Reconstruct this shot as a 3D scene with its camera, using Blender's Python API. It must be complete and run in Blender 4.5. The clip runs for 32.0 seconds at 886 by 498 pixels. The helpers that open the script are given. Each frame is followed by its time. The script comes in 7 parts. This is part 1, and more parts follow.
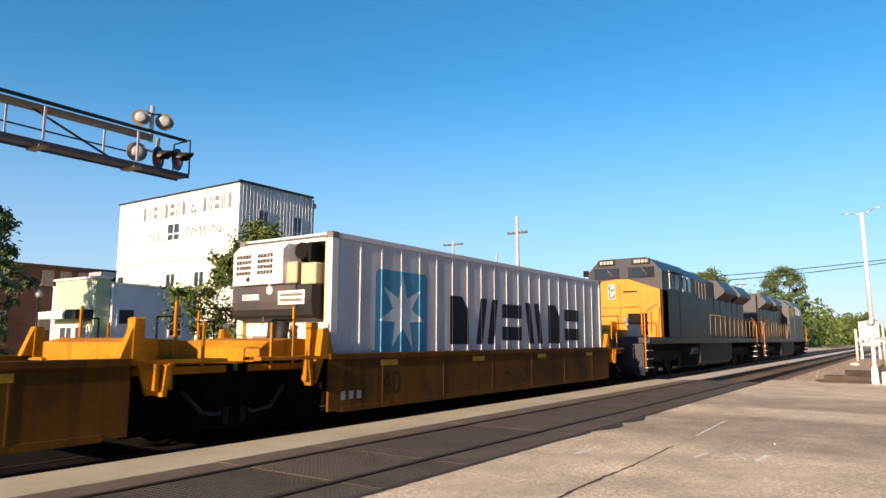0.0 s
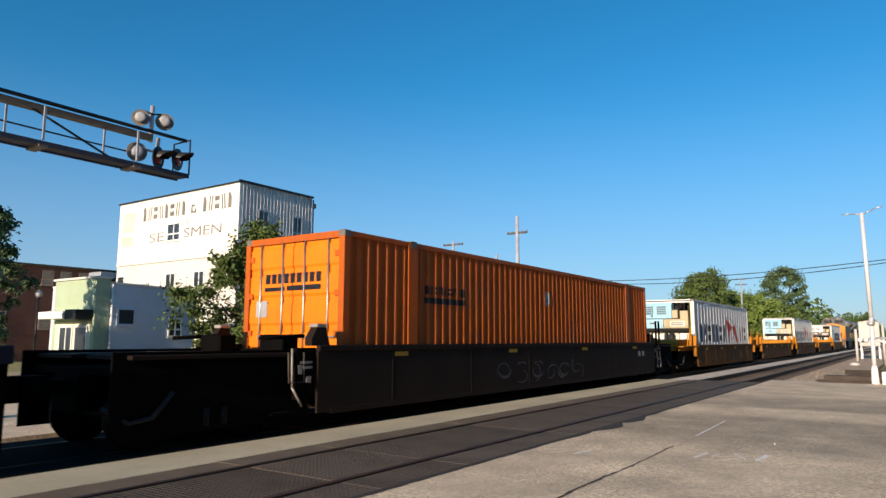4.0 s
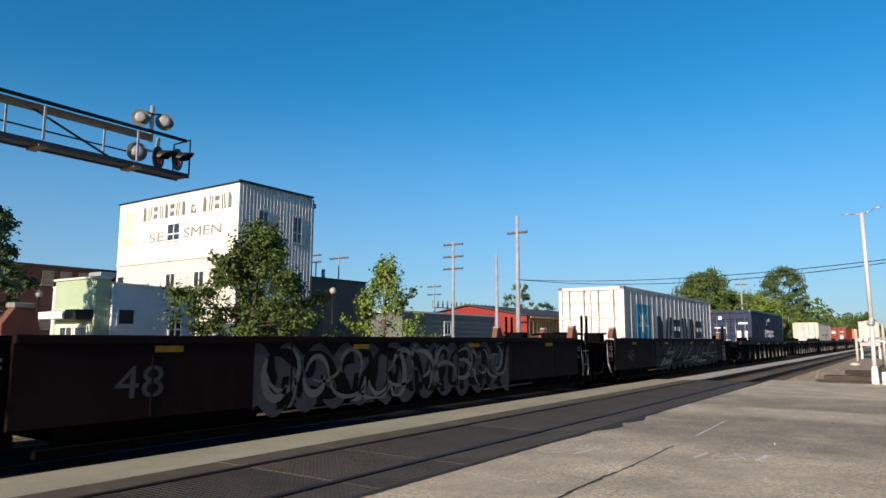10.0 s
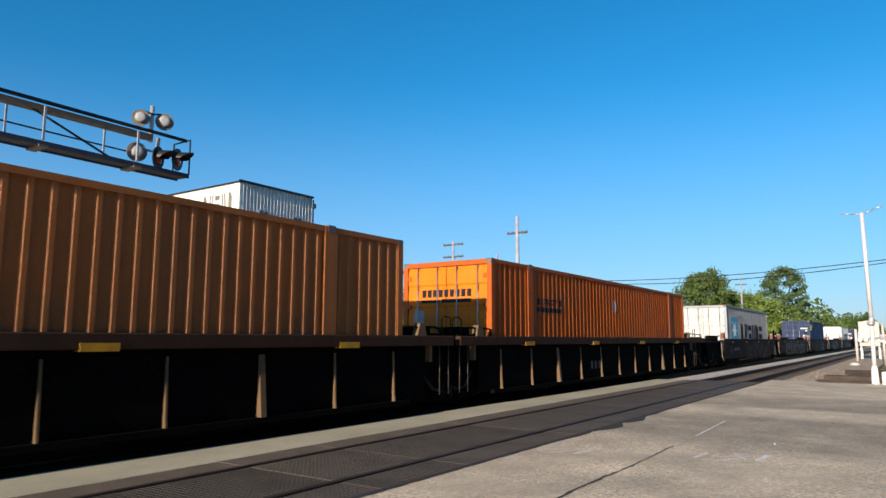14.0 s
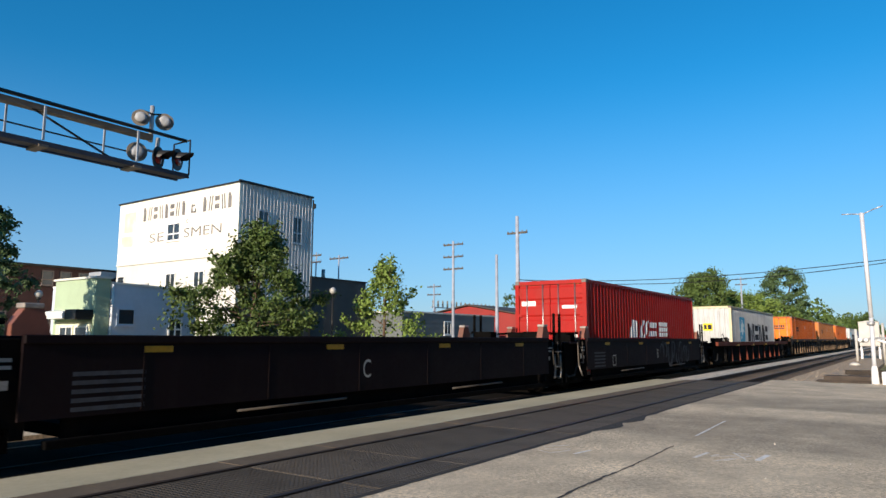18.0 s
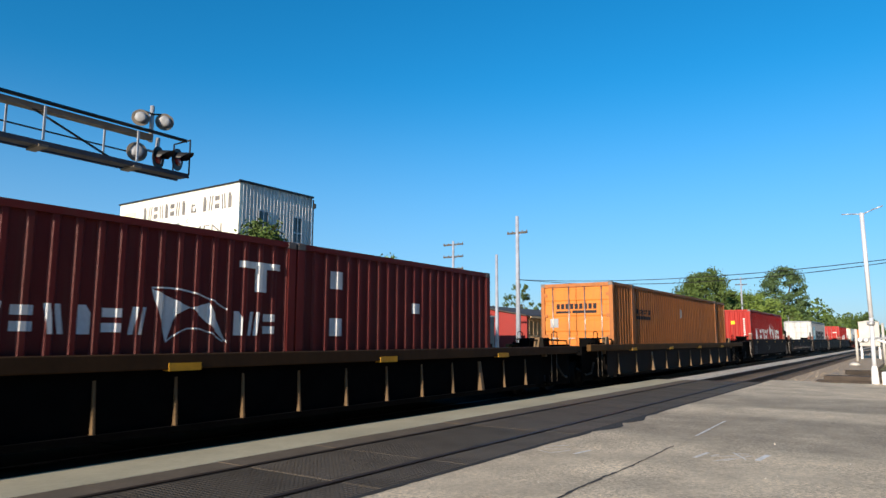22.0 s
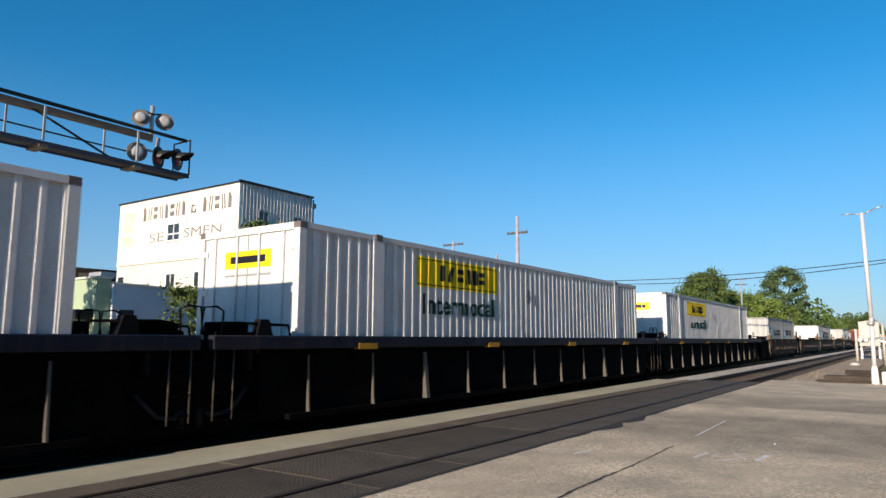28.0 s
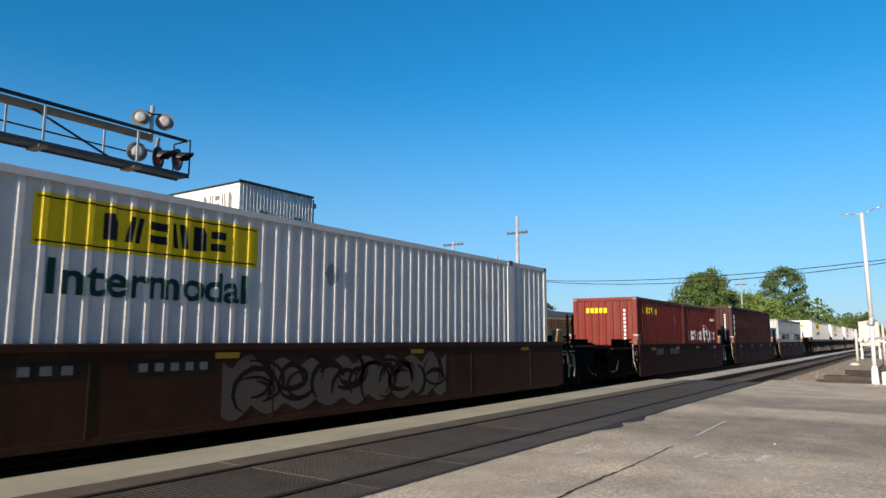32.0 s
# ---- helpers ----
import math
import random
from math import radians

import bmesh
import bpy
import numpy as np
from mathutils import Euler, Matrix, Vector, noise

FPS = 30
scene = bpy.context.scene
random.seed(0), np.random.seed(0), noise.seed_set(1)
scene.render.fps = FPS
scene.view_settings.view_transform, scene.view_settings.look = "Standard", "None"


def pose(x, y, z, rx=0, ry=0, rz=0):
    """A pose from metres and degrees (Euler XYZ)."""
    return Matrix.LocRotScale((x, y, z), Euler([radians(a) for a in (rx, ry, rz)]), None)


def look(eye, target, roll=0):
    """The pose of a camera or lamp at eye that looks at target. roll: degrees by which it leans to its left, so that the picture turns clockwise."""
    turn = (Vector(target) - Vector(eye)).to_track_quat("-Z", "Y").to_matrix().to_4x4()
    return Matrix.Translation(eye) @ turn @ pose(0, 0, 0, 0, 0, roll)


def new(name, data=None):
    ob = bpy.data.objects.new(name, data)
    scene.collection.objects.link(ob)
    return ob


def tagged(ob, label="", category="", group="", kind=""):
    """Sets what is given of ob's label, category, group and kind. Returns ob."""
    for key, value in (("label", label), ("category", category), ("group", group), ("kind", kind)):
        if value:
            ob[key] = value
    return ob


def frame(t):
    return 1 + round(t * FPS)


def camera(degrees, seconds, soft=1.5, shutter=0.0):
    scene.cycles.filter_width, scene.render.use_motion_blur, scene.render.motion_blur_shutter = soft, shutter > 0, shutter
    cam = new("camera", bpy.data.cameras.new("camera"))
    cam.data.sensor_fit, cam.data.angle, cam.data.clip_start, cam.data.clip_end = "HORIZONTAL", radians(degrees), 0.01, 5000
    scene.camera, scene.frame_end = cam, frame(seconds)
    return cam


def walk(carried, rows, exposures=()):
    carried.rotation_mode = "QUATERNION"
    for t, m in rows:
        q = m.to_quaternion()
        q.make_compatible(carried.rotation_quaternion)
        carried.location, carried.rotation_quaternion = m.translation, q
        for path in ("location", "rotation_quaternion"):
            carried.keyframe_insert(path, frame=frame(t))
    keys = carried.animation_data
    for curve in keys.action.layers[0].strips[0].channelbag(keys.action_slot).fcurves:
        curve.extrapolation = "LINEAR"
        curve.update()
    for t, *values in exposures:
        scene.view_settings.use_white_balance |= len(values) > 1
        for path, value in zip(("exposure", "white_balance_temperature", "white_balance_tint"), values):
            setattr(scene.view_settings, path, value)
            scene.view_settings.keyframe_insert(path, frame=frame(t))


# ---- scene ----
# world: x runs along the tracks (the way the train goes), y away from the camera across them, z up from the rail heads
EYE = 1.46
SPEED, SHIFT, TRACK_Y = 21.8, -5.56, 9.28
GAUGE = 0.7175
cam = camera(66.62, 32.0, soft=1.5, shutter=0.03)
AZ, TILT = radians(34.62), radians(7.58)
AIM = Vector((math.cos(TILT) * math.cos(AZ), math.cos(TILT) * math.sin(AZ), math.sin(TILT)))
STAND = look((0, 0, EYE), Vector((0, 0, EYE)) + AIM * 10, 0.16)
walk(cam, [(0, STAND), (32, STAND)], [
    (0, 1.0, 7800, 21), (1, 0.66, 7400, 17), (2, 0.52, 7100, 15), (3, 0.53, 7000, 14), (6, 0.47, 6650, 10), (8, 0.5, 6600, 10), (10, 0.43, 6600, 10), (12, 0.5, 6500, 10), (14, 0.62, 6500, 10),
    (17, 0.62, 6450, 9), (18, 0.52, 6300, 8), (19, 0.6, 6300, 8), (20, 0.5, 6300, 7), (21, 0.55, 6250, 6), (22, 0.62, 6300, 7), (23, 0.6, 6300, 7), (24, 0.43, 6200, 7), (25, 0.47, 6300, 8),
    (28, 0.5, 6550, 10), (30, 0.37, 6450, 9), (31, 0.55, 6500, 10), (32, 0.57, 6450, 9)])

# ---- daylight: a low sun behind the train's tail, slightly on the camera's side ----
SUN_EL, SUN_SIDE = radians(15.5), radians(2.6)
TO_SUN = Vector((-math.cos(SUN_EL) * math.cos(SUN_SIDE), -math.cos(SUN_EL) * math.sin(SUN_SIDE), math.sin(SUN_EL)))
sun = new("sun", bpy.data.lights.new("sun", "SUN"))
sun.data.energy, sun.data.angle, sun.data.color = 5.0, radians(0.6), (1.0, 0.82, 0.64)
sun.matrix_world = look(TO_SUN * 50, (0, 0, 0))
world = bpy.data.worlds.new("sky")
scene.world = world
world.use_nodes = True
wn = world.node_tree
sky = wn.nodes.new("ShaderNodeTexSky")
sky.sky_type, sky.sun_disc = "NISHITA", False
sky.sun_elevation, sky.sun_rotation = SUN_EL, math.atan2(TO_SUN.x, TO_SUN.y)
sky.altitude, sky.air_density, sky.dust_density, sky.ozone_density = 200, 1.0, 0.4, 6.0
wn.nodes["Background"].inputs["Strength"].default_value = 0.115
deep = wn.nodes.new("ShaderNodeHueSaturation")
deep.inputs["Saturation"].default_value, deep.inputs["Hue"].default_value = 1.165, 0.4875
wn.links.new(sky.outputs["Color"], deep.inputs["Color"])
# a pale summer haze that thickens all round towards the horizon
up = wn.nodes.new("ShaderNodeSeparateXYZ")
wn.links.new(wn.nodes.new("ShaderNodeTexCoord").outputs["Generated"], up.inputs[0])
thick = wn.nodes.new("ShaderNodeMapRange")
thick.interpolation_type = "SMOOTHSTEP"
for key, value in (("From Min", 0.0), ("From Max", 0.38), ("To Min", 0.55), ("To Max", 0.0)):
    thick.inputs[key].default_value = value
wn.links.new(up.outputs["Z"], thick.inputs["Value"])
haze = wn.nodes.new("ShaderNodeMix")
haze.data_type = "RGBA"
haze.inputs[7].default_value = (2.1, 2.8, 4.2, 1.0)
wn.links.new(thick.outputs["Result"], haze.inputs[0])
wn.links.new(deep.outputs["Color"], haze.inputs[6])
wn.links.new(haze.outputs[2], wn.nodes["Background"].inputs["Color"])

# ---- materials ----
MATS = {}


def srgb(r, g, b):
    return tuple((c / 255 / 12.92 if c <= 10 else ((c / 255 + 0.055) / 1.055) ** 2.4) for c in (r, g, b)) + (1.0,)


def surface(name, color, rough=0.6, metal=0.0, vary=0.15, scale=3.0, dirt=0.0, dirt_color=(0.05, 0.04, 0.03), streak=0.0, bump=0.0,
            bump_scale=60.0, spec=0.4, island=0.0, per_object=0.0):
    """A paint, metal or stone: base colour, mottling at two scales, dirt patches, rain streaks and fine relief."""
    if name in MATS:
        return MATS[name]
    m = bpy.data.materials.new(name)
    m.use_nodes = True
    nt = m.node_tree
    N, L = nt.nodes.new, nt.links.new
    bsdf = nt.nodes["Principled BSDF"]
    bsdf.inputs["Roughness"].default_value = rough
    bsdf.inputs["Metallic"].default_value = metal
    bsdf.inputs["Specular IOR Level"].default_value = spec
    co = N("ShaderNodeTexCoord")
    col = tuple(color[:3]) + (1.0,)

    def noise_tex(sc, detail, vec):
        n = N("ShaderNodeTexNoise")
        n.inputs["Scale"].default_value, n.inputs["Detail"].default_value, n.inputs["Roughness"].default_value = sc, detail, 0.6
        L(vec, n.inputs["Vector"])
        return n.outputs["Fac"]

    def ramp(fac, a, b, lo, hi):
        r = N("ShaderNodeMapRange")
        r.inputs["From Min"].default_value, r.inputs["From Max"].default_value = a, b
        r.inputs["To Min"].default_value, r.inputs["To Max"].default_value = lo, hi
        L(fac, r.inputs["Value"])
        return r.outputs["Result"]

    def mix(fac, a, b, mode="MIX"):
        x = N("ShaderNodeMix")
        x.data_type, x.blend_type = "RGBA", mode
        for key, value in ((0, fac), (6, a), (7, b)):
            if isinstance(value, (tuple, float, int)):
                x.inputs[key].default_value = value
            else:
                L(value, x.inputs[key])
        return x.outputs[2]

    vec = co.outputs["Object"]
    big = noise_tex(scale, 4, vec)
    fine = noise_tex(scale * 14, 3, vec)
    tone = ramp(big, 0.3, 0.7, 1 - vary, 1 + vary)
    out = mix(1.0, col, tone, "MULTIPLY")
    out = mix(1.0, out, ramp(fine, 0.3, 0.7, 1 - vary * 0.6, 1 + vary * 0.6), "MULTIPLY")
    if island or per_object:
        info = N("ShaderNodeNewGeometry").outputs["Random Per Island"] if island else N("ShaderNodeObjectInfo").outputs["Random"]
        k = island or per_object
        out = mix(1.0, out, ramp(info, 0, 1, 1 - k, 1 + k), "MULTIPLY")
    if streak:
        mp = N("ShaderNodeMapping")
        mp.inputs["Scale"].default_value = (7.0, 7.0, 0.35)
        L(vec, mp.inputs["Vector"])
        out = mix(ramp(noise_tex(1.0, 5, mp.outputs["Vector"]), 0.5, 0.75, 0.0, streak), out, tuple(dirt_color) + (1.0,))
    if dirt:
        out = mix(ramp(noise_tex(scale * 0.45, 6, vec), 0.48, 0.72, 0.0, dirt), out, tuple(dirt_color) + (1.0,))
    L(out, bsdf.inputs["Base Color"])
    L(ramp(fine, 0.2, 0.8, max(rough - 0.1, 0.02), min(rough + 0.1, 1.0)), bsdf.inputs["Roughness"])
    if bump:
        b = N("ShaderNodeBump")
        b.inputs["Strength"].default_value, b.inputs["Distance"].default_value = 1.0, bump
        L(noise_tex(bump_scale, 5, vec), b.inputs["Height"])
        L(b.outputs["Normal"], bsdf.inputs["Normal"])
    MATS[name] = m
    return m


def glass(name, color, rough=0.08):
    if name in MATS:
        return MATS[name]
    m = surface(name, color, rough, 0.0, 0.05, 2.0, spec=0.7)
    return m


# ---- mesh building ----
class Shape:
    """Collects corners and faces of one mesh."""

    def __init__(self):
        self.v, self.f, self.s = [], [], []

    def face(self, pts, smooth=False):
        k = len(self.v)
        self.v += [tuple(p) for p in pts]
        self.f.append(tuple(range(k, k + len(pts))))
        self.s.append(smooth)
        return self

    def box(self, x0, x1, y0, y1, z0, z1, bevel=0.0):
        k = len(self.v)
        if bevel <= 0:
            self.v += [(x, y, z) for z in (z0, z1) for y in (y0, y1) for x in (x0, x1)]
            fs = [(0, 2, 3, 1), (4, 5, 7, 6), (0, 1, 5, 4), (2, 6, 7, 3), (0, 4, 6, 2), (1, 3, 7, 5)]
        else:
            b = bevel
            idx = {}
            for i, x in enumerate((x0, x1)):
                for j, y in enumerate((y0, y1)):
                    for l, z in enumerate((z0, z1)):
                        sx, sy, sz = (b if i == 0 else -b), (b if j == 0 else -b), (b if l == 0 else -b)
                        for a, p in (("x", (x, y + sy, z + sz)), ("y", (x + sx, y, z + sz)), ("z", (x + sx, y + sy, z))):
                            idx[(i, j, l, a)] = len(self.v) - k
                            self.v.append(p)
            fs = []
            for i in (0, 1):
                q = [idx[(i, j, l, "x")] for j, l in ((0, 0), (1, 0), (1, 1), (0, 1))]
                fs.append(q if i else q[::-1])
                q = [idx[(j, i, l, "y")] for j, l in ((0, 0), (1, 0), (1, 1), (0, 1))]
                fs.append(q[::-1] if i else q)
                q = [idx[(j, l, i, "z")] for j, l in ((0, 0), (1, 0), (1, 1), (0, 1))]
                fs.append(q if i else q[::-1])
            for i in (0, 1):
                for j in (0, 1):
                    q = [idx[(i, j, 0, "x")], idx[(i, j, 1, "x")], idx[(i, j, 1, "y")], idx[(i, j, 0, "y")]]
                    fs.append(q if i != j else q[::-1])
                    q = [idx[(i, 0, j, "x")], idx[(i, 1, j, "x")], idx[(i, 1, j, "z")], idx[(i, 0, j, "z")]]
                    fs.append(q if i == j else q[::-1])
                    q = [idx[(0, i, j, "y")], idx[(1, i, j, "y")], idx[(1, i, j, "z")], idx[(0, i, j, "z")]]
                    fs.append(q if i != j else q[::-1])
                    for l in (0, 1):
                        q = [idx[(i, j, l, "x")], idx[(i, j, l, "y")], idx[(i, j, l, "z")]]
                        fs.append(q if (i + j + l) % 2 else q[::-1])
        self.f += [tuple(k + i for i in q) for q in fs]
        self.s += [False] * len(fs)
        return self

    def prism(self, poly, axis, a, b):
        """A convex outline, pushed along an axis from a to b. The outline's two numbers are the other axes in order."""
        k, n = len(self.v), len(poly)

        def put(p, t):
            return {"x": (t, p[0], p[1]), "y": (p[0], t, p[1]), "z": (p[0], p[1], t)}[axis]
        self.v += [put(p, a) for p in poly] + [put(p, b) for p in poly]
        self.f += [tuple(range(k + n - 1, k - 1, -1)), tuple(range(k + n, k + 2 * n))]
        self.f += [(k + i, k + (i + 1) % n, k + n + (i + 1) % n, k + n + i) for i in range(n)]
        self.s += [False] * (n + 2)
        return self

    def tube(self, p, q, r, seg=8, r2=None, caps=True):
        p, q = Vector(p), Vector(q)
        r2 = r if r2 is None else r2
        ax = (q - p).normalized()
        u = ax.orthogonal().normalized()
        w = ax.cross(u)
        k = len(self.v)
        for c, rad in ((p, r), (q, r2)):
            self.v += [tuple(c + (u * math.cos(2 * math.pi * i / seg) + w * math.sin(2 * math.pi * i / seg)) * rad) for i in range(seg)]
        self.f += [(k + i, k + (i + 1) % seg, k + seg + (i + 1) % seg, k + seg + i) for i in range(seg)]
        self.s += [True] * seg
        if caps:
            self.f += [tuple(range(k + seg - 1, k - 1, -1)), tuple(range(k + seg, k + 2 * seg))]
            self.s += [False, False]
        return self

    def pipe(self, pts, r, seg=8):
        for a, b in zip(pts, pts[1:]):
            self.tube(a, b, r, seg)
        return self

    def sweep(self, pts, r, seg=6):
        """One unbroken tube along a line of points."""
        pts = [Vector(p) for p in pts]
        k, n = len(self.v), len(pts)
        for i, p in enumerate(pts):
            ax = (pts[min(i + 1, n - 1)] - pts[max(i - 1, 0)]).normalized()
            u = ax.cross(Vector((0, 0, 1)) if abs(ax.z) < 0.9 else Vector((1, 0, 0))).normalized()
            w = ax.cross(u)
            self.v += [tuple(p + (u * math.cos(2 * math.pi * j / seg) + w * math.sin(2 * math.pi * j / seg)) * r) for j in range(seg)]
        for i in range(n - 1):
            self.f += [(k + i * seg + j, k + i * seg + (j + 1) % seg, k + (i + 1) * seg + (j + 1) % seg, k + (i + 1) * seg + j) for j in range(seg)]
            self.s += [True] * seg
        self.f += [tuple(range(k + seg - 1, k - 1, -1)), tuple(range(k + (n - 1) * seg, k + n * seg))]
        self.s += [False, False]
        return self

    def lathe(self, centre, axis, rings, seg=16):
        """Rings of (distance along the axis, radius) round a centre."""
        c, ax = Vector(centre), Vector(axis).normalized()
        u = ax.orthogonal().normalized()
        w = ax.cross(u)
        k = len(self.v)
        for h, r in rings:
            self.v += [tuple(c + ax * h + (u * math.cos(2 * math.pi * i / seg) + w * math.sin(2 * math.pi * i / seg)) * r) for i in range(seg)]
        for j in range(len(rings) - 1):
            self.f += [(k + j * seg + i, k + j * seg + (i + 1) % seg, k + (j + 1) * seg + (i + 1) % seg, k + (j + 1) * seg + i) for i in range(seg)]
            self.s += [True] * seg
        self.f += [tuple(range(k + seg - 1, k - 1, -1)), tuple(range(k + (len(rings) - 1) * seg, k + len(rings) * seg))]
        self.s += [False, False]
        return self

    def mesh(self, name, material):
        me = bpy.data.meshes.new(name)
        me.from_pydata(self.v, [], self.f)
        me.polygons.foreach_set("use_smooth", self.s)
        me.materials.append(material)
        me.update()
        return me


def part(name, shape, material, parent, label=""):
    """One mesh object under a thing or under a part."""
    ob = new(name, shape if isinstance(shape, bpy.types.Mesh) else shape.mesh(name, material))
    ob.parent = parent
    return tagged(ob, label) if label else ob


def thing(name, label, category, group="", kind="", at=None):
    ob = new(name)
    ob.empty_display_size = 0.2
    if at is not None:
        ob.matrix_world = at
    return tagged(ob, label, category, group, kind)


def stuff(ob):
    return tagged(ob, kind="stuff")


def solo(name, shape, material, label, category, group="", kind="", at=None):
    """A thing or a piece of the setting that is one mesh."""
    ob = new(name, shape.mesh(name, material))
    if at is not None:
        ob.matrix_world = at
    return tagged(ob, label, category, group, kind)


def B(*args, **kw):
    return Shape().box(*args, **kw)


# ======================= the train =======================
TRAIN = []          # (thing, place along the train, turned round)


def paint(name, r, g, b, dirt=0.25, rough=0.5, streak=0.25, vary=0.1):
    return surface("paint " + name, srgb(r, g, b), rough, 0.0, vary, 1.2, dirt, (0.09, 0.065, 0.045), streak, spec=0.2)


def car_paint(name, r, g, b, dirt=0.5, streak=0.3):
    """Old car paint, dulled by black road grime."""
    return surface("paint " + name, srgb(r, g, b), 0.72, 0.0, 0.22, 1.4, dirt, (0.016, 0.012, 0.009), streak, spec=0.15)


# Deep shade under the cars is put into STEEL, WHEEL and the grime tone.
STEEL = surface("dark steel", (0.006, 0.0055, 0.005), 0.75, 0.0, 0.3, 4, 0.4, (0.022, 0.015, 0.01), spec=0.15)
SHADED_GRIME = surface("grime blackened for shade", (0.0032, 0.003, 0.003), 0.9, 0.0, 0.4, 3, 0.3, (0.008, 0.006, 0.005), spec=0.04)
BRIGHT = surface("worn bright steel", (0.42, 0.4, 0.38), 0.4, 0.9, 0.2, 6, 0.4, (0.14, 0.08, 0.05))
WHEEL = surface("wheel steel", (0.009, 0.007, 0.006), 0.7, 0.0, 0.3, 9, 0.5, (0.03, 0.018, 0.01), spec=0.2)
PALE_ROD = surface("rubbed pale rod and sunlit cap", (0.34, 0.31, 0.28), 0.5, 0.3, 0.2, 6, 0.5, (0.05, 0.035, 0.025))
SIDE_ROD = surface("dull side rod", (0.085, 0.072, 0.058), 0.6, 0.2, 0.3, 6, 0.5, (0.02, 0.015, 0.012))
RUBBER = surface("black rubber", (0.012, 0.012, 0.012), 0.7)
CASTING = surface("casting grey", (0.16, 0.14, 0.13), 0.6, 0.3, 0.2, 12, 0.5, (0.1, 0.06, 0.04))
REFLECT = surface("dusty reflector", srgb(196, 146, 34), 0.6, 0, 0.15, 6, 0.4)
YELLOW = surface("safety yellow", srgb(232, 180, 30), 0.55, 0, 0.12, 5, 0.25)


def wave(x0, x1, pitch, depth):
    """Break points (x, inward depth) of a folded steel wall."""
    n = max(1, round((x1 - x0) / pitch))
    p, out = (x1 - x0) / n, [(x0, 0.0)]
    for i in range(n):
        a = x0 + i * p
        out += [(a + 0.12 * p, 0.0), (a + 0.25 * p, depth), (a + 0.79 * p, depth), (a + 0.88 * p, 0.0)]
    return out + [(x1, 0.0)]


def ribs(x0, x1, pitch, depth):
    n = max(1, round((x1 - x0) / pitch))
    p, out = (x1 - x0) / n, []
    for i in range(n):
        a = x0 + i * p
        out += [(a, 0.0), (a + 0.03, 0.0), (a + 0.05, depth), (a + p - 0.008, depth)]
    return out + [(x1, 0.0)]


def depth_at(prof, x):
    for (a, da), (b, db) in zip(prof, prof[1:]):
        if a <= x <= b:
            return da + (db - da) * (x - a) / max(b - a, 1e-6)
    return 0.0


def laid_on(polys, prof, y_face, lift=0.004):
    """Flat outlines (x, z), cut at the folds of a wall and laid on its near face."""
    sh = Shape()
    for poly in polys:
        lo, hi = min(p[0] for p in poly), max(p[0] for p in poly)
        cuts = sorted({lo, hi, *[b[0] for b in prof if lo < b[0] < hi]})
        for a, b in zip(cuts, cuts[1:]):
            if b - a < 1e-5:
                continue
            pts = list(poly)
            for lim, sign in ((a, 1), (b, -1)):
                res = []
                for p, q in zip(pts, pts[1:] + pts[:1]):
                    ip, iq = sign * (p[0] - lim) >= -1e-9, sign * (q[0] - lim) >= -1e-9
                    if ip:
                        res.append(p)
                    if ip != iq:
                        t = (lim - p[0]) / (q[0] - p[0])
                        res.append((lim, p[1] + t * (q[1] - p[1])))
                pts = res
                if len(pts) < 3:
                    break
            if len(pts) >= 3:
                sh.face([(x, y_face + depth_at(prof, x) - lift, z) for x, z in pts])
    return sh


def rect(x0, x1, z0, z1, lean=0.0):
    return [(x0, z0), (x1, z0), (x1 + lean, z1), (x0 + lean, z1)]


def cell_shape(kind, a, b, z0, z1, lean=0.0):
    """One plain sign that stands for a maker's name: a block cut by a slanted or a level slit."""
    w, h = b - a, z1 - z0

    def q(*pts):
        return [(a + u * w + lean * f * h, z0 + f * h) for u, f in pts]
    if kind == "slash":
        return [q((0, 0), (0.28, 0), (0.5, 1), (0.22, 1)), q((0.5, 0), (0.78, 0), (1, 1), (0.72, 1))]
    if kind == "back":
        return [q((0.22, 0), (0.5, 0), (0.28, 1), (0, 1)), q((0.72, 0), (1, 0), (0.78, 1), (0.5, 1))]
    if kind == "level":
        return [q((0, 0.08), (1, 0.08), (1, 0.4), (0, 0.4)), q((0, 0.6), (1, 0.6), (1, 0.92), (0, 0.92))]
    return [q((0.14, 0), (0.86, 0), (0.86, 0.72), (0.6, 1), (0.14, 1))]


CELLS = ("block", "slash", "level", "back", "block", "level", "slash", "block")


def word_blocks(x0, x1, z0, z1, n, gap=0.18, hole=0.0, lean=0.0):
    """A maker's name as a row of n plain signs; without hole: solid blocks."""
    w = (x1 - x0) / n
    out = []
    for i in range(n):
        a, b = x0 + (i + gap / 2) * w, x0 + (i + 1 - gap / 2) * w
        out += cell_shape(CELLS[i % 8], a, b, z0, z1, lean) if hole else [rect(a, b, z0, z1, lean * (z1 - z0))]
    return out


def star(cx, cz, r, n=7, inner=0.4):
    pts = [(cx + math.sin(math.pi * i / n) * r * (inner if i % 2 else 1), cz + math.cos(math.pi * i / n) * r * (inner if i % 2 else 1))
           for i in range(2 * n)]
    return [[(cx, cz), pts[2 * i - 1], pts[2 * i], pts[2 * i + 1]] for i in range(n)]


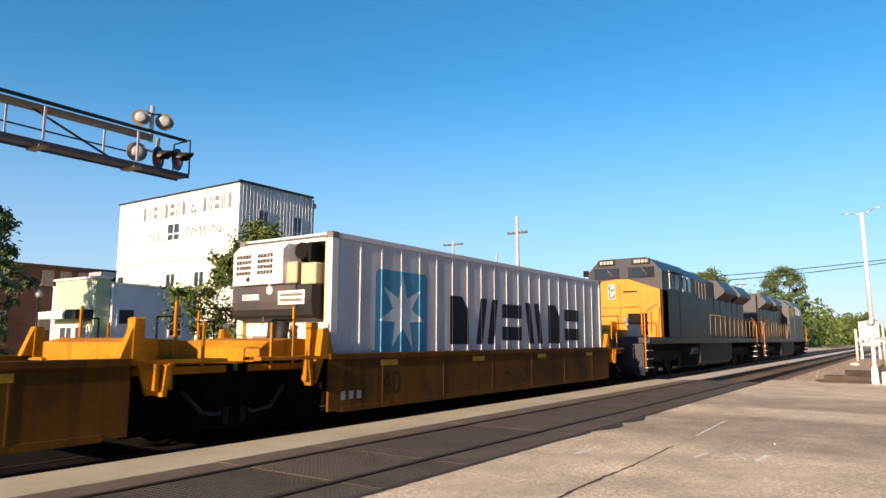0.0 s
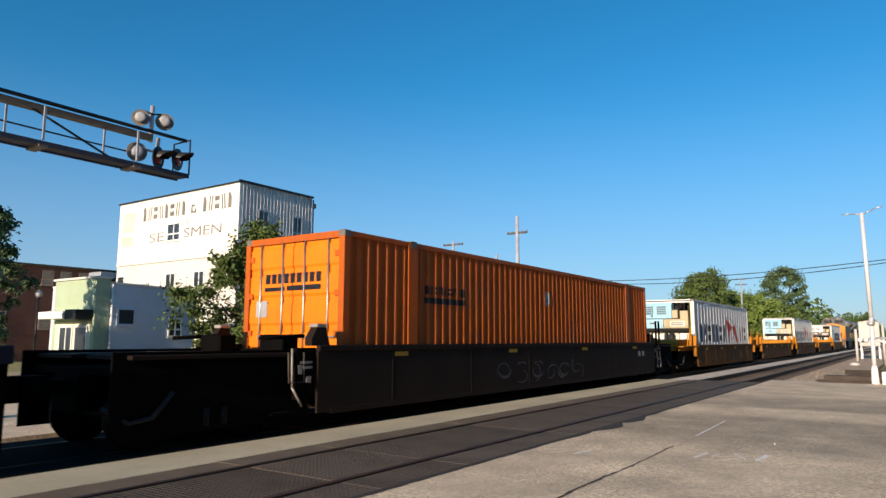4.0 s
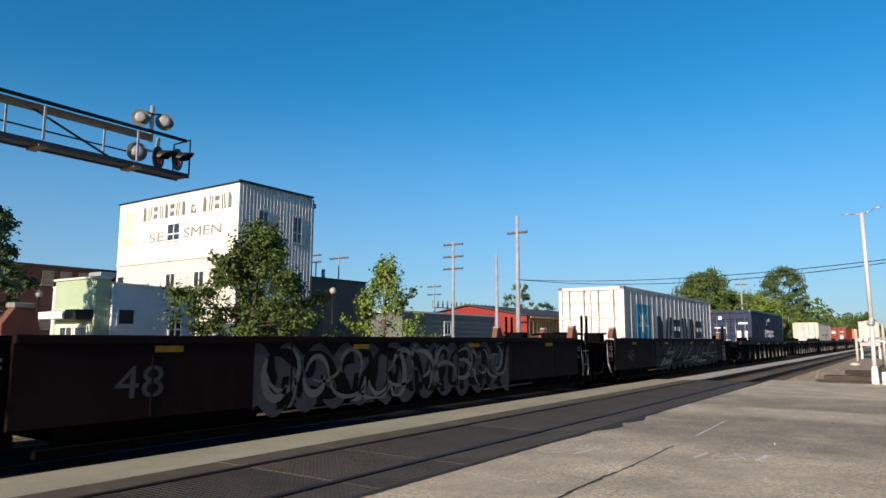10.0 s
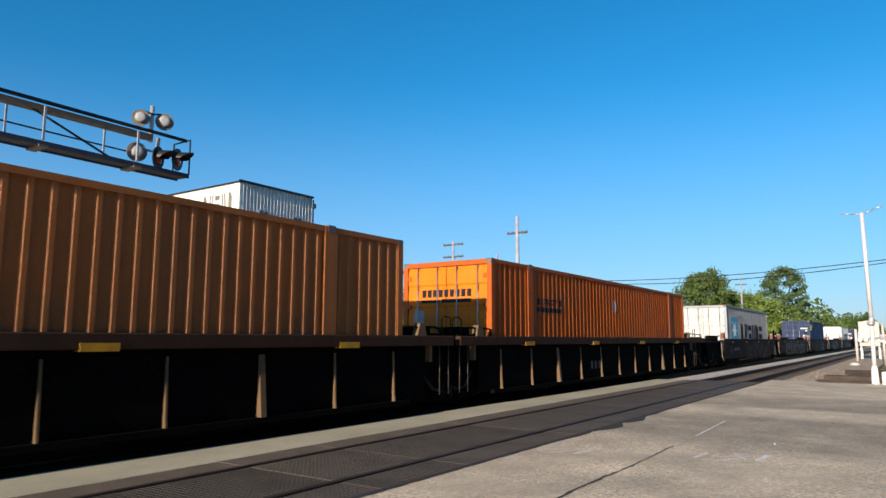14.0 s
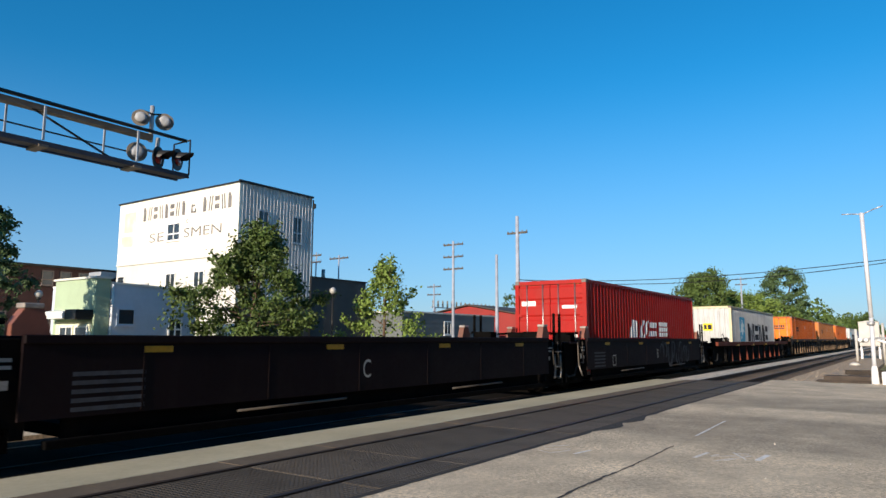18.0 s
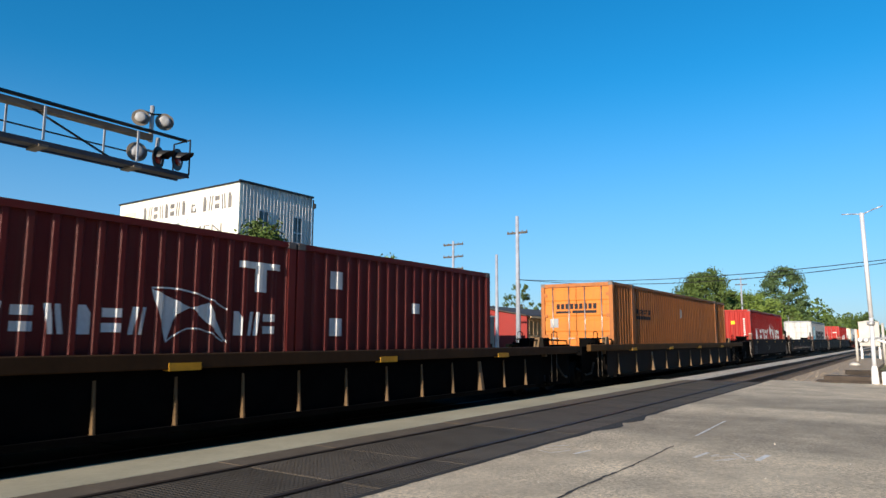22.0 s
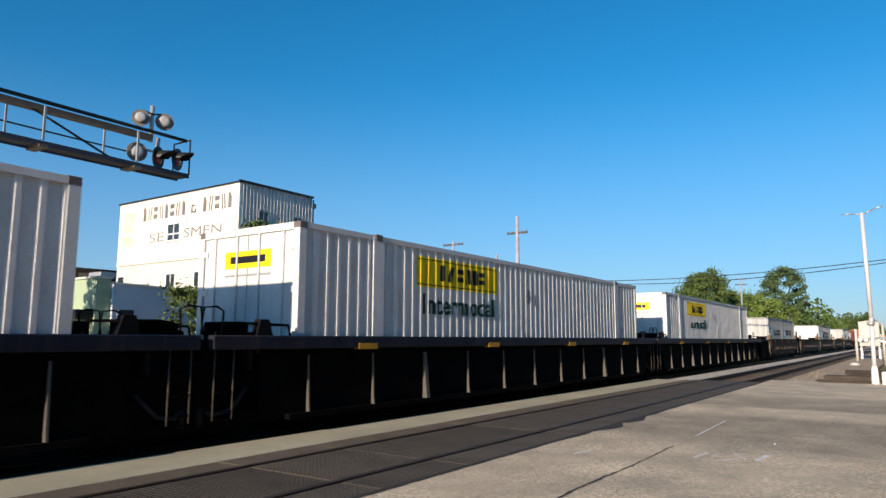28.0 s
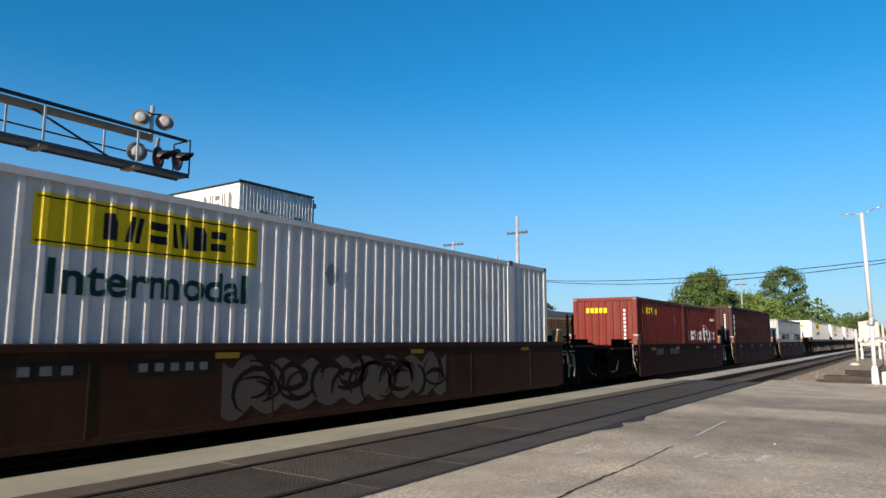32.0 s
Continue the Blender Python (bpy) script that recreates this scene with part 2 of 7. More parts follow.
def lettering(text, x0, x1, z0, z1, bold=0.0):
    """Readable words as outlines (x, z) fitted into a box."""
    cu = bpy.data.curves.new("lettering", "FONT")
    cu.body, cu.resolution_u, cu.offset = text, 3, bold
    ob = new("lettering", cu)
    dg = bpy.context.evaluated_depsgraph_get()
    me = bpy.data.meshes.new_from_object(ob.evaluated_get(dg))
    me.calc_loop_triangles()
    co = [v.co for v in me.vertices]
    lo_x, hi_x = min(c.x for c in co), max(c.x for c in co)
    lo_y, hi_y = min(c.y for c in co), max(c.y for c in co)
    out = [[(x0 + (co[i].x - lo_x) / (hi_x - lo_x) * (x1 - x0), z0 + (co[i].y - lo_y) / (hi_y - lo_y) * (z1 - z0)) for i in t.vertices]
           for t in me.loop_triangles]
    bpy.data.objects.remove(ob)
    bpy.data.curves.remove(cu)
    bpy.data.meshes.remove(me)
    return out


MESHES = {}


def shared(key, make, name, mat):
    """One mesh for alike pieces in one colour."""
    key = (key, mat.name)
    if key not in MESHES:
        MESHES[key] = make().mesh(name, mat)
    return MESHES[key]


def container(label, length, height, mat, wall="wave", rear="doors", width=2.44, marks=(), rail=None, pads=False, rear_marks=(), category="container",
              rear_mat=None):
    """A shipping container; marks are (name, outlines, material, label) on its near side, rear_marks (y0, y1, z0, z1, material) on its tail end."""
    c = thing("shipping_container", label, category, "containers on the train")
    L, H, W = length / 2, height, width / 2
    rail = rail or mat
    rear_mat = rear_mat or mat
    for x in (-L, L - 0.15):
        for y in (-W, W - 0.13):
            part("corner_post", shared(("post", H), lambda: B(0, 0.15, 0, 0.13, 0.11, H - 0.11), "corner_post", rail), None, c).location = (x, y, 0)
    for x in (-L - 0.004, L - 0.174):
        for y in (-W - 0.004, W - 0.158):
            for z in (0.0, H - 0.118):
                part("corner_casting", shared("casting", lambda: B(0, 0.178, 0, 0.162, 0, 0.118, bevel=0.012), "corner_casting", CASTING), None, c).location = (x, y, z)
    for side in (-1, 1):
        y0, y1 = sorted((side * W, side * (W - 0.07)))
        part("top_rail", B(-L + 0.15, L - 0.15, y0, y1, H - 0.1, H - 0.01), rail, c)
        part("bottom_rail", B(-L + 0.15, L - 0.15, y0, y1, 0.02, 0.17), rail, c)
    a, b = -L + 0.15, L - 0.15
    if wall == "wave":
        prof = wave(a, b, 0.278, 0.036)
    elif wall == "posts":
        prof = wave(a, b, 0.266, 0.04)
    else:
        prof = ribs(a, b, 0.6, 0.013)
    z0, z1 = 0.17, H - 0.1
    for side in (-1, 1):
        sh = Shape()
        for (xa, da), (xb, db) in zip(prof, prof[1:]):
            q = [(xa, side * (W - 0.012 - da), z0), (xb, side * (W - 0.012 - db), z0), (xb, side * (W - 0.012 - db), z1), (xa, side * (W - 0.012 - da), z1)]
            sh.face(q if side < 0 else q[::-1])
        part("side_wall", sh, mat, c)
    part("roof", B(-L + 0.02, L - 0.02, -W + 0.05, W - 0.05, H - 0.05, H - 0.012), rail, c)
    part("floor", B(-L + 0.1, L - 0.1, -W + 0.08, W - 0.08, 0.06, 0.16), STEEL, c)
    # far end and tail end
    fw = wave(-W + 0.13, W - 0.13, 0.26, 0.04)
    for end in ((1,) if rear != "corrugated" else (1, -1)):
        sh = Shape()
        for (ya, da), (yb, db) in zip(fw, fw[1:]):
            q = [(end * (L - 0.02 - da), ya, 0.12), (end * (L - 0.02 - db), yb, 0.12), (end * (L - 0.02 - db), yb, H - 0.1), (end * (L - 0.02 - da), ya, H - 0.1)]
            sh.face(q if end > 0 else q[::-1])
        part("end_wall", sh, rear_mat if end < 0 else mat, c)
        part("end_sill", B(*sorted((end * (L - 0.1), end * L)), -W + 0.13, W - 0.13, 0.02, 0.14), rail, c)
        part("end_header", B(*sorted((end * (L - 0.1), end * L)), -W + 0.13, W - 0.13, H - 0.12, H - 0.01), rail, c)
    if rear in ("doors", "panel"):
        part("end_sill", B(-L, -L + 0.1, -W + 0.13, W - 0.13, 0.02, 0.14), rail, c)
        part("end_header", B(-L, -L + 0.1, -W + 0.13, W - 0.13, H - 0.13, H - 0.01), rail, c)
        for side in (-1, 1):
            ya, yb = sorted((side * 0.01, side * (W - 0.14)))
            sh = Shape()
            if rear == "doors":
                n, out = 5, [(-L + 0.09, 0.15), (-L + 0.05, 0.15)]
                for i in range(n):
                    za, zb = 0.15 + i * (H - 0.29) / n, 0.15 + (i + 1) * (H - 0.29) / n
                    out += [(-L + 0.05, za + 0.05), (-L + 0.026, za + 0.1), (-L + 0.026, zb - 0.1), (-L + 0.05, zb - 0.05)]
                sh.prism((out + [(-L + 0.05, H - 0.14), (-L + 0.09, H - 0.14)])[::-1], "y", ya, yb)
            else:
                sh.box(-L + 0.035, -L + 0.08, ya, yb, 0.15, H - 0.14)
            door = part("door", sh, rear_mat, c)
            for k in (0.22, 0.74):
                y = ya + (yb - ya) * k
                bar = part("locking_bar", Shape().tube((-L + 0.015, y, 0.1), (-L + 0.015, y, H - 0.1), 0.02, 6), BRIGHT if rear == "doors" else rear_mat, door)
                bar2 = Shape().box(-L - 0.01, -L + 0.03, y - 0.03, y + 0.03, 1.0, 1.06).box(-L - 0.015, -L + 0.01, y - 0.2, y + 0.03, 1.02, 1.05)
                part("handle", bar2, BRIGHT if rear == "doors" else rear_mat, door)
            for k in range(4):
                z = 0.4 + k * (H - 0.8) / 3
                e = side * (W - 0.13)
                part("hinge", B(-L + 0.005, -L + 0.05, *sorted((e, e - side * 0.1)), z - 0.05, z + 0.05), rail, door)
    if pads:
        for x in (-6.1, 6.1):
            part("lift_post", B(x - 0.15, x + 0.15, -W - 0.006, -W + 0.05, 0.02, H - 0.02), rail, c)
            part("lift_casting", B(x - 0.09, x + 0.09, -W - 0.012, -W + 0.15, H - 0.11, H + 0.012), CASTING, c)
            part("lift_casting", B(x - 0.09, x + 0.09, W - 0.15, W + 0.006, H - 0.11, H + 0.012), CASTING, c)
    for i, (name, polys, m, lab) in enumerate(marks):
        part(name, laid_on([[(x - L, z) for x, z in p] for p in polys], prof, -W + 0.012, 0.003 + 0.0025 * i), m, c, lab)["kind"] = "stuff"
    for i, (y0, y1, z0, z1, m) in enumerate(rear_marks):
        x = -L + (0.024 if rear == "doors" else 0.03 if rear == "panel" else 0.012) - 0.001 * i
        sh, n = Shape(), max(1, round((z1 - z0) / 0.14)) if z1 - z0 > 0.9 else 1
        for k in range(n):
            za = z0 + (z1 - z0) * k / n
            zb = za + (z1 - z0) / n * (0.6 if n > 1 else 1.0)
            sh.face([(x, y0, za), (x, y0, zb), (x, y1, zb), (x, y1, za)])
        part("end_marking", sh, m, c)
    return c


UNIT_BLUE = paint("unit pale blue", 150, 196, 216, 0.3)
DRUM_DARK = surface("dark grey casing", (0.045, 0.045, 0.05), 0.5, 0, 0.2, 2, 0.4, (0.1, 0.07, 0.05))


def cooling_unit(c, length, mat):
    """The refrigeration machine set into the tail end of a cooled container."""
    L0, L = length / 2, length / 2 + 0.17
    frame_mat = paint("unit frame", 214, 212, 204)
    beige = paint("control box", 176, 164, 134)
    # Back wall is black: the dark of the open bay put into its colour.
    part("bay_wall", B(-L0 + 0.42, -L0 + 0.46, -1.09, 1.09, 1.2, 2.8), RUBBER, c, "back of the machine bay, blackened for the shade inside")
    for y in (-1.12, 1.05):
        part("unit_frame", B(-L0 + 0.005, -L0 + 0.45, y, y + 0.07, 0.14, 2.78), paint("unit post", 214, 186, 120), c)
    part("unit_header", B(-L0 + 0.005, -L0 + 0.4, -1.05, 1.05, 2.74, 2.8), frame_mat, c)
    u = part("cooling_unit", Shape().prism([(-L - 0.09, 2.02), (-L + 0.35, 1.94), (-L + 0.35, 2.74), (-L + 0.03, 2.74), (-L - 0.09, 2.62)], "y", -0.28, 1.05), mat, c, "pale upper casing with fan grilles")
    for ys in (-0.02, 0.56):
        for i in range(5):
            for j in range(4):
                y, z = ys + i * 0.084, 2.2 + j * 0.1
                part("grille_slot", B(-L - 0.099, -L - 0.08, y, y + 0.062, z, z + 0.07), RUBBER, u)
    curve = [(-L - 0.09, 1.98), (-L - 0.1, 1.7), (-L - 0.06, 1.55), (-L + 0.02, 1.46), (-L + 0.4, 1.42), (-L + 0.4, 1.98)]
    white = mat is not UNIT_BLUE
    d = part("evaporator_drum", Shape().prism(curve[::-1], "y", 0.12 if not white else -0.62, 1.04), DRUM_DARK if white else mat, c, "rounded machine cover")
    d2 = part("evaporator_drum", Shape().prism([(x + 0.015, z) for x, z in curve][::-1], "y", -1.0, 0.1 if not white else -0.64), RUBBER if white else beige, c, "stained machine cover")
    if white:
        part("nameplate", B(-L - 0.106, -L - 0.08, 0.3, 0.74, 1.74, 1.84), frame_mat, d)
        part("dial", Shape().lathe((-L - 0.09, 0.02, 1.9), (-1, 0, 0), [(0, 0.08), (0.02, 0.075)], 14), frame_mat, d)
    part("drum_lip", Shape().prism([(-L - 0.085, 1.56), (-L - 0.05, 1.46), (-L + 0.03, 1.4), (-L + 0.4, 1.34), (-L + 0.4, 1.45), (-L + 0.02, 1.48), (-L - 0.05, 1.57)][::-1], "y", -1.02, 1.06), RUBBER, c, "black lower lip of the machine cover")
    part("nameplate", B(-L - 0.106, -L - 0.08, 0.5, 0.72, 1.76, 1.82), RUBBER, d)
    part("dial", Shape().lathe((-L - 0.09, 0.62, 2.12), (-1, 0, 0), [(0, 0.05), (0.02, 0.045)], 14), RUBBER, u)
    part("service_panel", B(-L - 0.1, -L - 0.07, -0.85, -0.2, 1.64, 1.88), frame_mat, d2)
    for z in (1.69, 1.78):
        part("panel_line", B(-L - 0.104, -L - 0.09, -0.8, -0.25, z, z + 0.05), paint("cover grey", 110, 108, 100), d2)
    part("bundle", Shape().tube((-L + 0.0, -0.25, 1.35), (-L - 0.02, -0.2, 0.85), 0.11, 8).tube((-L - 0.02, 0.0, 1.36), (-L + 0.02, 0.08, 0.8), 0.09, 8).box(-L - 0.04, -L + 0.1, -0.4, -0.05, 0.75, 1.05), RUBBER, c, "black hoses and compressor under the machine")
    part("control_box", B(-L + 0.02, -L + 0.3, -0.52, -0.24, 2.02, 2.4, bevel=0.02), beige, c, "beige control box")
    part("control_box", B(-L + 0.02, -L + 0.3, -0.98, -0.62, 1.98, 2.36, bevel=0.02), beige, c, "beige control box")
    part("fan_motor", Shape().tube((-L + 0.03, -0.6, 2.58), (-L + 0.35, -0.6, 2.58), 0.15, 14), STEEL, c)
    part("motor_bracket", B(-L + 0.03, -L + 0.3, -0.85, -0.78, 2.36, 2.72), STEEL, c)
    part("hose", Shape().pipe([(-L + 0.0, -0.2, 2.7), (-L - 0.05, 0.0, 2.2), (-L - 0.05, 0.2, 1.7), (-L + 0.0, 0.3, 1.3)], 0.014, 6), BRIGHT, c)
    low = part("lower_panel", B(-L0 + 0.1, -L0 + 0.16, -1.05, 1.05, 0.14, 1.4), frame_mat, c, "dirty white insulated lower panel")
    part("panel_cover", B(-L0 + 0.06, -L0 + 0.1, 0.35, 0.8, 0.6, 1.1), paint("cover grey", 110, 108, 100), low)
    part("panel_cover", B(-L0 + 0.06, -L0 + 0.1, -0.5, -0.25, 0.7, 1.05), paint("cover grey", 110, 108, 100), low)
    part("panel_rib", B(-L0 + 0.08, -L0 + 0.1, -1.0, 1.0, 1.18, 1.22), frame_mat, low)


def truck(parent, x, wheels):
    """A two-axle bogie under a car's end."""
    ob = part("truck", B(-0.2, 0.2, -0.98, 0.98, 0.45, 0.75), STEEL, parent)
    ob.location = (x, 0, 0)
    frame_me = shared("side frame", lambda: Shape().prism([(-1.15, 0.38), (-1.15, 0.6), (-0.7, 0.66), (-0.45, 0.78), (0.45, 0.78), (0.7, 0.66), (1.15, 0.6), (1.15, 0.38), (0.8, 0.36), (0.4, 0.2), (-0.4, 0.2), (-0.8, 0.36)], "y", -0.07, 0.07), "side_frame", STEEL)
    spring_me = shared("spring", lambda: Shape().tube((0, 0, 0.26), (0, 0, 0.5), 0.07, 8), "spring", WHEEL)
    for side in (-1, 1):
        part("side_frame", frame_me, None, ob).location = (0, side * 1.05, 0)
        for dx in (-0.15, 0.15):
            part("spring", spring_me, None, ob).location = (dx, side * 1.13, 0)
    for dx in (-0.89, 0.89):
        def make():
            w = Shape()
            for side in (-1, 1):
                w.lathe((0, side * GAUGE, 0), (0, side, 0), [(-0.06, 0.45), (-0.03, 0.45), (-0.03, 0.42), (0.08, 0.415), (0.08, 0.35), (0.05, 0.34), (0.05, 0.14), (0.09, 0.12), (0.14, 0.1)], 20)
                for i in range(3):
                    a = 2 * math.pi * i / 3
                    w.box(0.22 * math.cos(a) - 0.04, 0.22 * math.cos(a) + 0.04, *sorted((side * (GAUGE + 0.05), side * (GAUGE + 0.062))), 0.22 * math.sin(a) - 0.04, 0.22 * math.sin(a) + 0.04)
            return w.tube((0, -0.9, 0), (0, 0.9, 0), 0.085, 10)
        w = part("wheelset", shared("wheelset", make, "wheelset", WHEEL), None, ob)
        w.location = (dx, 0, 0.42)
        wheels.append(w)
        for side in (-1, 1):
            part("axle_box", B(dx - 0.14, dx + 0.14, *sorted((side * 0.97, side * 1.16)), 0.32, 0.54), STEEL, ob)


WHEELS = []


def ladder(x, y, z0, z1, along, parent, mat, rungs=4):
    """A side ladder of two stiles and rungs; along is its width on the car's length."""
    lad = part("ladder", Shape().tube((x, y, z0), (x, y, z1), 0.022, 6).tube((x + along, y, z0), (x + along, y, z1), 0.022, 6), mat, parent)
    for i in range(rungs):
        z = z0 + (z1 - z0) * (i + 0.5) / rungs
        part("rung", Shape().tube((x, y, z), (x + along, y, z), 0.014, 6), mat, lad)


def end_structure(c, half, reach, top, end, style, end_mat, lug, low):
    """Platform, brackets, guides and steps at one end of a car; near-black plates are added for the shade between the
    cars.
    """
    def xs(a, b):
        return sorted((end * a, end * b))
    part("bulkhead", B(*xs(half - 0.1, half + 0.05), -1.3, 1.3, low + 0.1, top - 0.06), SHADED_GRIME, c)
    part("end_deck", B(*xs(half, reach - 0.2), -1.2, 1.2, 0.98, 1.08), end_mat if style == "yellow" else SHADED_GRIME, c)
    part("draft_sill", B(*xs(half, reach - 0.1), -0.32, 0.32, 0.5, 0.98), SHADED_GRIME, c)
    for side in (-1, 1):
        def ys(a, b):
            return sorted((side * a, side * b))
        # Added plate: stands for the dark of the gap and hides the truck.
        part("end_skirt", B(*xs(half, reach - 0.06), *ys(1.14, 1.18), 0.22, 1.1 if style == "yellow" else min(top - 0.06, 1.36)), SHADED_GRIME, c)
        g = Shape()
        if style == "yellow":
            if side < 0:
                part("end_box", Shape().prism([(end * (half + 0.06), 1.1), (end * (reach - 0.55), 1.1), (end * (reach - 0.55), 1.3), (end * (reach - 0.75), 1.42), (end * (half + 0.3), 1.46), (end * (half + 0.06), 1.4)][::end], "y", -1.02, 1.02), end_mat, c)
                part("brake_stand", B(*xs(half + 0.1, half + 0.26), -1.2, -1.04, 1.1, 1.72, bevel=0.015), end_mat, c)
            part("end_post", Shape().prism([(end * (half + 0.02), 1.18), (end * (half + 0.2), 1.18), (end * (half + 0.14), 1.62), (end * (half + 0.02), 1.62)][::end], "y", *ys(1.2, 1.34)), end_mat, c)
            for dx in (0.3, 0.5):
                part("bracket_rib", B(*xs(half + dx, half + dx + 0.05), *ys(1.3, 1.4), 0.8, 1.13), end_mat, c)
            part("end_shelf", B(*xs(half, reach - 0.3), *ys(0.9, 1.36), 1.13, 1.18), end_mat, c)
            part("end_bracket", Shape().prism([(end * (half + 0.1), 1.13), (end * (half + 0.5), 1.13), (end * (half + 0.42), 0.74), (end * (half + 0.24), 0.74)][::-end], "y", *ys(1.28, 1.33)), end_mat, c)
            part("bracket_rib", Shape().prism([(end * (half + 0.44), 1.12), (end * (half + 0.52), 1.12), (end * (half + 0.46), 0.72), (end * (half + 0.4), 0.72)][::-end], "y", *ys(1.26, 1.42)), end_mat, c)
            for dx, z1 in ((0.66, 1.95), (1.1, 1.7)):
                part("grab_post", B(*xs(half + dx, half + dx + 0.035), *ys(1.2, 1.235), 0.98, z1), end_mat, c)
            part("grab_iron", g.pipe([(end * (half + 0.7), side * 1.22, 1.75), (end * (half + 0.7), side * 0.75, 1.75), (end * (half + 0.7), side * 0.75, 1.3)], 0.013, 6), SHADED_GRIME, c)
            part("guide_lug", Shape().prism([(end * (half - 0.14), top), (end * (half + 0.14), top), (end * (half + 0.14), top + 0.42), (end * (half + 0.02), top + 0.42)][::-end], "y", *ys(1.22, 1.33)), lug, c)
        elif style == "plate":
            part("end_panel", B(*xs(half, half + 0.42), *ys(1.2, 1.3), 0.5, top - 0.03, bevel=0.012), SHADED_GRIME, c)
            part("guide_lug", Shape().prism([(end * (half - 0.3), top), (end * (half + 0.12), top), (end * (half + 0.12), top + 0.12), (end * (half + 0.0), top + 0.3), (end * (half - 0.2), top + 0.3)][::-end], "y", *ys(1.16, 1.32)), lug, c)
            # Pale cap: sunlight on the guide's top put into its colour.
            part("guide_cap", B(*xs(half - 0.2, half + 0.02), *ys(1.14, 1.33), top + 0.3, top + 0.36, bevel=0.01), PALE_ROD, c)
            part("end_box", B(*xs(half + 0.15, half + 0.5), *ys(0.5, 1.05), 1.1, top + 0.18, bevel=0.02), SHADED_GRIME, c)
            if end < 0:
                part("step_rod", Shape().pipe([(end * (half + 0.5), side * 1.28, 1.3), (end * (half + 0.5), side * 1.3, 0.7), (end * (half + 0.3), side * 1.32, 0.4)], 0.018, 6), PALE_ROD, c)
                part("end_tag", B(*xs(half + 0.3, half + 0.38), *ys(1.295, 1.306), 0.9, 1.04), GRAF_PALE, c)
            for dx in (0.5, 0.86) if end > 0 else ():
                part("grab_post", B(*xs(half + dx, half + dx + 0.05), *ys(1.24, 1.3), 1.0, 2.15), SHADED_GRIME, c)
                part("step_rod", Shape().pipe([(end * (half + dx + 0.02), side * 1.28, 1.05), (end * (half + dx + 0.02), side * 1.3, 0.62), (end * (half + dx - 0.08), side * 1.32, 0.42)], 0.024, 6), PALE_ROD, c)
            part("grab_iron", Shape().sweep([(end * (half + 0.3), side * 1.33, top - 0.1), (end * (half + 0.3), side * 1.36, 0.78), (end * (half + 0.62), side * 1.36, 0.78), (end * (half + 0.62), side * 1.33, top - 0.1)], 0.013, 6), SIDE_ROD, c)
            part("end_platform", B(*xs(half + 0.42, reach - 0.25), *ys(0.2, 1.28), top - 0.16, top - 0.1, bevel=0.01), end_mat, c)
            part("end_rail", Shape().pipe([(end * (half + 0.1), side * 1.1, top + 0.16), (end * (half + 1.0), side * 1.1, top + 0.12)], 0.035, 6), SHADED_GRIME, c)
            if side < 0:
                part("end_stencil", Shape().box(*xs(half + 0.08, half + 0.34), -1.304, -1.296, top - 0.28, top - 0.24).box(*xs(half + 0.08, half + 0.3), -1.304, -1.296, top - 0.36, top - 0.32).box(*xs(half + 0.1, half + 0.2), -1.304, -1.296, top - 0.58, top - 0.48), GRAF_PALE, c)
            if end > 0:
                part("rung", Shape().tube((end * (half + 0.5), side * 1.3, 1.12), (end * (half + 0.9), side * 1.3, 1.12), 0.016, 6), PALE_ROD, c)
            if end > 0:
                part("rung", Shape().tube((end * (half + 0.5), side * 1.3, 0.72), (end * (half + 0.9), side * 1.3, 0.72), 0.016, 6), PALE_ROD, c)
        else:
            part("guide_lug", Shape().prism([(end * (half - 0.1), top), (end * (half + 0.2), top), (end * (half + 0.14), top + 0.24), (end * (half - 0.02), top + 0.24)][::-end], "y", *ys(1.2, 1.34)), lug, c)
            lad = part("ladder", Shape().tube((end * (half + 0.62), side * 1.36, 0.34), (end * (half + 0.62), side * 1.36, top - 0.2), 0.011, 6).tube((end * (half + 0.94), side * 1.36, 0.34), (end * (half + 0.94), side * 1.36, top - 0.2), 0.011, 6), SIDE_ROD, c)
            for k in range(3):
                part("rung", Shape().tube((end * (half + 0.62), side * 1.36, 0.45 + 0.26 * k), (end * (half + 0.94), side * 1.36, 0.45 + 0.26 * k), 0.01, 6), SHADED_GRIME, lad)
            part("grab_rail", Shape().sweep([(end * (half - 0.5), side * 1.28, top), (end * (half - 0.45), side * 1.28, top + 0.16), (end * (half + 0.5), side * 1.28, top + 0.18), (end * (reach - 0.45), side * 1.28, top + 0.15), (end * (reach - 0.35), side * 1.28, top)], 0.022, 6), SHADED_GRIME, c)
            part("grab_iron", Shape().sweep([(end * (half + 0.8), side * 1.3, top), (end * (half + 0.78), side * 1.3, top + 0.34), (end * (half + 0.9), side * 1.3, top + 0.4), (end * (half + 1.1), side * 1.3, top + 0.38), (end * (half + 1.14), side * 1.3, top)], 0.016, 6), SHADED_GRIME, c)
            part("end_box", B(*xs(half + 0.2, half + 0.6), *ys(0.6, 1.15), top - 0.1, top + 0.2, bevel=0.02), SHADED_GRIME, c)
            part("deck_edge", B(*xs(half + 0.1, reach - 0.3), *ys(1.2, 1.3), top + 0.002, top + 0.05), SHADED_GRIME, c)
            part("end_bracket", B(*xs(half + 0.28, half + 0.36), *ys(1.24, 1.36), 1.0, top - 0.02), lug, c)
        part("sill_step", B(*xs(half + 0.5, half + 0.9), *ys(1.16, 1.3), 0.3, 0.34), SHADED_GRIME, c)
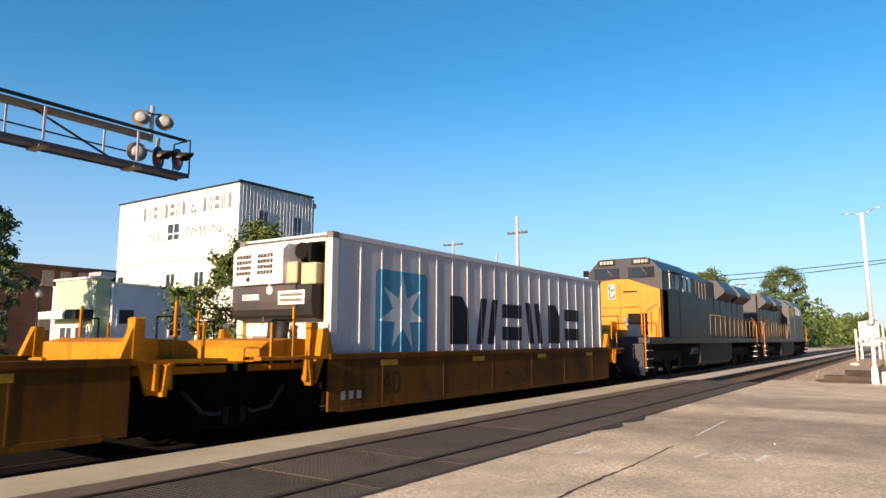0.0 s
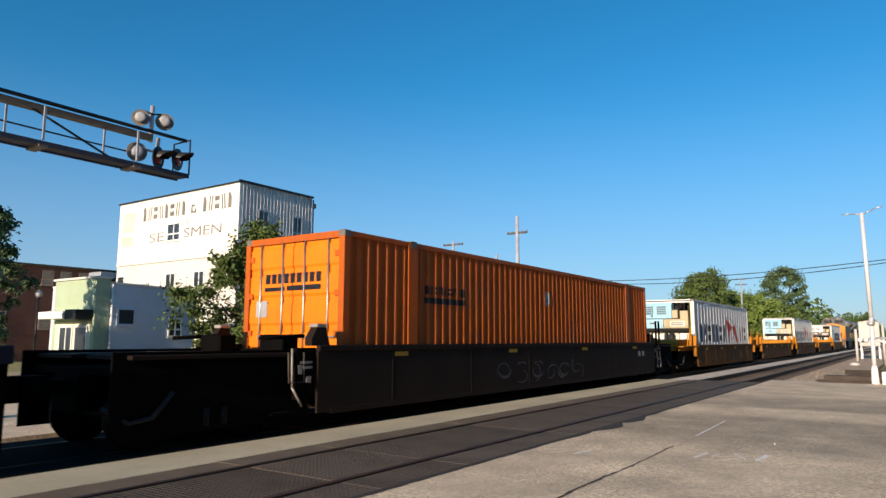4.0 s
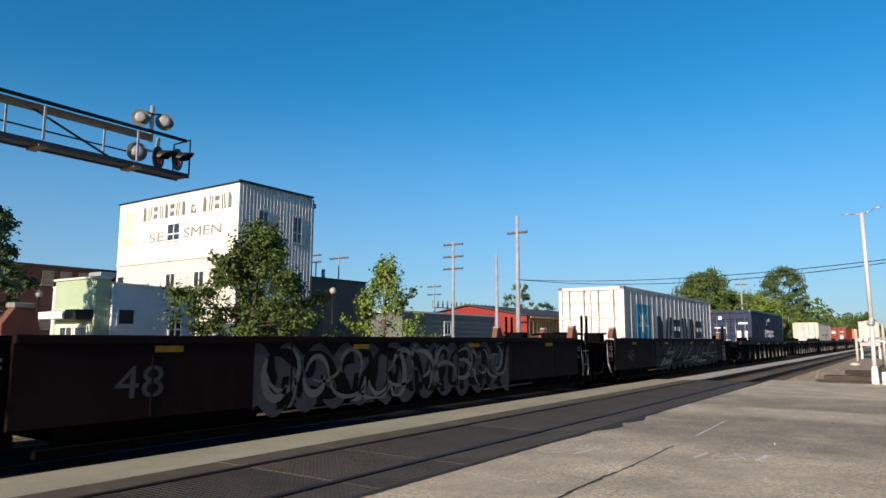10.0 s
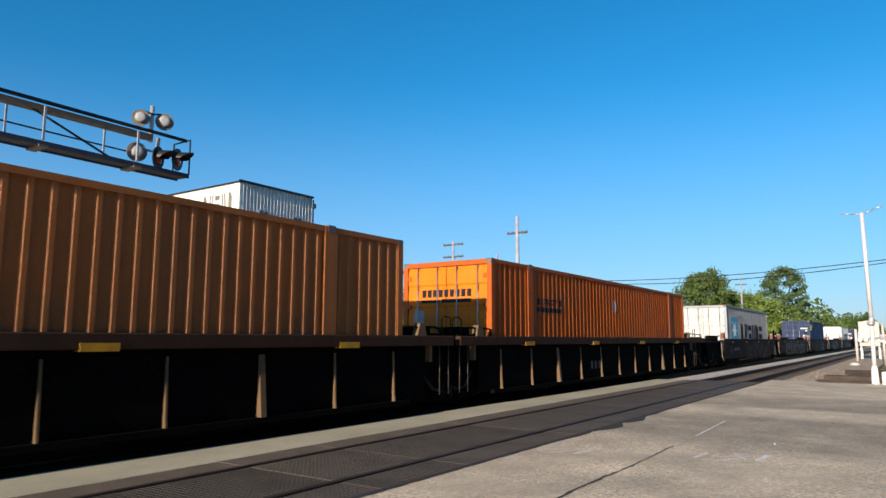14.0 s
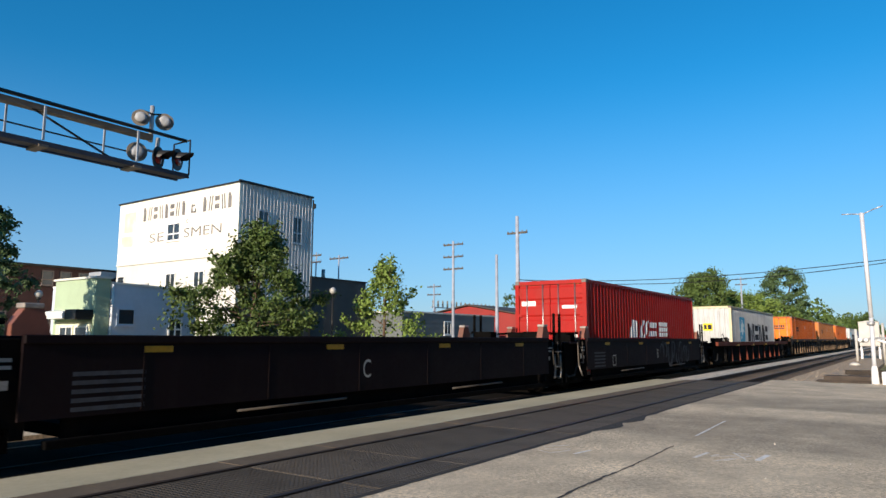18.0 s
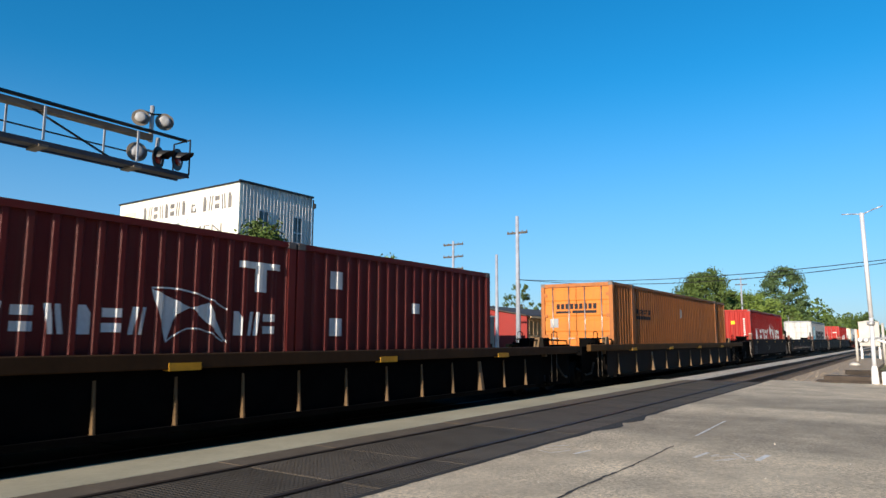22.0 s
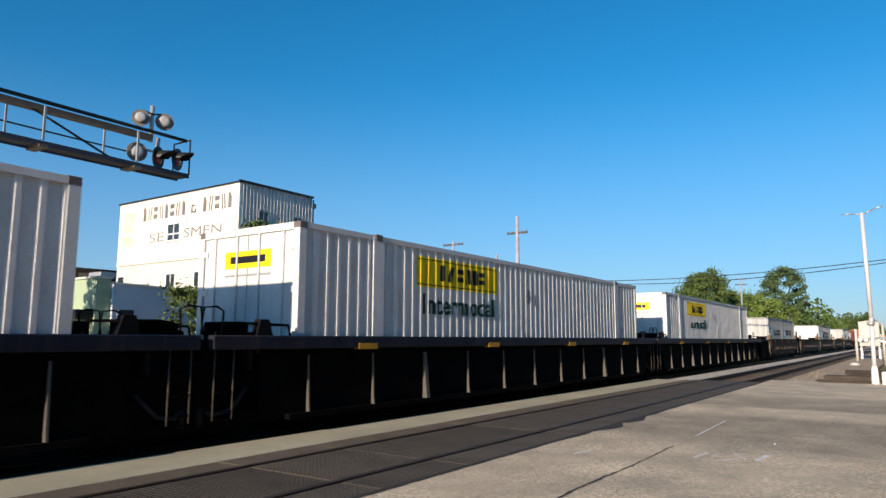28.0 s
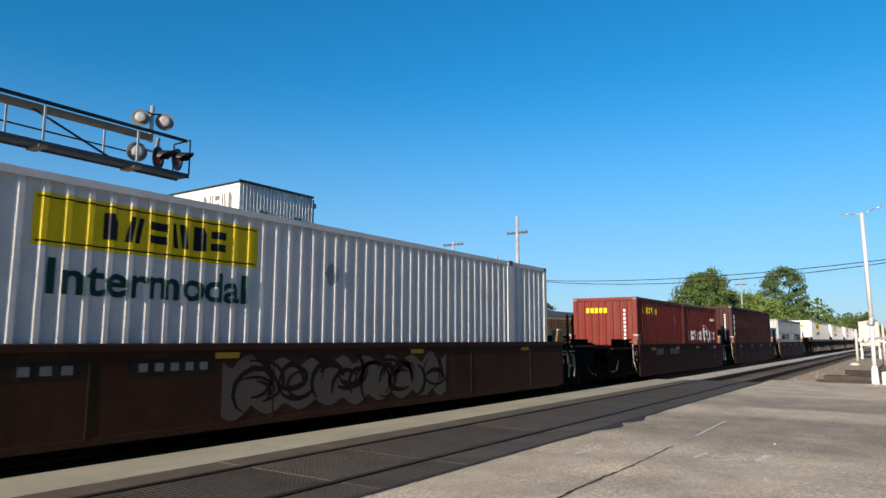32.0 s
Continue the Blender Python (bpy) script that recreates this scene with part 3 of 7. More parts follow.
    part("air_hose", Shape().pipe([(end * (reach - 0.9), -1.2, 0.75), (end * (reach - 0.6), -1.24, 0.45), (end * (reach - 0.3), -1.2, 0.4), (end * (reach - 0.05), -1.0, 0.6)], 0.03, 6), RUBBER, c)


GRAF_PALE = surface("faded pale stencil", srgb(150, 148, 142), 0.8, 0, 0.2, 8, 0.6, (0.03, 0.025, 0.02))


LEDGE = {"paint car tan brown": (64, 46, 28), "paint car maroon": (34, 18, 18)}


def well_car(label, half, reach, top, mat, style, front_truck=False, rear_truck=True, rim=None, low=0.2, end_mat=None, stakes=9, marks=(), lone=False,
             post_mat=None, lug=None, fx=0.0, rx=0.0, ledges=False):
    """One platform of a container car. reach: from its middle to the coupling; fx, rx: longer end platforms ahead and behind; style: plate or yellow (closed sides) or stakes (open, with side stakes)."""
    c = thing("well_car", label, "rail car", "cars of the train")
    end_mat = end_mat or mat
    lug = lug or end_mat
    rim = rim or mat
    low = low + 0.02
    # Ledge paint is a brightened car colour: light from above put into it.
    toplit_ledge_mat = surface("scuffed " + mat.name, tuple(min(1, 1.9 * v + 0.012) for v in srgb(*LEDGE.get(mat.name, (34, 24, 20)))[:3]), 0.6, 0, 0.25, 3, 0.4, (0.016, 0.012, 0.009), spec=0.25)
    for side in (-1, 1):
        def ys(a, b):
            return sorted((side * a, side * b))
        if style != "stakes":
            split = low + (0.3 if style == "plate" and top > 1.4 else 0.0)
            part("side_plate", B(-half, half, *ys(1.31, 1.355), split, top), mat, c)
            part("top_chord", B(-half, half, *ys(1.305, 1.385), top - 0.09, top + 0.012, bevel=0.012), rim, c)
            if split > low:
                part("lower_plate", B(-half + 0.5, half - 0.5, *ys(1.24, 1.28), low, split), SHADED_GRIME if mat.name != "paint car tan brown" else mat, c)
                zl = split + 0.36 * (top - split)
                for x0, x1 in ((-0.66, -0.32), (-0.1, 0.22), (0.36, 0.7)) if ledges else ():
                    ledge = part("side_ledge", Shape().prism([(side * 1.352, zl - 0.05), (side * 1.43, zl - 0.012), (side * 1.43, zl + 0.006), (side * 1.352, zl + 0.03)][::side], "x", half * x0, half * x1), toplit_ledge_mat, c)
                    for x in (half * x0 + 0.02, half * x1 - 0.02):
                        part("pipe_clamp", B(x - 0.035, x + 0.035, *ys(1.352, 1.44), zl - 0.16, zl - 0.08), CASTING if side < 0 else SHADED_GRIME, ledge)
                if ledges:
                    part("side_pipe", Shape().tube((-half * 0.8, side * 1.4, zl - 0.12), (half * 0.82, side * 1.4, zl - 0.12), 0.02, 6), SIDE_ROD, c)
                for x0, x1 in ((-0.55, -0.2), (0.3, 0.62)):
                    part("side_pipe", Shape().tube((half * x0, side * 1.33, split - 0.12), (half * x1, side * 1.33, split - 0.1), 0.02, 6), SIDE_ROD, c)
            part("bottom_chord", B(-half + 0.3, half - 0.3, *ys(1.26, 1.36), low - 0.03, low + 0.07, bevel=0.012), mat if split == low else SHADED_GRIME, c)
            for i in range(6):
                x = -half + (i + 0.7) * half / 3.2
                part("plate_seam", B(x, x + 0.03, *ys(1.35, 1.361), split + 0.02, top - 0.1), mat, c)
        else:
            # Recess behind the stakes: its shade is put into the plate's near-black.
            part("inner_plate", B(-half - 0.1, half + 0.1, *ys(1.302, 1.33), low + 0.05, top - 0.2), post_mat and mat.name == "paint car tan brown" and DARK_BROWN or SHADED_GRIME, c)
            part("side_rim", B(-reach - rx + 0.12, reach + fx - 0.12, *ys(1.304, 1.44), top - 0.2, top, bevel=0.015), rim, c)
            part("bottom_chord", B(-half + 0.4, half - 0.4, *ys(1.304, 1.43), low, low + 0.08), SHADED_GRIME, c)
            for i in range(stakes):
                x = -half + 0.85 + i * (2 * half - 1.7) / (stakes - 1)
                wd, wide = (0.03, 1.4) if i not in (2, stakes - 3) else (0.1, 1.44)
                part("stake", Shape().prism([(side * 1.33, low + 0.08), (side * wide, low + 0.08), (side * (wide - 0.015), low + 0.2), (side * 1.348, top - 0.3), (side * 1.33, top - 0.3)][::side], "x", x - wd / 2, x + wd / 2), post_mat or mat, c)
        for i in range(4):
            x = -half * 0.75 + i * half * 0.5
            if side < 0:
                hw, hz = (0.24, 0.1) if style == "stakes" or top < 1.3 else (0.2, 0.08)
                part("reflector", B(x - hw, x + hw, -1.448 if style == "stakes" else -1.362, -1.305, top - 0.12 - hz, top - 0.12), REFLECT, c)
    for i in range(5):
        x = -half * 0.85 + i * half * 0.425
        part("floor_beam", B(x - 0.1, x + 0.1, -1.3, 1.3, low - 0.02, low + 0.14), SHADED_GRIME, c)
    for end in (-1, 1):
        far = reach + (fx if end > 0 else rx)
        end_structure(c, half, far, top, end, style, end_mat, lug, low)
        if lone or (end > 0 and front_truck) or (end < 0 and rx):
            part("coupler", Shape().box(*sorted((end * (far - 0.3), end * (far + 0.3))), -0.12, 0.12, 0.72, 0.92).box(*sorted((end * (far + 0.2), end * (far + 0.55))), -0.17, 0.17, 0.66, 0.98), SHADED_GRIME, c)
    if rear_truck:
        truck(c, -reach - rx + (1.6 if lone or rx else 0.0), WHEELS)
    if front_truck:
        truck(c, reach + fx - 1.5, WHEELS)
    for i, (name, polys, m, lab) in enumerate(marks):
        y = -1.355 if style != "stakes" else -1.33
        part(name, laid_on(polys, [(-half, 0), (half, 0)], y, 0.002 + 0.0012 * i), m, c, lab)["kind"] = "stuff"
    return c


def put_on(ob, place, z=0.0):
    TRAIN.append((ob, place, z))
    ob.matrix_world = pose(place + SHIFT, TRACK_Y, z)
    return ob


# ======================= the place =======================
STRIP = surface("strip concrete", srgb(178, 171, 146), 0.85, 0, 0.12, 0.8, 0.25, srgb(140, 128, 108)[:3], bump=0.004, bump_scale=50)
BALLAST = surface("ballast stone", srgb(168, 150, 126), 0.9, 0, 0.3, 6, 0.4, (0.12, 0.08, 0.06), bump=0.03, bump_scale=14)
STONE = surface("loose stone", srgb(140, 126, 108), 0.9, 0, 0.2, 6, 0.2, (0.12, 0.08, 0.06), island=0.3)
GRASS = surface("dry ground", srgb(120, 118, 80), 0.95, 0, 0.3, 0.2, 0.4, srgb(96, 110, 50)[:3], bump=0.02, bump_scale=20)
RAIL = surface("rail steel", (0.05, 0.038, 0.032), 0.55, 0.4, 0.25, 6, 0.4, (0.05, 0.028, 0.018), spec=0.3)
TIE = surface("tarred timber", (0.045, 0.035, 0.028), 0.85, 0, 0.3, 3, 0.3, (0.1, 0.08, 0.06), bump=0.004, bump_scale=30, per_object=0.3)
BRICK = surface("red brick", srgb(80, 52, 47), 0.85, 0, 0.2, 1.5, 0.3, bump=0.004, bump_scale=30)
WHITEWASH = surface("whitewash", srgb(232, 228, 214), 0.8, 0, 0.05, 0.4, 0.12, srgb(206, 194, 160)[:3], 0.1)
LOWER_WHITE = surface("cream wall", srgb(202, 201, 194), 0.8, 0, 0.06, 0.5, 0.15, srgb(180, 170, 140)[:3], 0.1)
METAL_WALL = surface("galvanised cladding", srgb(186, 186, 184), 0.5, 0.1, 0.1, 0.6, 0.2, srgb(120, 108, 96)[:3], 0.3)
GREEN_WALL = surface("pale green wall", srgb(156, 174, 146), 0.8, 0, 0.08, 0.7, 0.15)
PALE_WALL = surface("pale grey wall", srgb(190, 200, 212), 0.75, 0, 0.06, 0.6, 0.12)
GREY_WALL = surface("grey cladding", srgb(98, 104, 106), 0.6, 0.1, 0.08, 0.6, 0.15)
DARK_WALL = surface("dark block wall", srgb(74, 72, 70), 0.8, 0, 0.15, 0.6, 0.2)
RED_WALL = surface("red cladding", srgb(136, 36, 31), 0.6, 0, 0.08, 0.6, 0.12)
DARK_ROOF = surface("dark roof", srgb(70, 62, 58), 0.8, 0, 0.15, 0.5)
WOOD = surface("bare wood", srgb(196, 160, 118), 0.8, 0, 0.15, 2.0, per_object=0.15)
OLD_WOOD = surface("weathered pole wood", srgb(150, 156, 168), 0.85, 0, 0.2, 2.0, streak=0.2)
GALV = surface("galvanised steel", srgb(176, 178, 180), 0.45, 0.5, 0.1, 3.0, 0.15)
DULL_ALU = surface("weathered aluminium", srgb(122, 114, 102), 0.55, 0.3, 0.12, 3.0, 0.25)
WINDOW = glass("window pane", (0.03, 0.04, 0.05))
WHITE_PAINT = surface("white paint", (0.75, 0.75, 0.73), 0.5, 0, 0.06, 2.0, 0.15)
DULL_WHITE = surface("dulled white paint", (0.5, 0.49, 0.46), 0.7, 0, 0.1, 1.5, 0.3, (0.25, 0.2, 0.15))
SILVER_POLE = surface("bright silver paint", (0.6, 0.62, 0.66), 0.45, 0.15, 0.08, 3, 0.2, (0.3, 0.28, 0.26))
DARK_METAL = surface("black metal", (0.02, 0.02, 0.02), 0.5, 0.3, 0.1, 3)
SIGN_GREY = surface("faded sign paint", srgb(104, 102, 102), 0.85, 0, 0.2, 1.0, 0.3, srgb(200, 196, 188)[:3])
SIGN_OCHRE = surface("faded ochre paint", srgb(226, 212, 172), 0.85, 0, 0.1, 1.6, 1.0, srgb(232, 228, 214)[:3])
BARK = surface("bark", srgb(92, 76, 62), 0.9, 0, 0.25, 4, bump=0.01, bump_scale=20)


def road_surface():
    """Old concrete: mottled, with darker bands that run across the tracks, pits and pebbles."""
    m = surface("road concrete", srgb(200, 182, 154), 0.85, 0, 0.24, 1.1, 0.5, srgb(150, 138, 119)[:3], bump=0.006, bump_scale=34)
    nt = m.node_tree
    N, L = nt.nodes.new, nt.links.new
    bsdf = nt.nodes["Principled BSDF"]
    old = bsdf.inputs["Base Color"].links[0].from_socket
    co = N("ShaderNodeTexCoord").outputs["Object"]
    wob = N("ShaderNodeTexNoise")
    wob.inputs["Scale"].default_value = 0.5
    L(co, wob.inputs["Vector"])
    sep = N("ShaderNodeSeparateXYZ")
    L(co, sep.inputs[0])
    add = N("ShaderNodeMath")
    add.operation, add.inputs[1].default_value = "MULTIPLY_ADD", 1.6
    L(wob.outputs["Fac"], add.inputs[0])
    L(sep.outputs["X"], add.inputs[2])
    ramp = N("ShaderNodeValToRGB")
    scaled = N("ShaderNodeMapRange")
    scaled.inputs["From Min"].default_value, scaled.inputs["From Max"].default_value = 5.8, 30.8
    L(add.outputs[0], scaled.inputs["Value"])
    L(scaled.outputs["Result"], ramp.inputs["Fac"])
    els = ramp.color_ramp.elements
    els[0].position, els[0].color = 0.0, (1, 1, 1, 1)
    els[1].position, els[1].color = 1.0, (1, 1, 1, 1)
    for p, v in ((0.18, 1.0), (0.25, 0.66), (0.36, 0.62), (0.385, 0.98), (0.44, 0.98), (0.47, 0.66), (0.56, 0.7), (0.6, 1.0)):
        e = els.new(p)
        e.color = (v, v * 0.995, v * 0.98, 1)
    mixer = N("ShaderNodeMix")
    mixer.data_type, mixer.blend_type = "RGBA", "MULTIPLY"
    mixer.inputs[0].default_value = 1.0
    L(old, mixer.inputs[6])
    L(ramp.outputs["Color"], mixer.inputs[7])
    vor = N("ShaderNodeTexVoronoi")
    vor.inputs["Scale"].default_value = 14.0
    L(co, vor.inputs["Vector"])
    pit = N("ShaderNodeMapRange")
    pit.inputs["From Min"].default_value, pit.inputs["From Max"].default_value = 0.05, 0.22
    pit.inputs["To Min"].default_value, pit.inputs["To Max"].default_value = 0.82, 1.0
    L(vor.outputs["Distance"], pit.inputs["Value"])
    mix2 = N("ShaderNodeMix")
    mix2.data_type, mix2.blend_type = "RGBA", "MULTIPLY"
    mix2.inputs[0].default_value = 1.0
    L(mixer.outputs[2], mix2.inputs[6])
    L(pit.outputs["Result"], mix2.inputs[7])
    # exposed pebbles, coarser where the surface is worn
    stone = N("ShaderNodeTexVoronoi")
    stone.inputs["Scale"].default_value = 42.0
    L(co, stone.inputs["Vector"])
    sep2 = N("ShaderNodeSeparateColor")
    L(stone.outputs["Color"], sep2.inputs[0])
    tone = N("ShaderNodeMapRange")
    tone.inputs["To Min"].default_value, tone.inputs["To Max"].default_value = 0.72, 1.34
    L(sep2.outputs[0], tone.inputs["Value"])
    worn = N("ShaderNodeTexNoise")
    worn.inputs["Scale"].default_value, worn.inputs["Detail"].default_value = 0.9, 4
    L(co, worn.inputs["Vector"])
    much = N("ShaderNodeMapRange")
    much.inputs["From Min"].default_value, much.inputs["From Max"].default_value = 0.35, 0.6
    much.inputs["To Min"].default_value, much.inputs["To Max"].default_value = 0.25, 1.0
    L(worn.outputs["Fac"], much.inputs["Value"])
    mix3 = N("ShaderNodeMix")
    mix3.data_type, mix3.blend_type = "RGBA", "MULTIPLY"
    L(much.outputs["Result"], mix3.inputs[0])
    L(mix2.outputs[2], mix3.inputs[6])
    L(tone.outputs["Result"], mix3.inputs[7])
    L(mix3.outputs[2], bsdf.inputs["Base Color"])
    return m


def panel_surface():
    """Black crossing rubber with a regular stud pattern and pale dust in between."""
    m = surface("rubber panel", (0.1, 0.084, 0.066), 0.75, 0, 0.22, 1.2, 0.4, (0.13, 0.108, 0.08), per_object=0.12, spec=0.2)
    nt = m.node_tree
    N, L = nt.nodes.new, nt.links.new
    bsdf = nt.nodes["Principled BSDF"]
    co = N("ShaderNodeTexCoord").outputs["Object"]
    vor = N("ShaderNodeTexVoronoi")
    vor.inputs["Scale"].default_value, vor.inputs["Randomness"].default_value = 16.0, 0.0
    L(co, vor.inputs["Vector"])
    r = N("ShaderNodeMapRange")
    r.inputs["From Min"].default_value, r.inputs["From Max"].default_value = 0.3, 0.5
    L(vor.outputs["Distance"], r.inputs["Value"])
    inv = N("ShaderNodeMath")
    inv.operation, inv.inputs[0].default_value = "SUBTRACT", 1.0
    L(r.outputs["Result"], inv.inputs[1])
    b = N("ShaderNodeBump")
    b.inputs["Distance"].default_value = 0.02
    L(inv.outputs[0], b.inputs["Height"])
    L(b.outputs["Normal"], bsdf.inputs["Normal"])
    return m


GANTRY = surface("dark weathered steel", srgb(62, 66, 76), 0.65, 0.1, 0.12, 3.0, 0.25, (0.05, 0.045, 0.04))
ROAD = road_surface()
PANEL = panel_surface()
DUSTY = surface("dusty asphalt", (0.125, 0.1, 0.074), 0.85, 0, 0.25, 1.5, 0.5, (0.16, 0.135, 0.1), bump=0.004, bump_scale=60, spec=0.25)
# Panels under the train: its shade is put into their near-black colour.
SHADED_PANEL = surface("rubber panel blackened for shade", (0.012, 0.011, 0.01), 0.9, 0, 0.3, 2, 0.3, (0.025, 0.02, 0.016), spec=0.05)

solo("ground", Shape().face([(-2500, -2500, -0.4), (2500, -2500, -0.4), (2500, 2500, -0.4), (-2500, 2500, -0.4)]), GRASS, "dry grassy ground reaching the horizon", "ground", kind="structure")
solo("road_east", B(-25, 27.6, 2.826, 4.36, -0.5, -0.012), ROAD, "pale worn concrete road slab beside the track", "road", kind="structure")
solo("road_west", B(-25, 27.2, -14, 2.824, -0.5, -0.013), ROAD, "pale worn concrete road slab with a seam", "road", kind="structure")
def wobbly_seam():
    rnd = random.Random(31)
    sh, last = Shape(), None
    for i in range(130):
        x = -4 + i * 0.107
        y = 2.832 + 0.012 * math.sin(x * 2.1) + rnd.uniform(-0.012, 0.012)
        w = rnd.uniform(0.006, 0.026) * (1.0 if x < 8 else 0.55)
        cur = ((x, y - w, -0.009), (x, y + w, -0.009))
        if last:
            sh.face([last[0], cur[0], cur[1], last[1]])
        last = cur
    solo("seam", sh, surface("crumbled tar", (0.05, 0.045, 0.04), 0.95, 0, 0.3, 20, 0.4, (0.14, 0.12, 0.1)), "dark crumbling seam between the road slabs", "seam", kind="structure")


wobbly_seam()
solo("road_far", B(-40, 140, 11.4, 33, -0.5, -0.05), ROAD, "pale paved yard beyond the tracks", "road", kind="structure")
solo("median_strip", B(-25, 25.6, 6.99, 7.98, -0.5, -0.008, bevel=0.015), STRIP, "pale concrete strip between the two tracks", "pavement", kind="structure")
solo("ballast", B(-300, 1500, 1.8, 13.0, -0.6, -0.19), BALLAST, "brownish grey ballast under the tracks", "ballast", kind="structure")
SHOULDER = surface("pale limestone ballast", srgb(196, 188, 176), 0.9, 0, 0.3, 5, 0.3, (0.2, 0.17, 0.14), bump=0.03, bump_scale=16)
solo("ballast_shoulder", Shape().prism([(6.95, -0.2), (8.0, -0.2), (7.9, -0.08), (7.1, -0.08)], "x", 25.62, 700), SHOULDER, "pale limestone ballast heaped between the tracks", "ballast", kind="structure")
# Unseen block behind the camera, added to darken the train's shaded side.
solo("wall_south", B(-40, 110, -26, -15, -0.4, 12), BRICK, "unseen plain brick block added behind the camera to cut skylight", "building", kind="structure")


def rail_pair(y, name, ties):
    t = thing(name, "worn steel rails on dark timber sleepers", "track", kind="structure")
    for s in (-1, 1):
        yy = y + s * GAUGE
        sh = Shape()
        for a, b, z0, z1 in ((-0.036, 0.036, -0.035, 0.0), (-0.009, 0.009, -0.14, -0.035), (-0.07, 0.07, -0.17, -0.14)):
            sh.box(-300, 1500, yy + a, yy + b, z0, z1)
        part("rail", sh, RAIL, t)
    tie = B(-0.11, 0.11, -1.3, 1.3, -0.25, -0.165, bevel=0.01).mesh("sleeper", TIE)
    for i in range(ties):
        o = new("sleeper", tie)
        o.parent, o.location = t, (26.1 + 0.55 * i, y, 0)
    return t


far_track = rail_pair(TRACK_Y, "track_far", 150)
near_track = rail_pair(5.73, "track_near", 170)

crossing = thing("crossing_surface", "studded black rubber crossing panels beside the rails", "crossing", kind="structure")
for y0, y1 in ((4.42, 4.94), (5.08, 6.37), (6.5, 6.95), (8.0, 8.5), (8.64, 9.92), (10.06, 10.6)):
    me = B(0.005, 1.575, y0, y1, -0.2, -0.006, bevel=0.006).mesh("rubber_panel", DUSTY if y0 == 6.5 else PANEL if y0 < 7 else SHADED_PANEL)
    for i in range(24):
        o = new("rubber_panel", me)
        o.parent, o.location = crossing, (-12.05 + 1.58 * i, 0, 0.002 * math.sin(i * 2.3))


def strokes(name, segs, label):
    sh = Shape()
    for (xa, ya), (xb, yb), w in segs:
        dx, dy = xb - xa, yb - ya
        l = math.hypot(dx, dy)
        nx, ny = -dy / l * w * 0.6, dx / l * w * 0.6
        sh.face([(xa - nx, ya - ny, -0.008), (xb - nx, yb - ny, -0.008), (xb + nx, yb + ny, -0.008), (xa + nx, ya + ny, -0.008)])
    solo(name, sh, surface("chalky white", (0.74, 0.72, 0.68), 0.9, 0, 0.25, 8, 0.4, srgb(190, 178, 160)[:3]), label, "road marking", kind="structure")


strokes("paint_mark", [((8.66, 4.3), (8.98, 4.05), 0.022), ((8.24, 3.99), (8.6, 3.86), 0.018), ((8.36, 4.22), (8.24, 3.99), 0.016), ((8.36, 3.7), (8.76, 3.64), 0.04), ((8.5, 4.2), (8.7, 3.9), 0.015)], "faint white spray marks on the concrete")
strokes("paint_mark", [((8.98, 2.36), (9.47, 2.31), 0.045), ((9.2, 1.67), (9.73, 1.63), 0.06), ((9.2, 2.22), (9.52, 1.78), 0.02), ((9.66, 2.04), (9.2, 1.8), 0.022), ((8.95, 2.0), (9.5, 1.8), 0.016), ((9.62, 2.0), (9.62, 1.84), 0.02), ((9.2, 2.22), (9.4, 2.16), 0.018), ((8.85, 2.1), (9.2, 1.95), 0.018)], "white spray marks on the concrete")
strokes("paint_mark", [((10.97, 2.845), (12.0, 2.87), 0.03), ((12.05, 2.875), (13.3, 2.91), 0.022)], "worn white line on the road")


def road_edge():
    """Broken asphalt along the crossing panels, and loose grit."""
    rnd = random.Random(17)
    sh = Shape()
    last = None
    for i in range(150):
        x = 3.0 + i * 0.15
        w = 0.015 + 0.22 * math.exp(-((x - 11.8) / 1.5) ** 2) * abs(math.sin(x * 2.3 + 1)) + rnd.uniform(0, 0.02)
        cur = ((x, 4.36 - w, -0.0085), (x, 4.43, -0.0085))
        if last:
            sh.face([last[0], cur[0], cur[1], last[1]])
        last = cur
    solo("broken_edge", sh, surface("broken asphalt", (0.03, 0.028, 0.026), 0.95, 0, 0.3, 14, bump=0.01, bump_scale=40), "ragged dark asphalt edge beside the crossing panels", "road edge", kind="structure")
    sh = Shape()
    for i in range(45):
        x, y = 4.5 + 9 * rnd.random() ** 1.3, rnd.uniform(-0.8, 4.3)
        r = rnd.uniform(0.004, 0.011) * (1.6 if rnd.random() < 0.04 else 1)
        p = [(x + r * math.cos(a + rnd.random()), y + r * math.sin(a + rnd.random()), -0.0125) for a in (0, 2.1, 4.2)]
        q = (x, y, -0.0125 + r)
        for j in range(3):
            sh.face([p[j], p[(j + 1) % 3], q])
    solo("road_grit", sh, surface("pale grit", srgb(190, 182, 170), 0.9, 0, 0.2, 6, island=0.4), "scattered pale grit on the road", "grit", kind="stuff")


road_edge()


def ballast_stones():
    rnd = random.Random(3)
    sh = Shape()
    for i in range(5200):
        x = 26.0 + 55 * rnd.random() ** 2.2
        y = rnd.uniform(1.9, 8.6)
        r = rnd.uniform(0.015, 0.038)
        p = [(x + r * math.cos(a + rnd.random()), y + r * math.sin(a + rnd.random()), -0.19) for a in (0, 2.1, 4.2)]
        q = (x + rnd.uniform(-0.01, 0.01), y, -0.19 + r * rnd.uniform(0.6, 1.1))
        for j in range(3):
            sh.face([p[j], p[(j + 1) % 3], q])
    solo("loose_ballast", sh, STONE, "loose grey brown ballast stones", "stones", kind="stuff")


ballast_stones()


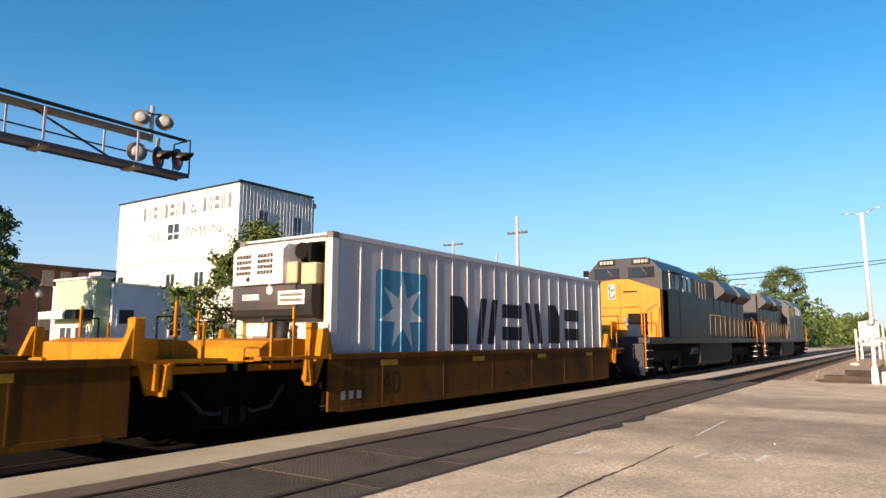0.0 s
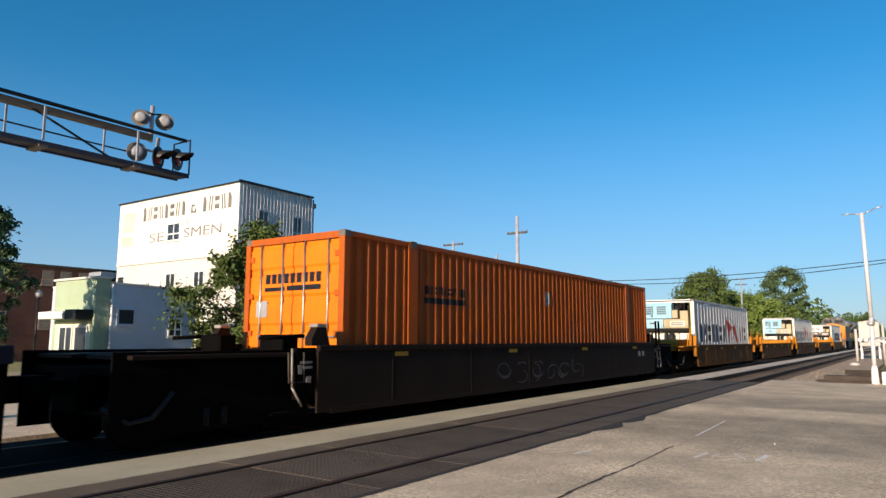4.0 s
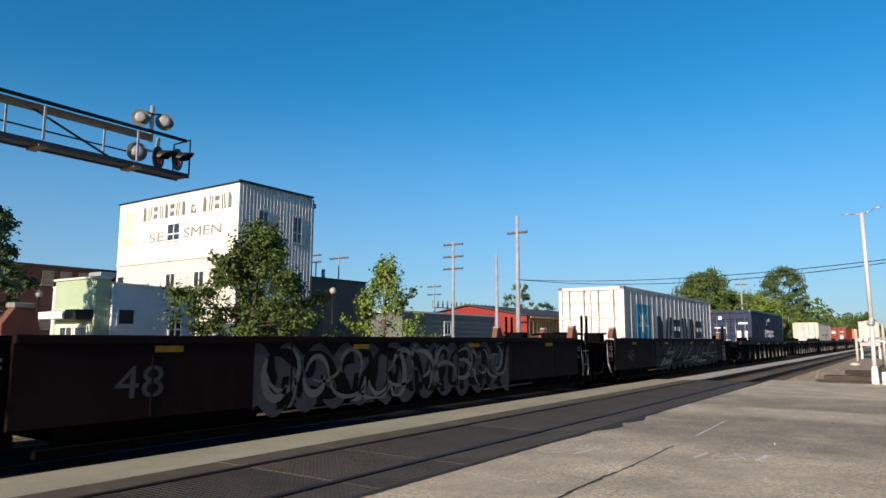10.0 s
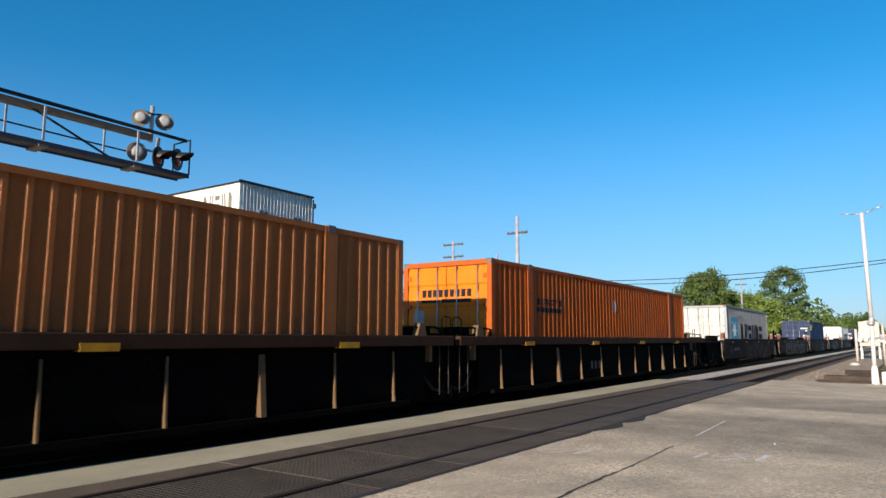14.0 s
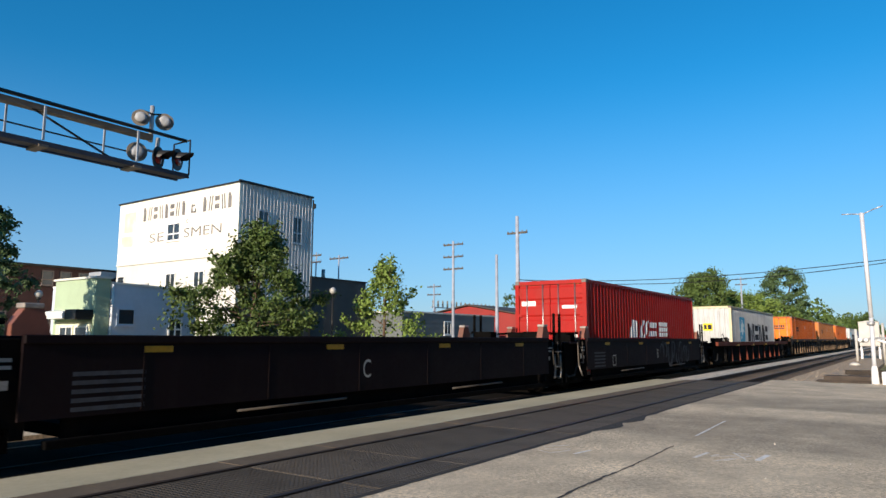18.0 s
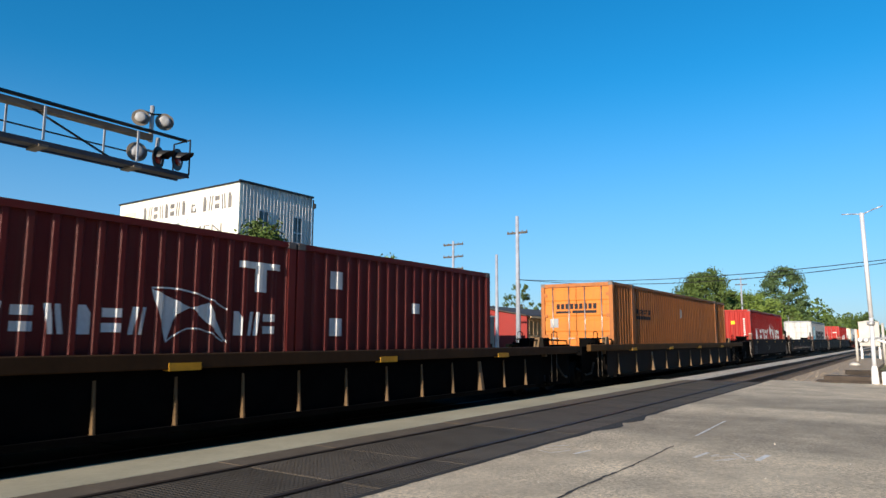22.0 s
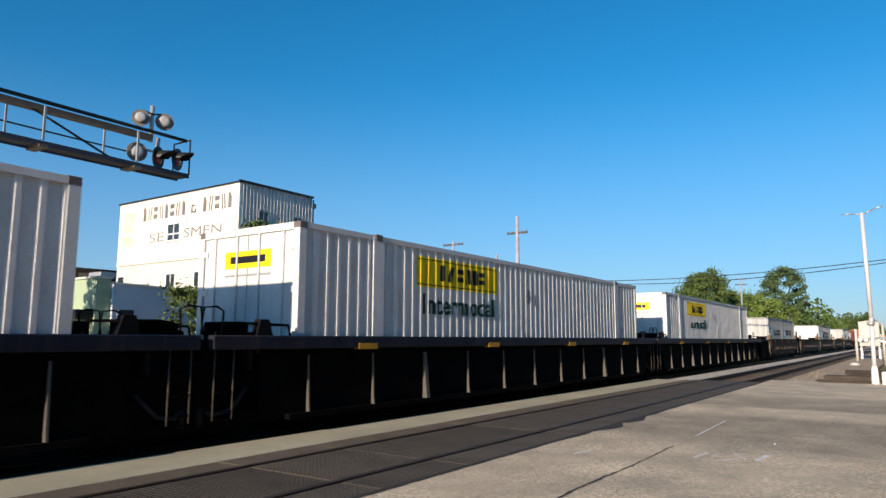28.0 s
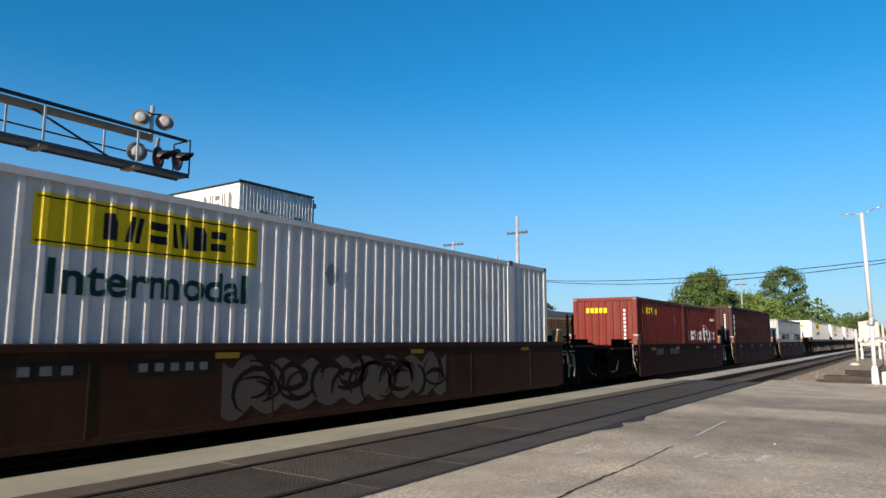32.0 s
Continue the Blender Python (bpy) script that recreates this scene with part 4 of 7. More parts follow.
# ---- tall white warehouse ----
def window_on(parent, plane, at, a0, a1, z0, z1, frame_mat, bars=(1, 1), proud=0.06):
    """A window on a wall: plane 'x' (wall faces -x at x = at, a along y) or 'y' (wall faces -y, a along x)."""
    def bx(sh, p, q, u0, u1, w0, w1):
        return sh.box(p, q, u0, u1, w0, w1) if plane == "x" else sh.box(u0, u1, p, q, w0, w1)
    w = part("window", bx(Shape(), at - 0.02, at + 0.02, a0, a1, z0, z1), WINDOW, parent)
    t = 0.09
    fr = Shape()
    for u0, u1, w0, w1 in ((a0 - t, a0, z0 - t, z1 + t), (a1, a1 + t, z0 - t, z1 + t), (a0, a1, z0 - t, z0), (a0, a1, z1, z1 + t)):
        bx(fr, at - proud, at + 0.02, u0, u1, w0, w1)
    part("window_frame", fr, frame_mat, w)
    for i in range(bars[0]):
        u = a0 + (a1 - a0) * (i + 1) / (bars[0] + 1)
        part("mullion", bx(Shape(), at - proud * 0.8, at + 0.01, u - 0.04, u + 0.04, z0, z1), frame_mat, w)
    for i in range(bars[1]):
        z = z0 + (z1 - z0) * (i + 1) / (bars[1] + 1) - (z1 - z0) * 0.12
        part("mullion", bx(Shape(), at - proud * 0.7, at + 0.01, a0, a1, z - 0.05, z + 0.05), frame_mat, w)
    part("window_sill", bx(Shape(), at - proud - 0.06, at, a0 - 0.15, a1 + 0.15, z0 - t - 0.06, z0 - t), frame_mat, w)


def wall_text(parent, polys, x, mat, name, label, y0):
    """Outlines (u, z) painted on a wall that faces -x; u runs from y0 towards the camera."""
    sh = Shape()
    for p in polys:
        sh.face([(x, y0 - u, z) for u, z in p])
    stuff(part(name, sh, mat, parent, label))


tower = thing("warehouse", "tall white painted warehouse with a faded sign and ribbed metal side", "warehouse")
part("wall", B(31.1, 31.4, 39.45, 55.1, 7.5, 12.7), WHITEWASH, tower)
part("wall", B(31.14, 31.44, 39.45, 55.1, -0.4, 7.5), LOWER_WHITE, tower)
part("wall_core", B(31.4, 38.2, 39.6, 55.0, -0.4, 12.6), DARK_WALL, tower)
prof = wave(31.12, 38.3, 0.32, 0.06)
sh = Shape()
for (xa, da), (xb, db) in zip(prof, prof[1:]):
    sh.face([(xa, 39.4 + da, 4.0), (xb, 39.4 + db, 4.0), (xb, 39.4 + db, 12.78), (xa, 39.4 + da, 12.78)])
part("ribbed_wall", sh, METAL_WALL, tower, "ribbed galvanised side wall")
part("base_wall", B(31.2, 38.3, 39.42, 39.7, -0.4, 4.0), DARK_WALL, tower)
part("roof_edge", B(31.0, 31.16, 39.3, 55.2, 12.7, 12.82), DARK_METAL, tower)
part("roof_edge", B(31.0, 38.4, 39.28, 39.44, 12.76, 12.9), DARK_METAL, tower)
part("trim_band", B(31.03, 31.12, 39.4, 55.1, 7.42, 7.54), LOWER_WHITE, tower)
part("downpipe", Shape().tube((38.34, 39.3, 0), (38.34, 39.3, 12.6), 0.06, 8), DARK_METAL, tower)
part("floodlight", B(38.3, 38.5, 39.1, 39.35, 11.9, 12.3, bevel=0.03), DARK_METAL, tower)
window_on(tower, "x", 31.1, 46.45, 47.95, 9.1, 10.35, WHITE_PAINT)
window_on(tower, "x", 31.14, 53.9, 54.8, 5.7, 6.5, WHITE_PAINT, (0, 0))
window_on(tower, "x", 31.14, 46.8, 47.9, 5.3, 6.4, WHITE_PAINT, (1, 0))
window_on(tower, "x", 31.14, 43.2, 44.3, 5.3, 6.4, WHITE_PAINT, (1, 0))
window_on(tower, "y", 39.42, 32.95, 33.75, 9.4, 10.9, GALV, (1, 0))
window_on(tower, "y", 39.42, 36.35, 37.2, 8.95, 10.9, GALV, (1, 1))
part("wall_vent", B(31.0, 31.12, 50.2, 51.2, 5.6, 5.8), GALV, tower)
wall_text(tower, word_blocks(0, 6.0, 10.95, 12.1, 8, 0.24, 0.3), 31.092, SIGN_GREY, "faded_sign", "faded grey block lettering of a firm's name", 51.7)
wall_text(tower, word_blocks(7.9, 11.6, 10.95, 12.1, 5, 0.24, 0.3), 31.092, SIGN_GREY, "faded_sign", "faded grey block lettering of a firm's name", 51.7)
wall_text(tower, [rect(6.6, 6.8, 11.0, 11.7), rect(6.8, 7.2, 11.0, 11.15), rect(6.8, 7.1, 11.5, 11.65), rect(7.05, 7.25, 11.0, 11.35)], 31.092, SIGN_GREY, "faded_sign", "", 51.7)
wall_text(tower, lettering("SE", 1.2, 3.2, 9.1, 9.85), 31.092, SIGN_GREY, "faded_sign", "faded painted letters", 51.7)
wall_text(tower, lettering("SMEN", 5.8, 10.4, 9.15, 9.9), 31.092, SIGN_GREY, "faded_sign", "faded painted letters", 51.7)
wall_text(tower, lettering("C.", 6.0, 6.7, 10.25, 10.6), 31.092, SIGN_GREY, "faded_sign", "", 51.7)
wall_text(tower, [rect(-2.6, -0.9, 10.2, 11.9), rect(-2.9, -1.2, 9.0, 9.9)], 31.092, SIGN_OCHRE, "faded_panel", "faded ochre painted panel", 51.7)

# ---- the lower buildings ----
annex = thing("brick_annex", "dark low annex beside the warehouse", "building")
part("wall", B(38.4, 45.2, 39.5, 50, -0.4, 6.3), DARK_WALL, annex)
part("roof_edge", B(38.4, 45.3, 39.4, 50, 6.3, 6.42), DARK_METAL, annex)
part("door", B(41.0, 42.2, 39.42, 39.52, -0.4, 2.0), GREY_WALL, annex)
part("roof_vent", Shape().tube((41.4, 41, 6.4), (41.4, 41, 7.3), 0.16, 10), GALV, annex)

row = thing("brick_row", "long red brick building with a row of pale windows", "building")
part("wall", B(14, 32.4, 57, 70, -0.4, 7.1), BRICK, row)
part("roof_edge", B(13.8, 32.5, 56.8, 70, 7.1, 7.28), DARK_METAL, row)
for x in (18.6, 20.7, 22.8, 26.1, 27.5, 29.0, 30.4):
    window_on(row, "y", 56.99, x, x + 0.75, 5.7, 6.75, surface("stone lintel", srgb(126, 112, 104), 0.8), (0, 1))
    window_on(row, "y", 56.99, x, x + 0.75, 2.2, 3.4, surface("stone lintel", srgb(126, 112, 104), 0.8), (0, 1))

shop = thing("green_shop", "pale green shop with a flat roof and an awning", "shop")
part("wall", B(18.6, 19.36, 34.75, 39.0, -0.4, 4.55), GREEN_WALL, shop)
part("roof_edge", B(18.5, 19.4, 34.65, 39.1, 4.55, 4.66), LOWER_WHITE, shop)
part("awning", Shape().prism([(17.6, 2.45), (18.6, 2.45), (18.6, 2.95), (17.6, 2.8)], "y", 36.0, 38.8), WHITE_PAINT, shop, "pale awning over the shop front")
part("awning", B(17.7, 18.6, 34.9, 36.0, 2.4, 2.9), DARK_METAL, shop)
part("shop_front", B(18.56, 18.62, 35.0, 38.6, -0.2, 2.3), surface("shop cream", srgb(206, 206, 180), 0.8), shop)
window_on(shop, "x", 18.56, 35.3, 36.4, 0.7, 2.0, WHITE_PAINT, (0, 0))
window_on(shop, "x", 18.56, 36.8, 38.0, 0.7, 2.0, WHITE_PAINT, (1, 0))
part("roof_unit", B(19.0, 19.9, 35.2, 36.4, 4.66, 4.95, bevel=0.03), GALV, shop)

store = thing("grey_store", "pale grey low store with a sloping parapet", "building")
part("wall", Shape().prism([(19.42, -0.4), (24.6, -0.4), (24.6, 4.2), (19.42, 4.32)], "y", 34.7, 41), PALE_WALL, store)
part("roof_edge", Shape().prism([(19.38, 4.32), (24.65, 4.2), (24.65, 4.28), (19.38, 4.4)], "y", 34.6, 41), WHITE_PAINT, store)
part("downpipe", Shape().tube((19.42, 34.6, -0.3), (19.42, 34.6, 4.3), 0.06, 8), WHITE_PAINT, store)
window_on(store, "y", 34.69, 19.85, 20.7, 2.2, 2.95, PALE_WALL, (0, 0))
window_on(store, "y", 34.69, 22.9, 23.6, 1.6, 2.5, WHITE_PAINT, (1, 1))

shed = thing("metal_shed", "low grey metal shed with one window", "shed")
part("wall", B(46.0, 61.7, 36, 46, -0.4, 3.72), GREY_WALL, shed)
part("roof_edge", B(45.9, 61.8, 35.9, 46, 3.72, 3.86), LOWER_WHITE, shed)
for i in range(8):
    part("siding_lap", B(46.0, 61.7, 35.97, 36.0, 0.2 + 0.45 * i, 0.23 + 0.45 * i), GREY_WALL, shed)
window_on(shed, "y", 35.99, 52.4, 53.4, 1.9, 3.0, WHITE_PAINT, (1, 0))

barn = thing("lumber_barn", "long red gabled lumber store with open timber racks", "barn")
part("gable_wall", Shape().prism([(36.0, -0.4), (51.6, -0.4), (51.6, 4.0), (43.8, 5.35), (36.0, 4.0)], "x", 69.0, 69.3), RED_WALL, barn)
part("long_wall", B(69.3, 126, 38.2, 38.5, -0.4, 4.0), DARK_WALL, barn)
part("roof", Shape().prism([(35.3, 3.98), (35.3, 4.1), (43.8, 5.6), (52.3, 4.1), (52.3, 3.98), (43.8, 5.45)], "x", 68.6, 126.5), DARK_ROOF, barn, "long dark shingle roof")
part("fascia", B(68.6, 126.5, 35.24, 35.32, 3.8, 4.05), WOOD, barn)
me = B(0, 0.18, 36.0, 36.55, -0.3, 3.9).mesh("rack_post", WOOD)
for i in range(34):
    o = new("rack_post", me)
    o.parent, o.location = barn, (69.6 + 1.02 * i, 0, 0)
for z in (0.6, 1.7, 3.55):
    part("rack_beam", B(69.5, 104.5, 36.0, 36.16, z, z + 0.18), WOOD, barn)


# ---- crossing cantilever with flashing lights ----
gantry = thing("signal_cantilever", "grey metal truss arm with crossing lights over the road", "signal")
YG = 14.0
mast = part("mast", Shape().tube((-3.5, YG, -0.4), (-3.5, YG, 6.6), 0.2, 16), GALV, gantry)
part("mast_base", B(-3.9, -3.1, YG - 0.4, YG + 0.4, -0.45, 0.1, bevel=0.03), STRIP, gantry)
part("top_chord", B(-3.5, 8.5, YG - 0.1, YG + 0.1, 5.94, 6.05), DULL_ALU, gantry, "dull aluminium top channel")
part("top_chord", Shape().tube((-3.5, YG - 0.2, 6.12), (9.3, YG - 0.2, 6.08), 0.04, 6), DARK_METAL, gantry)
part("walkway", B(-3.5, 9.35, YG - 0.16, YG + 0.08, 5.2, 5.23), GANTRY, gantry, "narrow grated walkway")
for y in (YG - 0.28, YG + 0.16):
    part("bottom_chord", B(-3.5, 9.35, y, y + 0.05, 5.18, 5.28), GANTRY, gantry)
part("guard_wire", Shape().tube((-3.5, YG + 0.3, 5.72), (8.1, YG + 0.3, 5.64), 0.018, 6), DARK_METAL, gantry)
for i in range(6):
    x = 8.05 - 1.96 * i
    part("upright", B(x - 0.02, x + 0.02, YG - 0.28, YG - 0.24, 5.3, 6.0), GALV, gantry)
    part("upright", B(x - 0.52, x - 0.485, YG + 0.2, YG + 0.235, 5.3, 6.0), GALV, gantry)
    part("cross_beam", B(x - 0.09, x + 0.09, YG - 0.32, YG + 0.22, 5.15, 5.2), DULL_ALU, gantry)
    if i % 2 == 1:
        part("brace", Shape().tube((x - 0.15, YG - 0.05, 5.95), (x + 1.55, YG - 0.05, 5.28), 0.024, 6), DARK_METAL, gantry)
part("end_frame", Shape().pipe([(9.3, YG - 0.34, 5.25), (9.3, YG - 0.34, 6.08), (9.3, YG + 0.3, 6.08), (9.3, YG + 0.3, 5.25)], 0.02, 6), DARK_METAL, gantry)
part("lamp_post", Shape().tube((8.5, YG, 5.9), (8.5, YG, 6.75), 0.05, 10), GALV, gantry)
part("lamp_arm", Shape().sweep([(8.2, YG - 0.05, 6.42), (8.24, YG - 0.05, 6.56), (8.5, YG - 0.05, 6.54), (8.72, YG - 0.05, 6.6), (8.78, YG - 0.05, 6.46)], 0.022, 8), DARK_METAL, gantry)
part("lamp_arm", Shape().tube((8.1, YG - 0.1, 5.66), (9.4, YG - 0.1, 5.66), 0.03, 8), GALV, gantry)
part("lamp_post", Shape().tube((8.62, YG - 0.1, 5.25), (8.62, YG - 0.1, 6.0), 0.05, 10), GALV, gantry)
PALE_CAN = surface("dull grey housing", srgb(164, 166, 168), 0.6, 0.1, 0.15, 5, 0.3)
LENS = surface("red lens", (0.25, 0.012, 0.01), 0.15, 0, 0.05, 4, spec=0.6)


def flasher(x, y, z, face, back_mat, size=1.0, can=None):
    """A crossing lamp: round background plate, housing behind, hood and red lens in front. face: where it shines."""
    f = Vector(face).normalized()
    c = Vector((x, y, z))
    plate = part("background_plate", Shape().lathe(c, f, [(-0.012, 0.255 * size), (0.0, 0.26 * size), (0.012, 0.255 * size)], 24), back_mat, gantry)
    part("housing", Shape().lathe(c, -f, [(0.0, 0.17 * size), (0.06, 0.165 * size), (0.085, 0.12 * size), (0.09, 0.05 * size)], 20), can or DARK_METAL, plate)
    part("lens", Shape().lathe(c, f, [(0.01, 0.15), (0.03, 0.14), (0.05, 0.06)], 20), LENS, plate)
    up = Vector((0, 0, 1))
    side = f.cross(up).normalized()
    sh = Shape()
    n = 10
    for i in range(n):
        a0, a1 = math.pi * i / n - 0.1, math.pi * (i + 1) / n - 0.1
        p = [c + side * math.cos(a) * 0.165 + up * math.sin(a) * 0.165 for a in (a0, a1)]
        l0, l1 = 0.12 + 0.26 * math.sin(max(a0, 0)), 0.12 + 0.26 * math.sin(max(a1, 0))
        sh.face([p[0], p[1], p[1] + f * l1, p[0] + f * l0])
        q = [v + (v - c).normalized() * 0.012 for v in p]
        sh.face([q[1], q[0], q[0] + f * l0, q[1] + f * l1])
    part("hood", sh, RUBBER_EARLY, plate)


RUBBER_EARLY = DARK_METAL
flasher(8.12, YG - 0.12, 5.56, (0.35, 1, 0), DULL_ALU, 0.85, PALE_CAN)
flasher(8.56, YG - 0.25, 5.5, (0.5, -0.86, -0.05), DARK_METAL)
flasher(9.08, YG - 0.2, 5.58, (0.5, -0.86, -0.05), DARK_METAL)
flasher(8.2, YG - 0.05, 6.38, (0.6, 1, 0), DULL_ALU, 0.74, PALE_CAN)
flasher(8.76, YG - 0.1, 6.42, (0.6, 1, 0), DULL_ALU, 0.78, PALE_CAN)


# ---- poles, wires and lamps ----
DARK_ARM = surface("dark arm wood", srgb(78, 72, 66), 0.85, 0, 0.2, 3)


def utility_pole(x, y, h, arms, label, r=0.14, spacing=1.1, arm=1.2, insulators=True, drop=0.35):
    p = thing("utility_pole", label, "utility pole", "utility poles")
    part("pole", Shape().tube((x, y, -0.4), (x, y, h), r, 12, r * 0.65), OLD_WOOD, p)
    for i in range(arms):
        z = h - drop - spacing * i
        ca = part("crossarm", B(x - 0.06, x + 0.06, y - arm, y + arm, z - 0.07, z + 0.07), DARK_ARM, p)
        if insulators:
            for k in (-0.95, -0.5, 0.5, 0.95):
                part("insulator", Shape().lathe((x, y + k * arm, z + 0.06), (0, 0, 1), [(0, 0.03), (0.06, 0.05), (0.12, 0.03)], 8), DULL_ALU, ca)
        part("brace", Shape().tube((x - 0.07, y - arm * 0.5, z), (x - 0.07, y, z - 0.5), 0.015, 5), GALV, ca)
    return p


utility_pole(45.2, 24.3, 10.8, 1, "tall weathered utility pole with one crossarm", 0.2, arm=0.85, drop=1.3)
utility_pole(52.4, 35.0, 10.6, 3, "weathered utility pole with three crossarms", 0.16, 1.15, 1.1)
utility_pole(43.4, 25.1, 7.7, 0, "short bare weathered pole", 0.15)
utility_pole(51.4, 48.7, 10.1, 1, "utility pole with a drooping crossarm", 0.1, arm=1.3)
utility_pole(50.1, 50.7, 10.4, 2, "slim utility pole behind the warehouse", 0.09, 0.7, 0.7)
utility_pole(69.3, 49.2, 8.3, 2, "distant utility pole with two crossarms", 0.12, 1.0, 1.0)
utility_pole(118.2, 22.4, 11.6, 2, "distant utility pole among trees", 0.16, 0.9, 0.9)
utility_pole(139.5, 9.6 + 9, 6.0, 0, "slim distant post beside the line", 0.14)
utility_pole(170, 30, 10, 1, "distant utility pole among trees", 0.16)


def wire(a, b, sag, name="overhead_wire"):
    a, b = Vector(a), Vector(b)
    pts = [a.lerp(b, i / 16) - Vector((0, 0, sag * 4 * (i / 16) * (1 - i / 16))) for i in range(17)]
    solo(name, Shape().sweep(pts, 0.022, 5), RUBBER_EARLY, "thin black overhead wire between the poles", "wire", "overhead wires")


wire((45.2, 24.3, 5.92), (38.0, -6.5, 6.0), 0.8)
wire((45.2, 24.3, 5.92), (38.0, -12.0, 7.25), 1.6)
utility_pole(38.0, -12.0, 8.0, 1, "utility pole beyond the camera's side of the street", 0.14)
far_pole = utility_pole(38.0, -6.5, 6.6, 1, "utility pole on the camera's side of the street", 0.14)


GLOBE = surface("dusty globe glass", (0.4, 0.39, 0.36), 0.3, 0, 0.1, 3)


def globe_lamp(x, y, h):
    l = thing("street_lamp", "black post lamp with a white globe", "street lamp", "globe lamps")
    part("post", Shape().tube((x, y, -0.4), (x, y, h - 0.45), 0.06, 10, 0.04), DARK_METAL, l)
    part("base", Shape().lathe((x, y, -0.4), (0, 0, 1), [(0, 0.16), (0.5, 0.12), (0.6, 0.07)], 10), DARK_METAL, l)
    part("collar", Shape().lathe((x, y, h - 0.48), (0, 0, 1), [(0, 0.05), (0.05, 0.12), (0.1, 0.1)], 10), DARK_METAL, l)
    part("globe", Shape().lathe((x, y, h - 0.38), (0, 0, 1), [(0, 0.08), (0.08, 0.15), (0.18, 0.17), (0.28, 0.13), (0.34, 0.05)], 14), GLOBE, l)


globe_lamp(14.5, 31.9, 3.6)
globe_lamp(26.3, 25.3, 4.2)

# ---- crossing mast, cabinet and timber at the road's edge ----
mastp = thing("signal_mast", "bent silver pole with two thin top arms on a white base", "signal mast")
xm, ym = 27.3, 1.12
part("pole", Shape().pipe([(xm, ym, 0.2), (xm + 0.02, ym - 0.02, 2.2), (xm + 0.05, ym + 0.02, 5.85)], 0.068, 14), SILVER_POLE, mastp, "silver steel pole")
part("base", Shape().lathe((xm, ym, -0.12), (0, 0, 1), [(0, 0.17), (0.06, 0.16), (0.1, 0.12), (0.62, 0.1), (0.7, 0.075)], 14), WHITE_PAINT, mastp, "white cast base")
part("junction_box", B(xm - 0.15, xm + 0.15, ym - 0.55, ym - 0.2, -0.12, 0.4, bevel=0.02), WHITE_PAINT, mastp)
part("conduit", Shape().pipe([(xm, ym - 0.4, 0.4), (xm, ym - 0.44, 0.8), (xm, ym - 0.6, 1.1), (xm, ym - 0.5, 1.35), (xm, ym - 0.15, 1.45)], 0.045, 10), WHITE_PAINT, mastp)
part("bracket", Shape().tube((xm, ym + 0.1, 1.5), (xm, ym - 1.1, 1.55), 0.035, 8), GALV, mastp)
part("collar", Shape().tube((xm, ym, 1.95), (xm, ym, 2.08), 0.12, 12), GALV, mastp)
for s, dz in ((1, 0.0), (-1, 0.09)):
    part("top_arm", Shape().pipe([(xm + 0.05, ym, 5.8), (xm + 0.05, ym + s * 0.3, 5.84 + dz), (xm + 0.05, ym + s * 0.62, 5.86 + dz * 2)], 0.02, 6), GALV, mastp)
cab2 = thing("relay_cabinet", "white steel relay cabinet on short legs", "cabinet")
part("body", B(70.3, 71.6, 2.3, 3.85, 0.9, 3.02, bevel=0.03), DULL_WHITE, cab2)
part("roof", Shape().prism([(2.2, 3.02), (3.95, 3.02), (3.07, 3.15)], "x", 70.2, 71.7), DULL_WHITE, cab2)
for y in (2.38, 3.12):
    part("door", B(70.26, 70.31, y, y + 0.66, 1.0, 2.9), DULL_WHITE, cab2)
for x in (70.5, 71.4):
    for y in (2.4, 3.75):
        part("leg", B(x - 0.06, x + 0.06, y - 0.06, y + 0.06, -0.4, 0.9), GALV, cab2)
gate = thing("crossing_signal", "white crossing signal post with lamps", "signal")
part("post", Shape().tube((62.0, 3.6, -0.4), (62.0, 3.6, 2.3), 0.1, 10), DULL_WHITE, gate)
part("crossbar", Shape().tube((62.0, 2.9, 1.3), (62.0, 3.7, 1.35), 0.05, 8), DARK_METAL, gate)
for y in (2.95, 3.35):
    part("lamp", Shape().lathe((61.9, y, 1.45), (-1, 0, 0), [(0, 0.2), (0.02, 0.2), (0.03, 0.1)], 16), GALV, gate)
post = thing("gate_post", "white post beside the relay cabinet", "post")
part("post", Shape().tube((60.0, 1.75, -0.4), (60.0, 1.75, 2.6), 0.09, 10), DULL_WHITE, post)
part("cap", Shape().lathe((60.0, 1.75, 2.6), (0, 0, 1), [(0, 0.11), (0.06, 0.1), (0.1, 0.03)], 10), DULL_WHITE, post)
bag = Shape()
bag.lathe((52.0, 3.2, -0.19), (0, 0, 1), [(0, 0.3), (0.08, 0.34), (0.16, 0.22), (0.2, 0.06)], 9)
solo("white_bag", bag, DULL_WHITE, "crumpled white bag lying on the ballast", "litter")

tie = B(-0.11, 0.11, -1.3, 1.3, 0.0, 0.17, bevel=0.012).mesh("railway_sleeper", TIE)
for i, (x, y, z, r) in enumerate(((28.9, 1.75, -0.19, 2), (29.15, 1.7, -0.19, -1), (29.4, 1.75, -0.19, 1), (28.95, 1.5, -0.018, 3), (29.2, 1.4, -0.018, -2), (29.5, 1.45, -0.018, 0), (30.1, 1.0, -0.19, 5), (31.2, 1.2, -0.19, -4), (30.1, 0.8, -0.018, 4), (30.3, 0.9, 0.154, 2))):
    o = new("railway_sleeper", tie)
    o.matrix_world = pose(x, y, z, 0, 0, r)
    tagged(o, "dark tarred timber sleeper lying in a stack", "sleeper", "stacked sleepers")


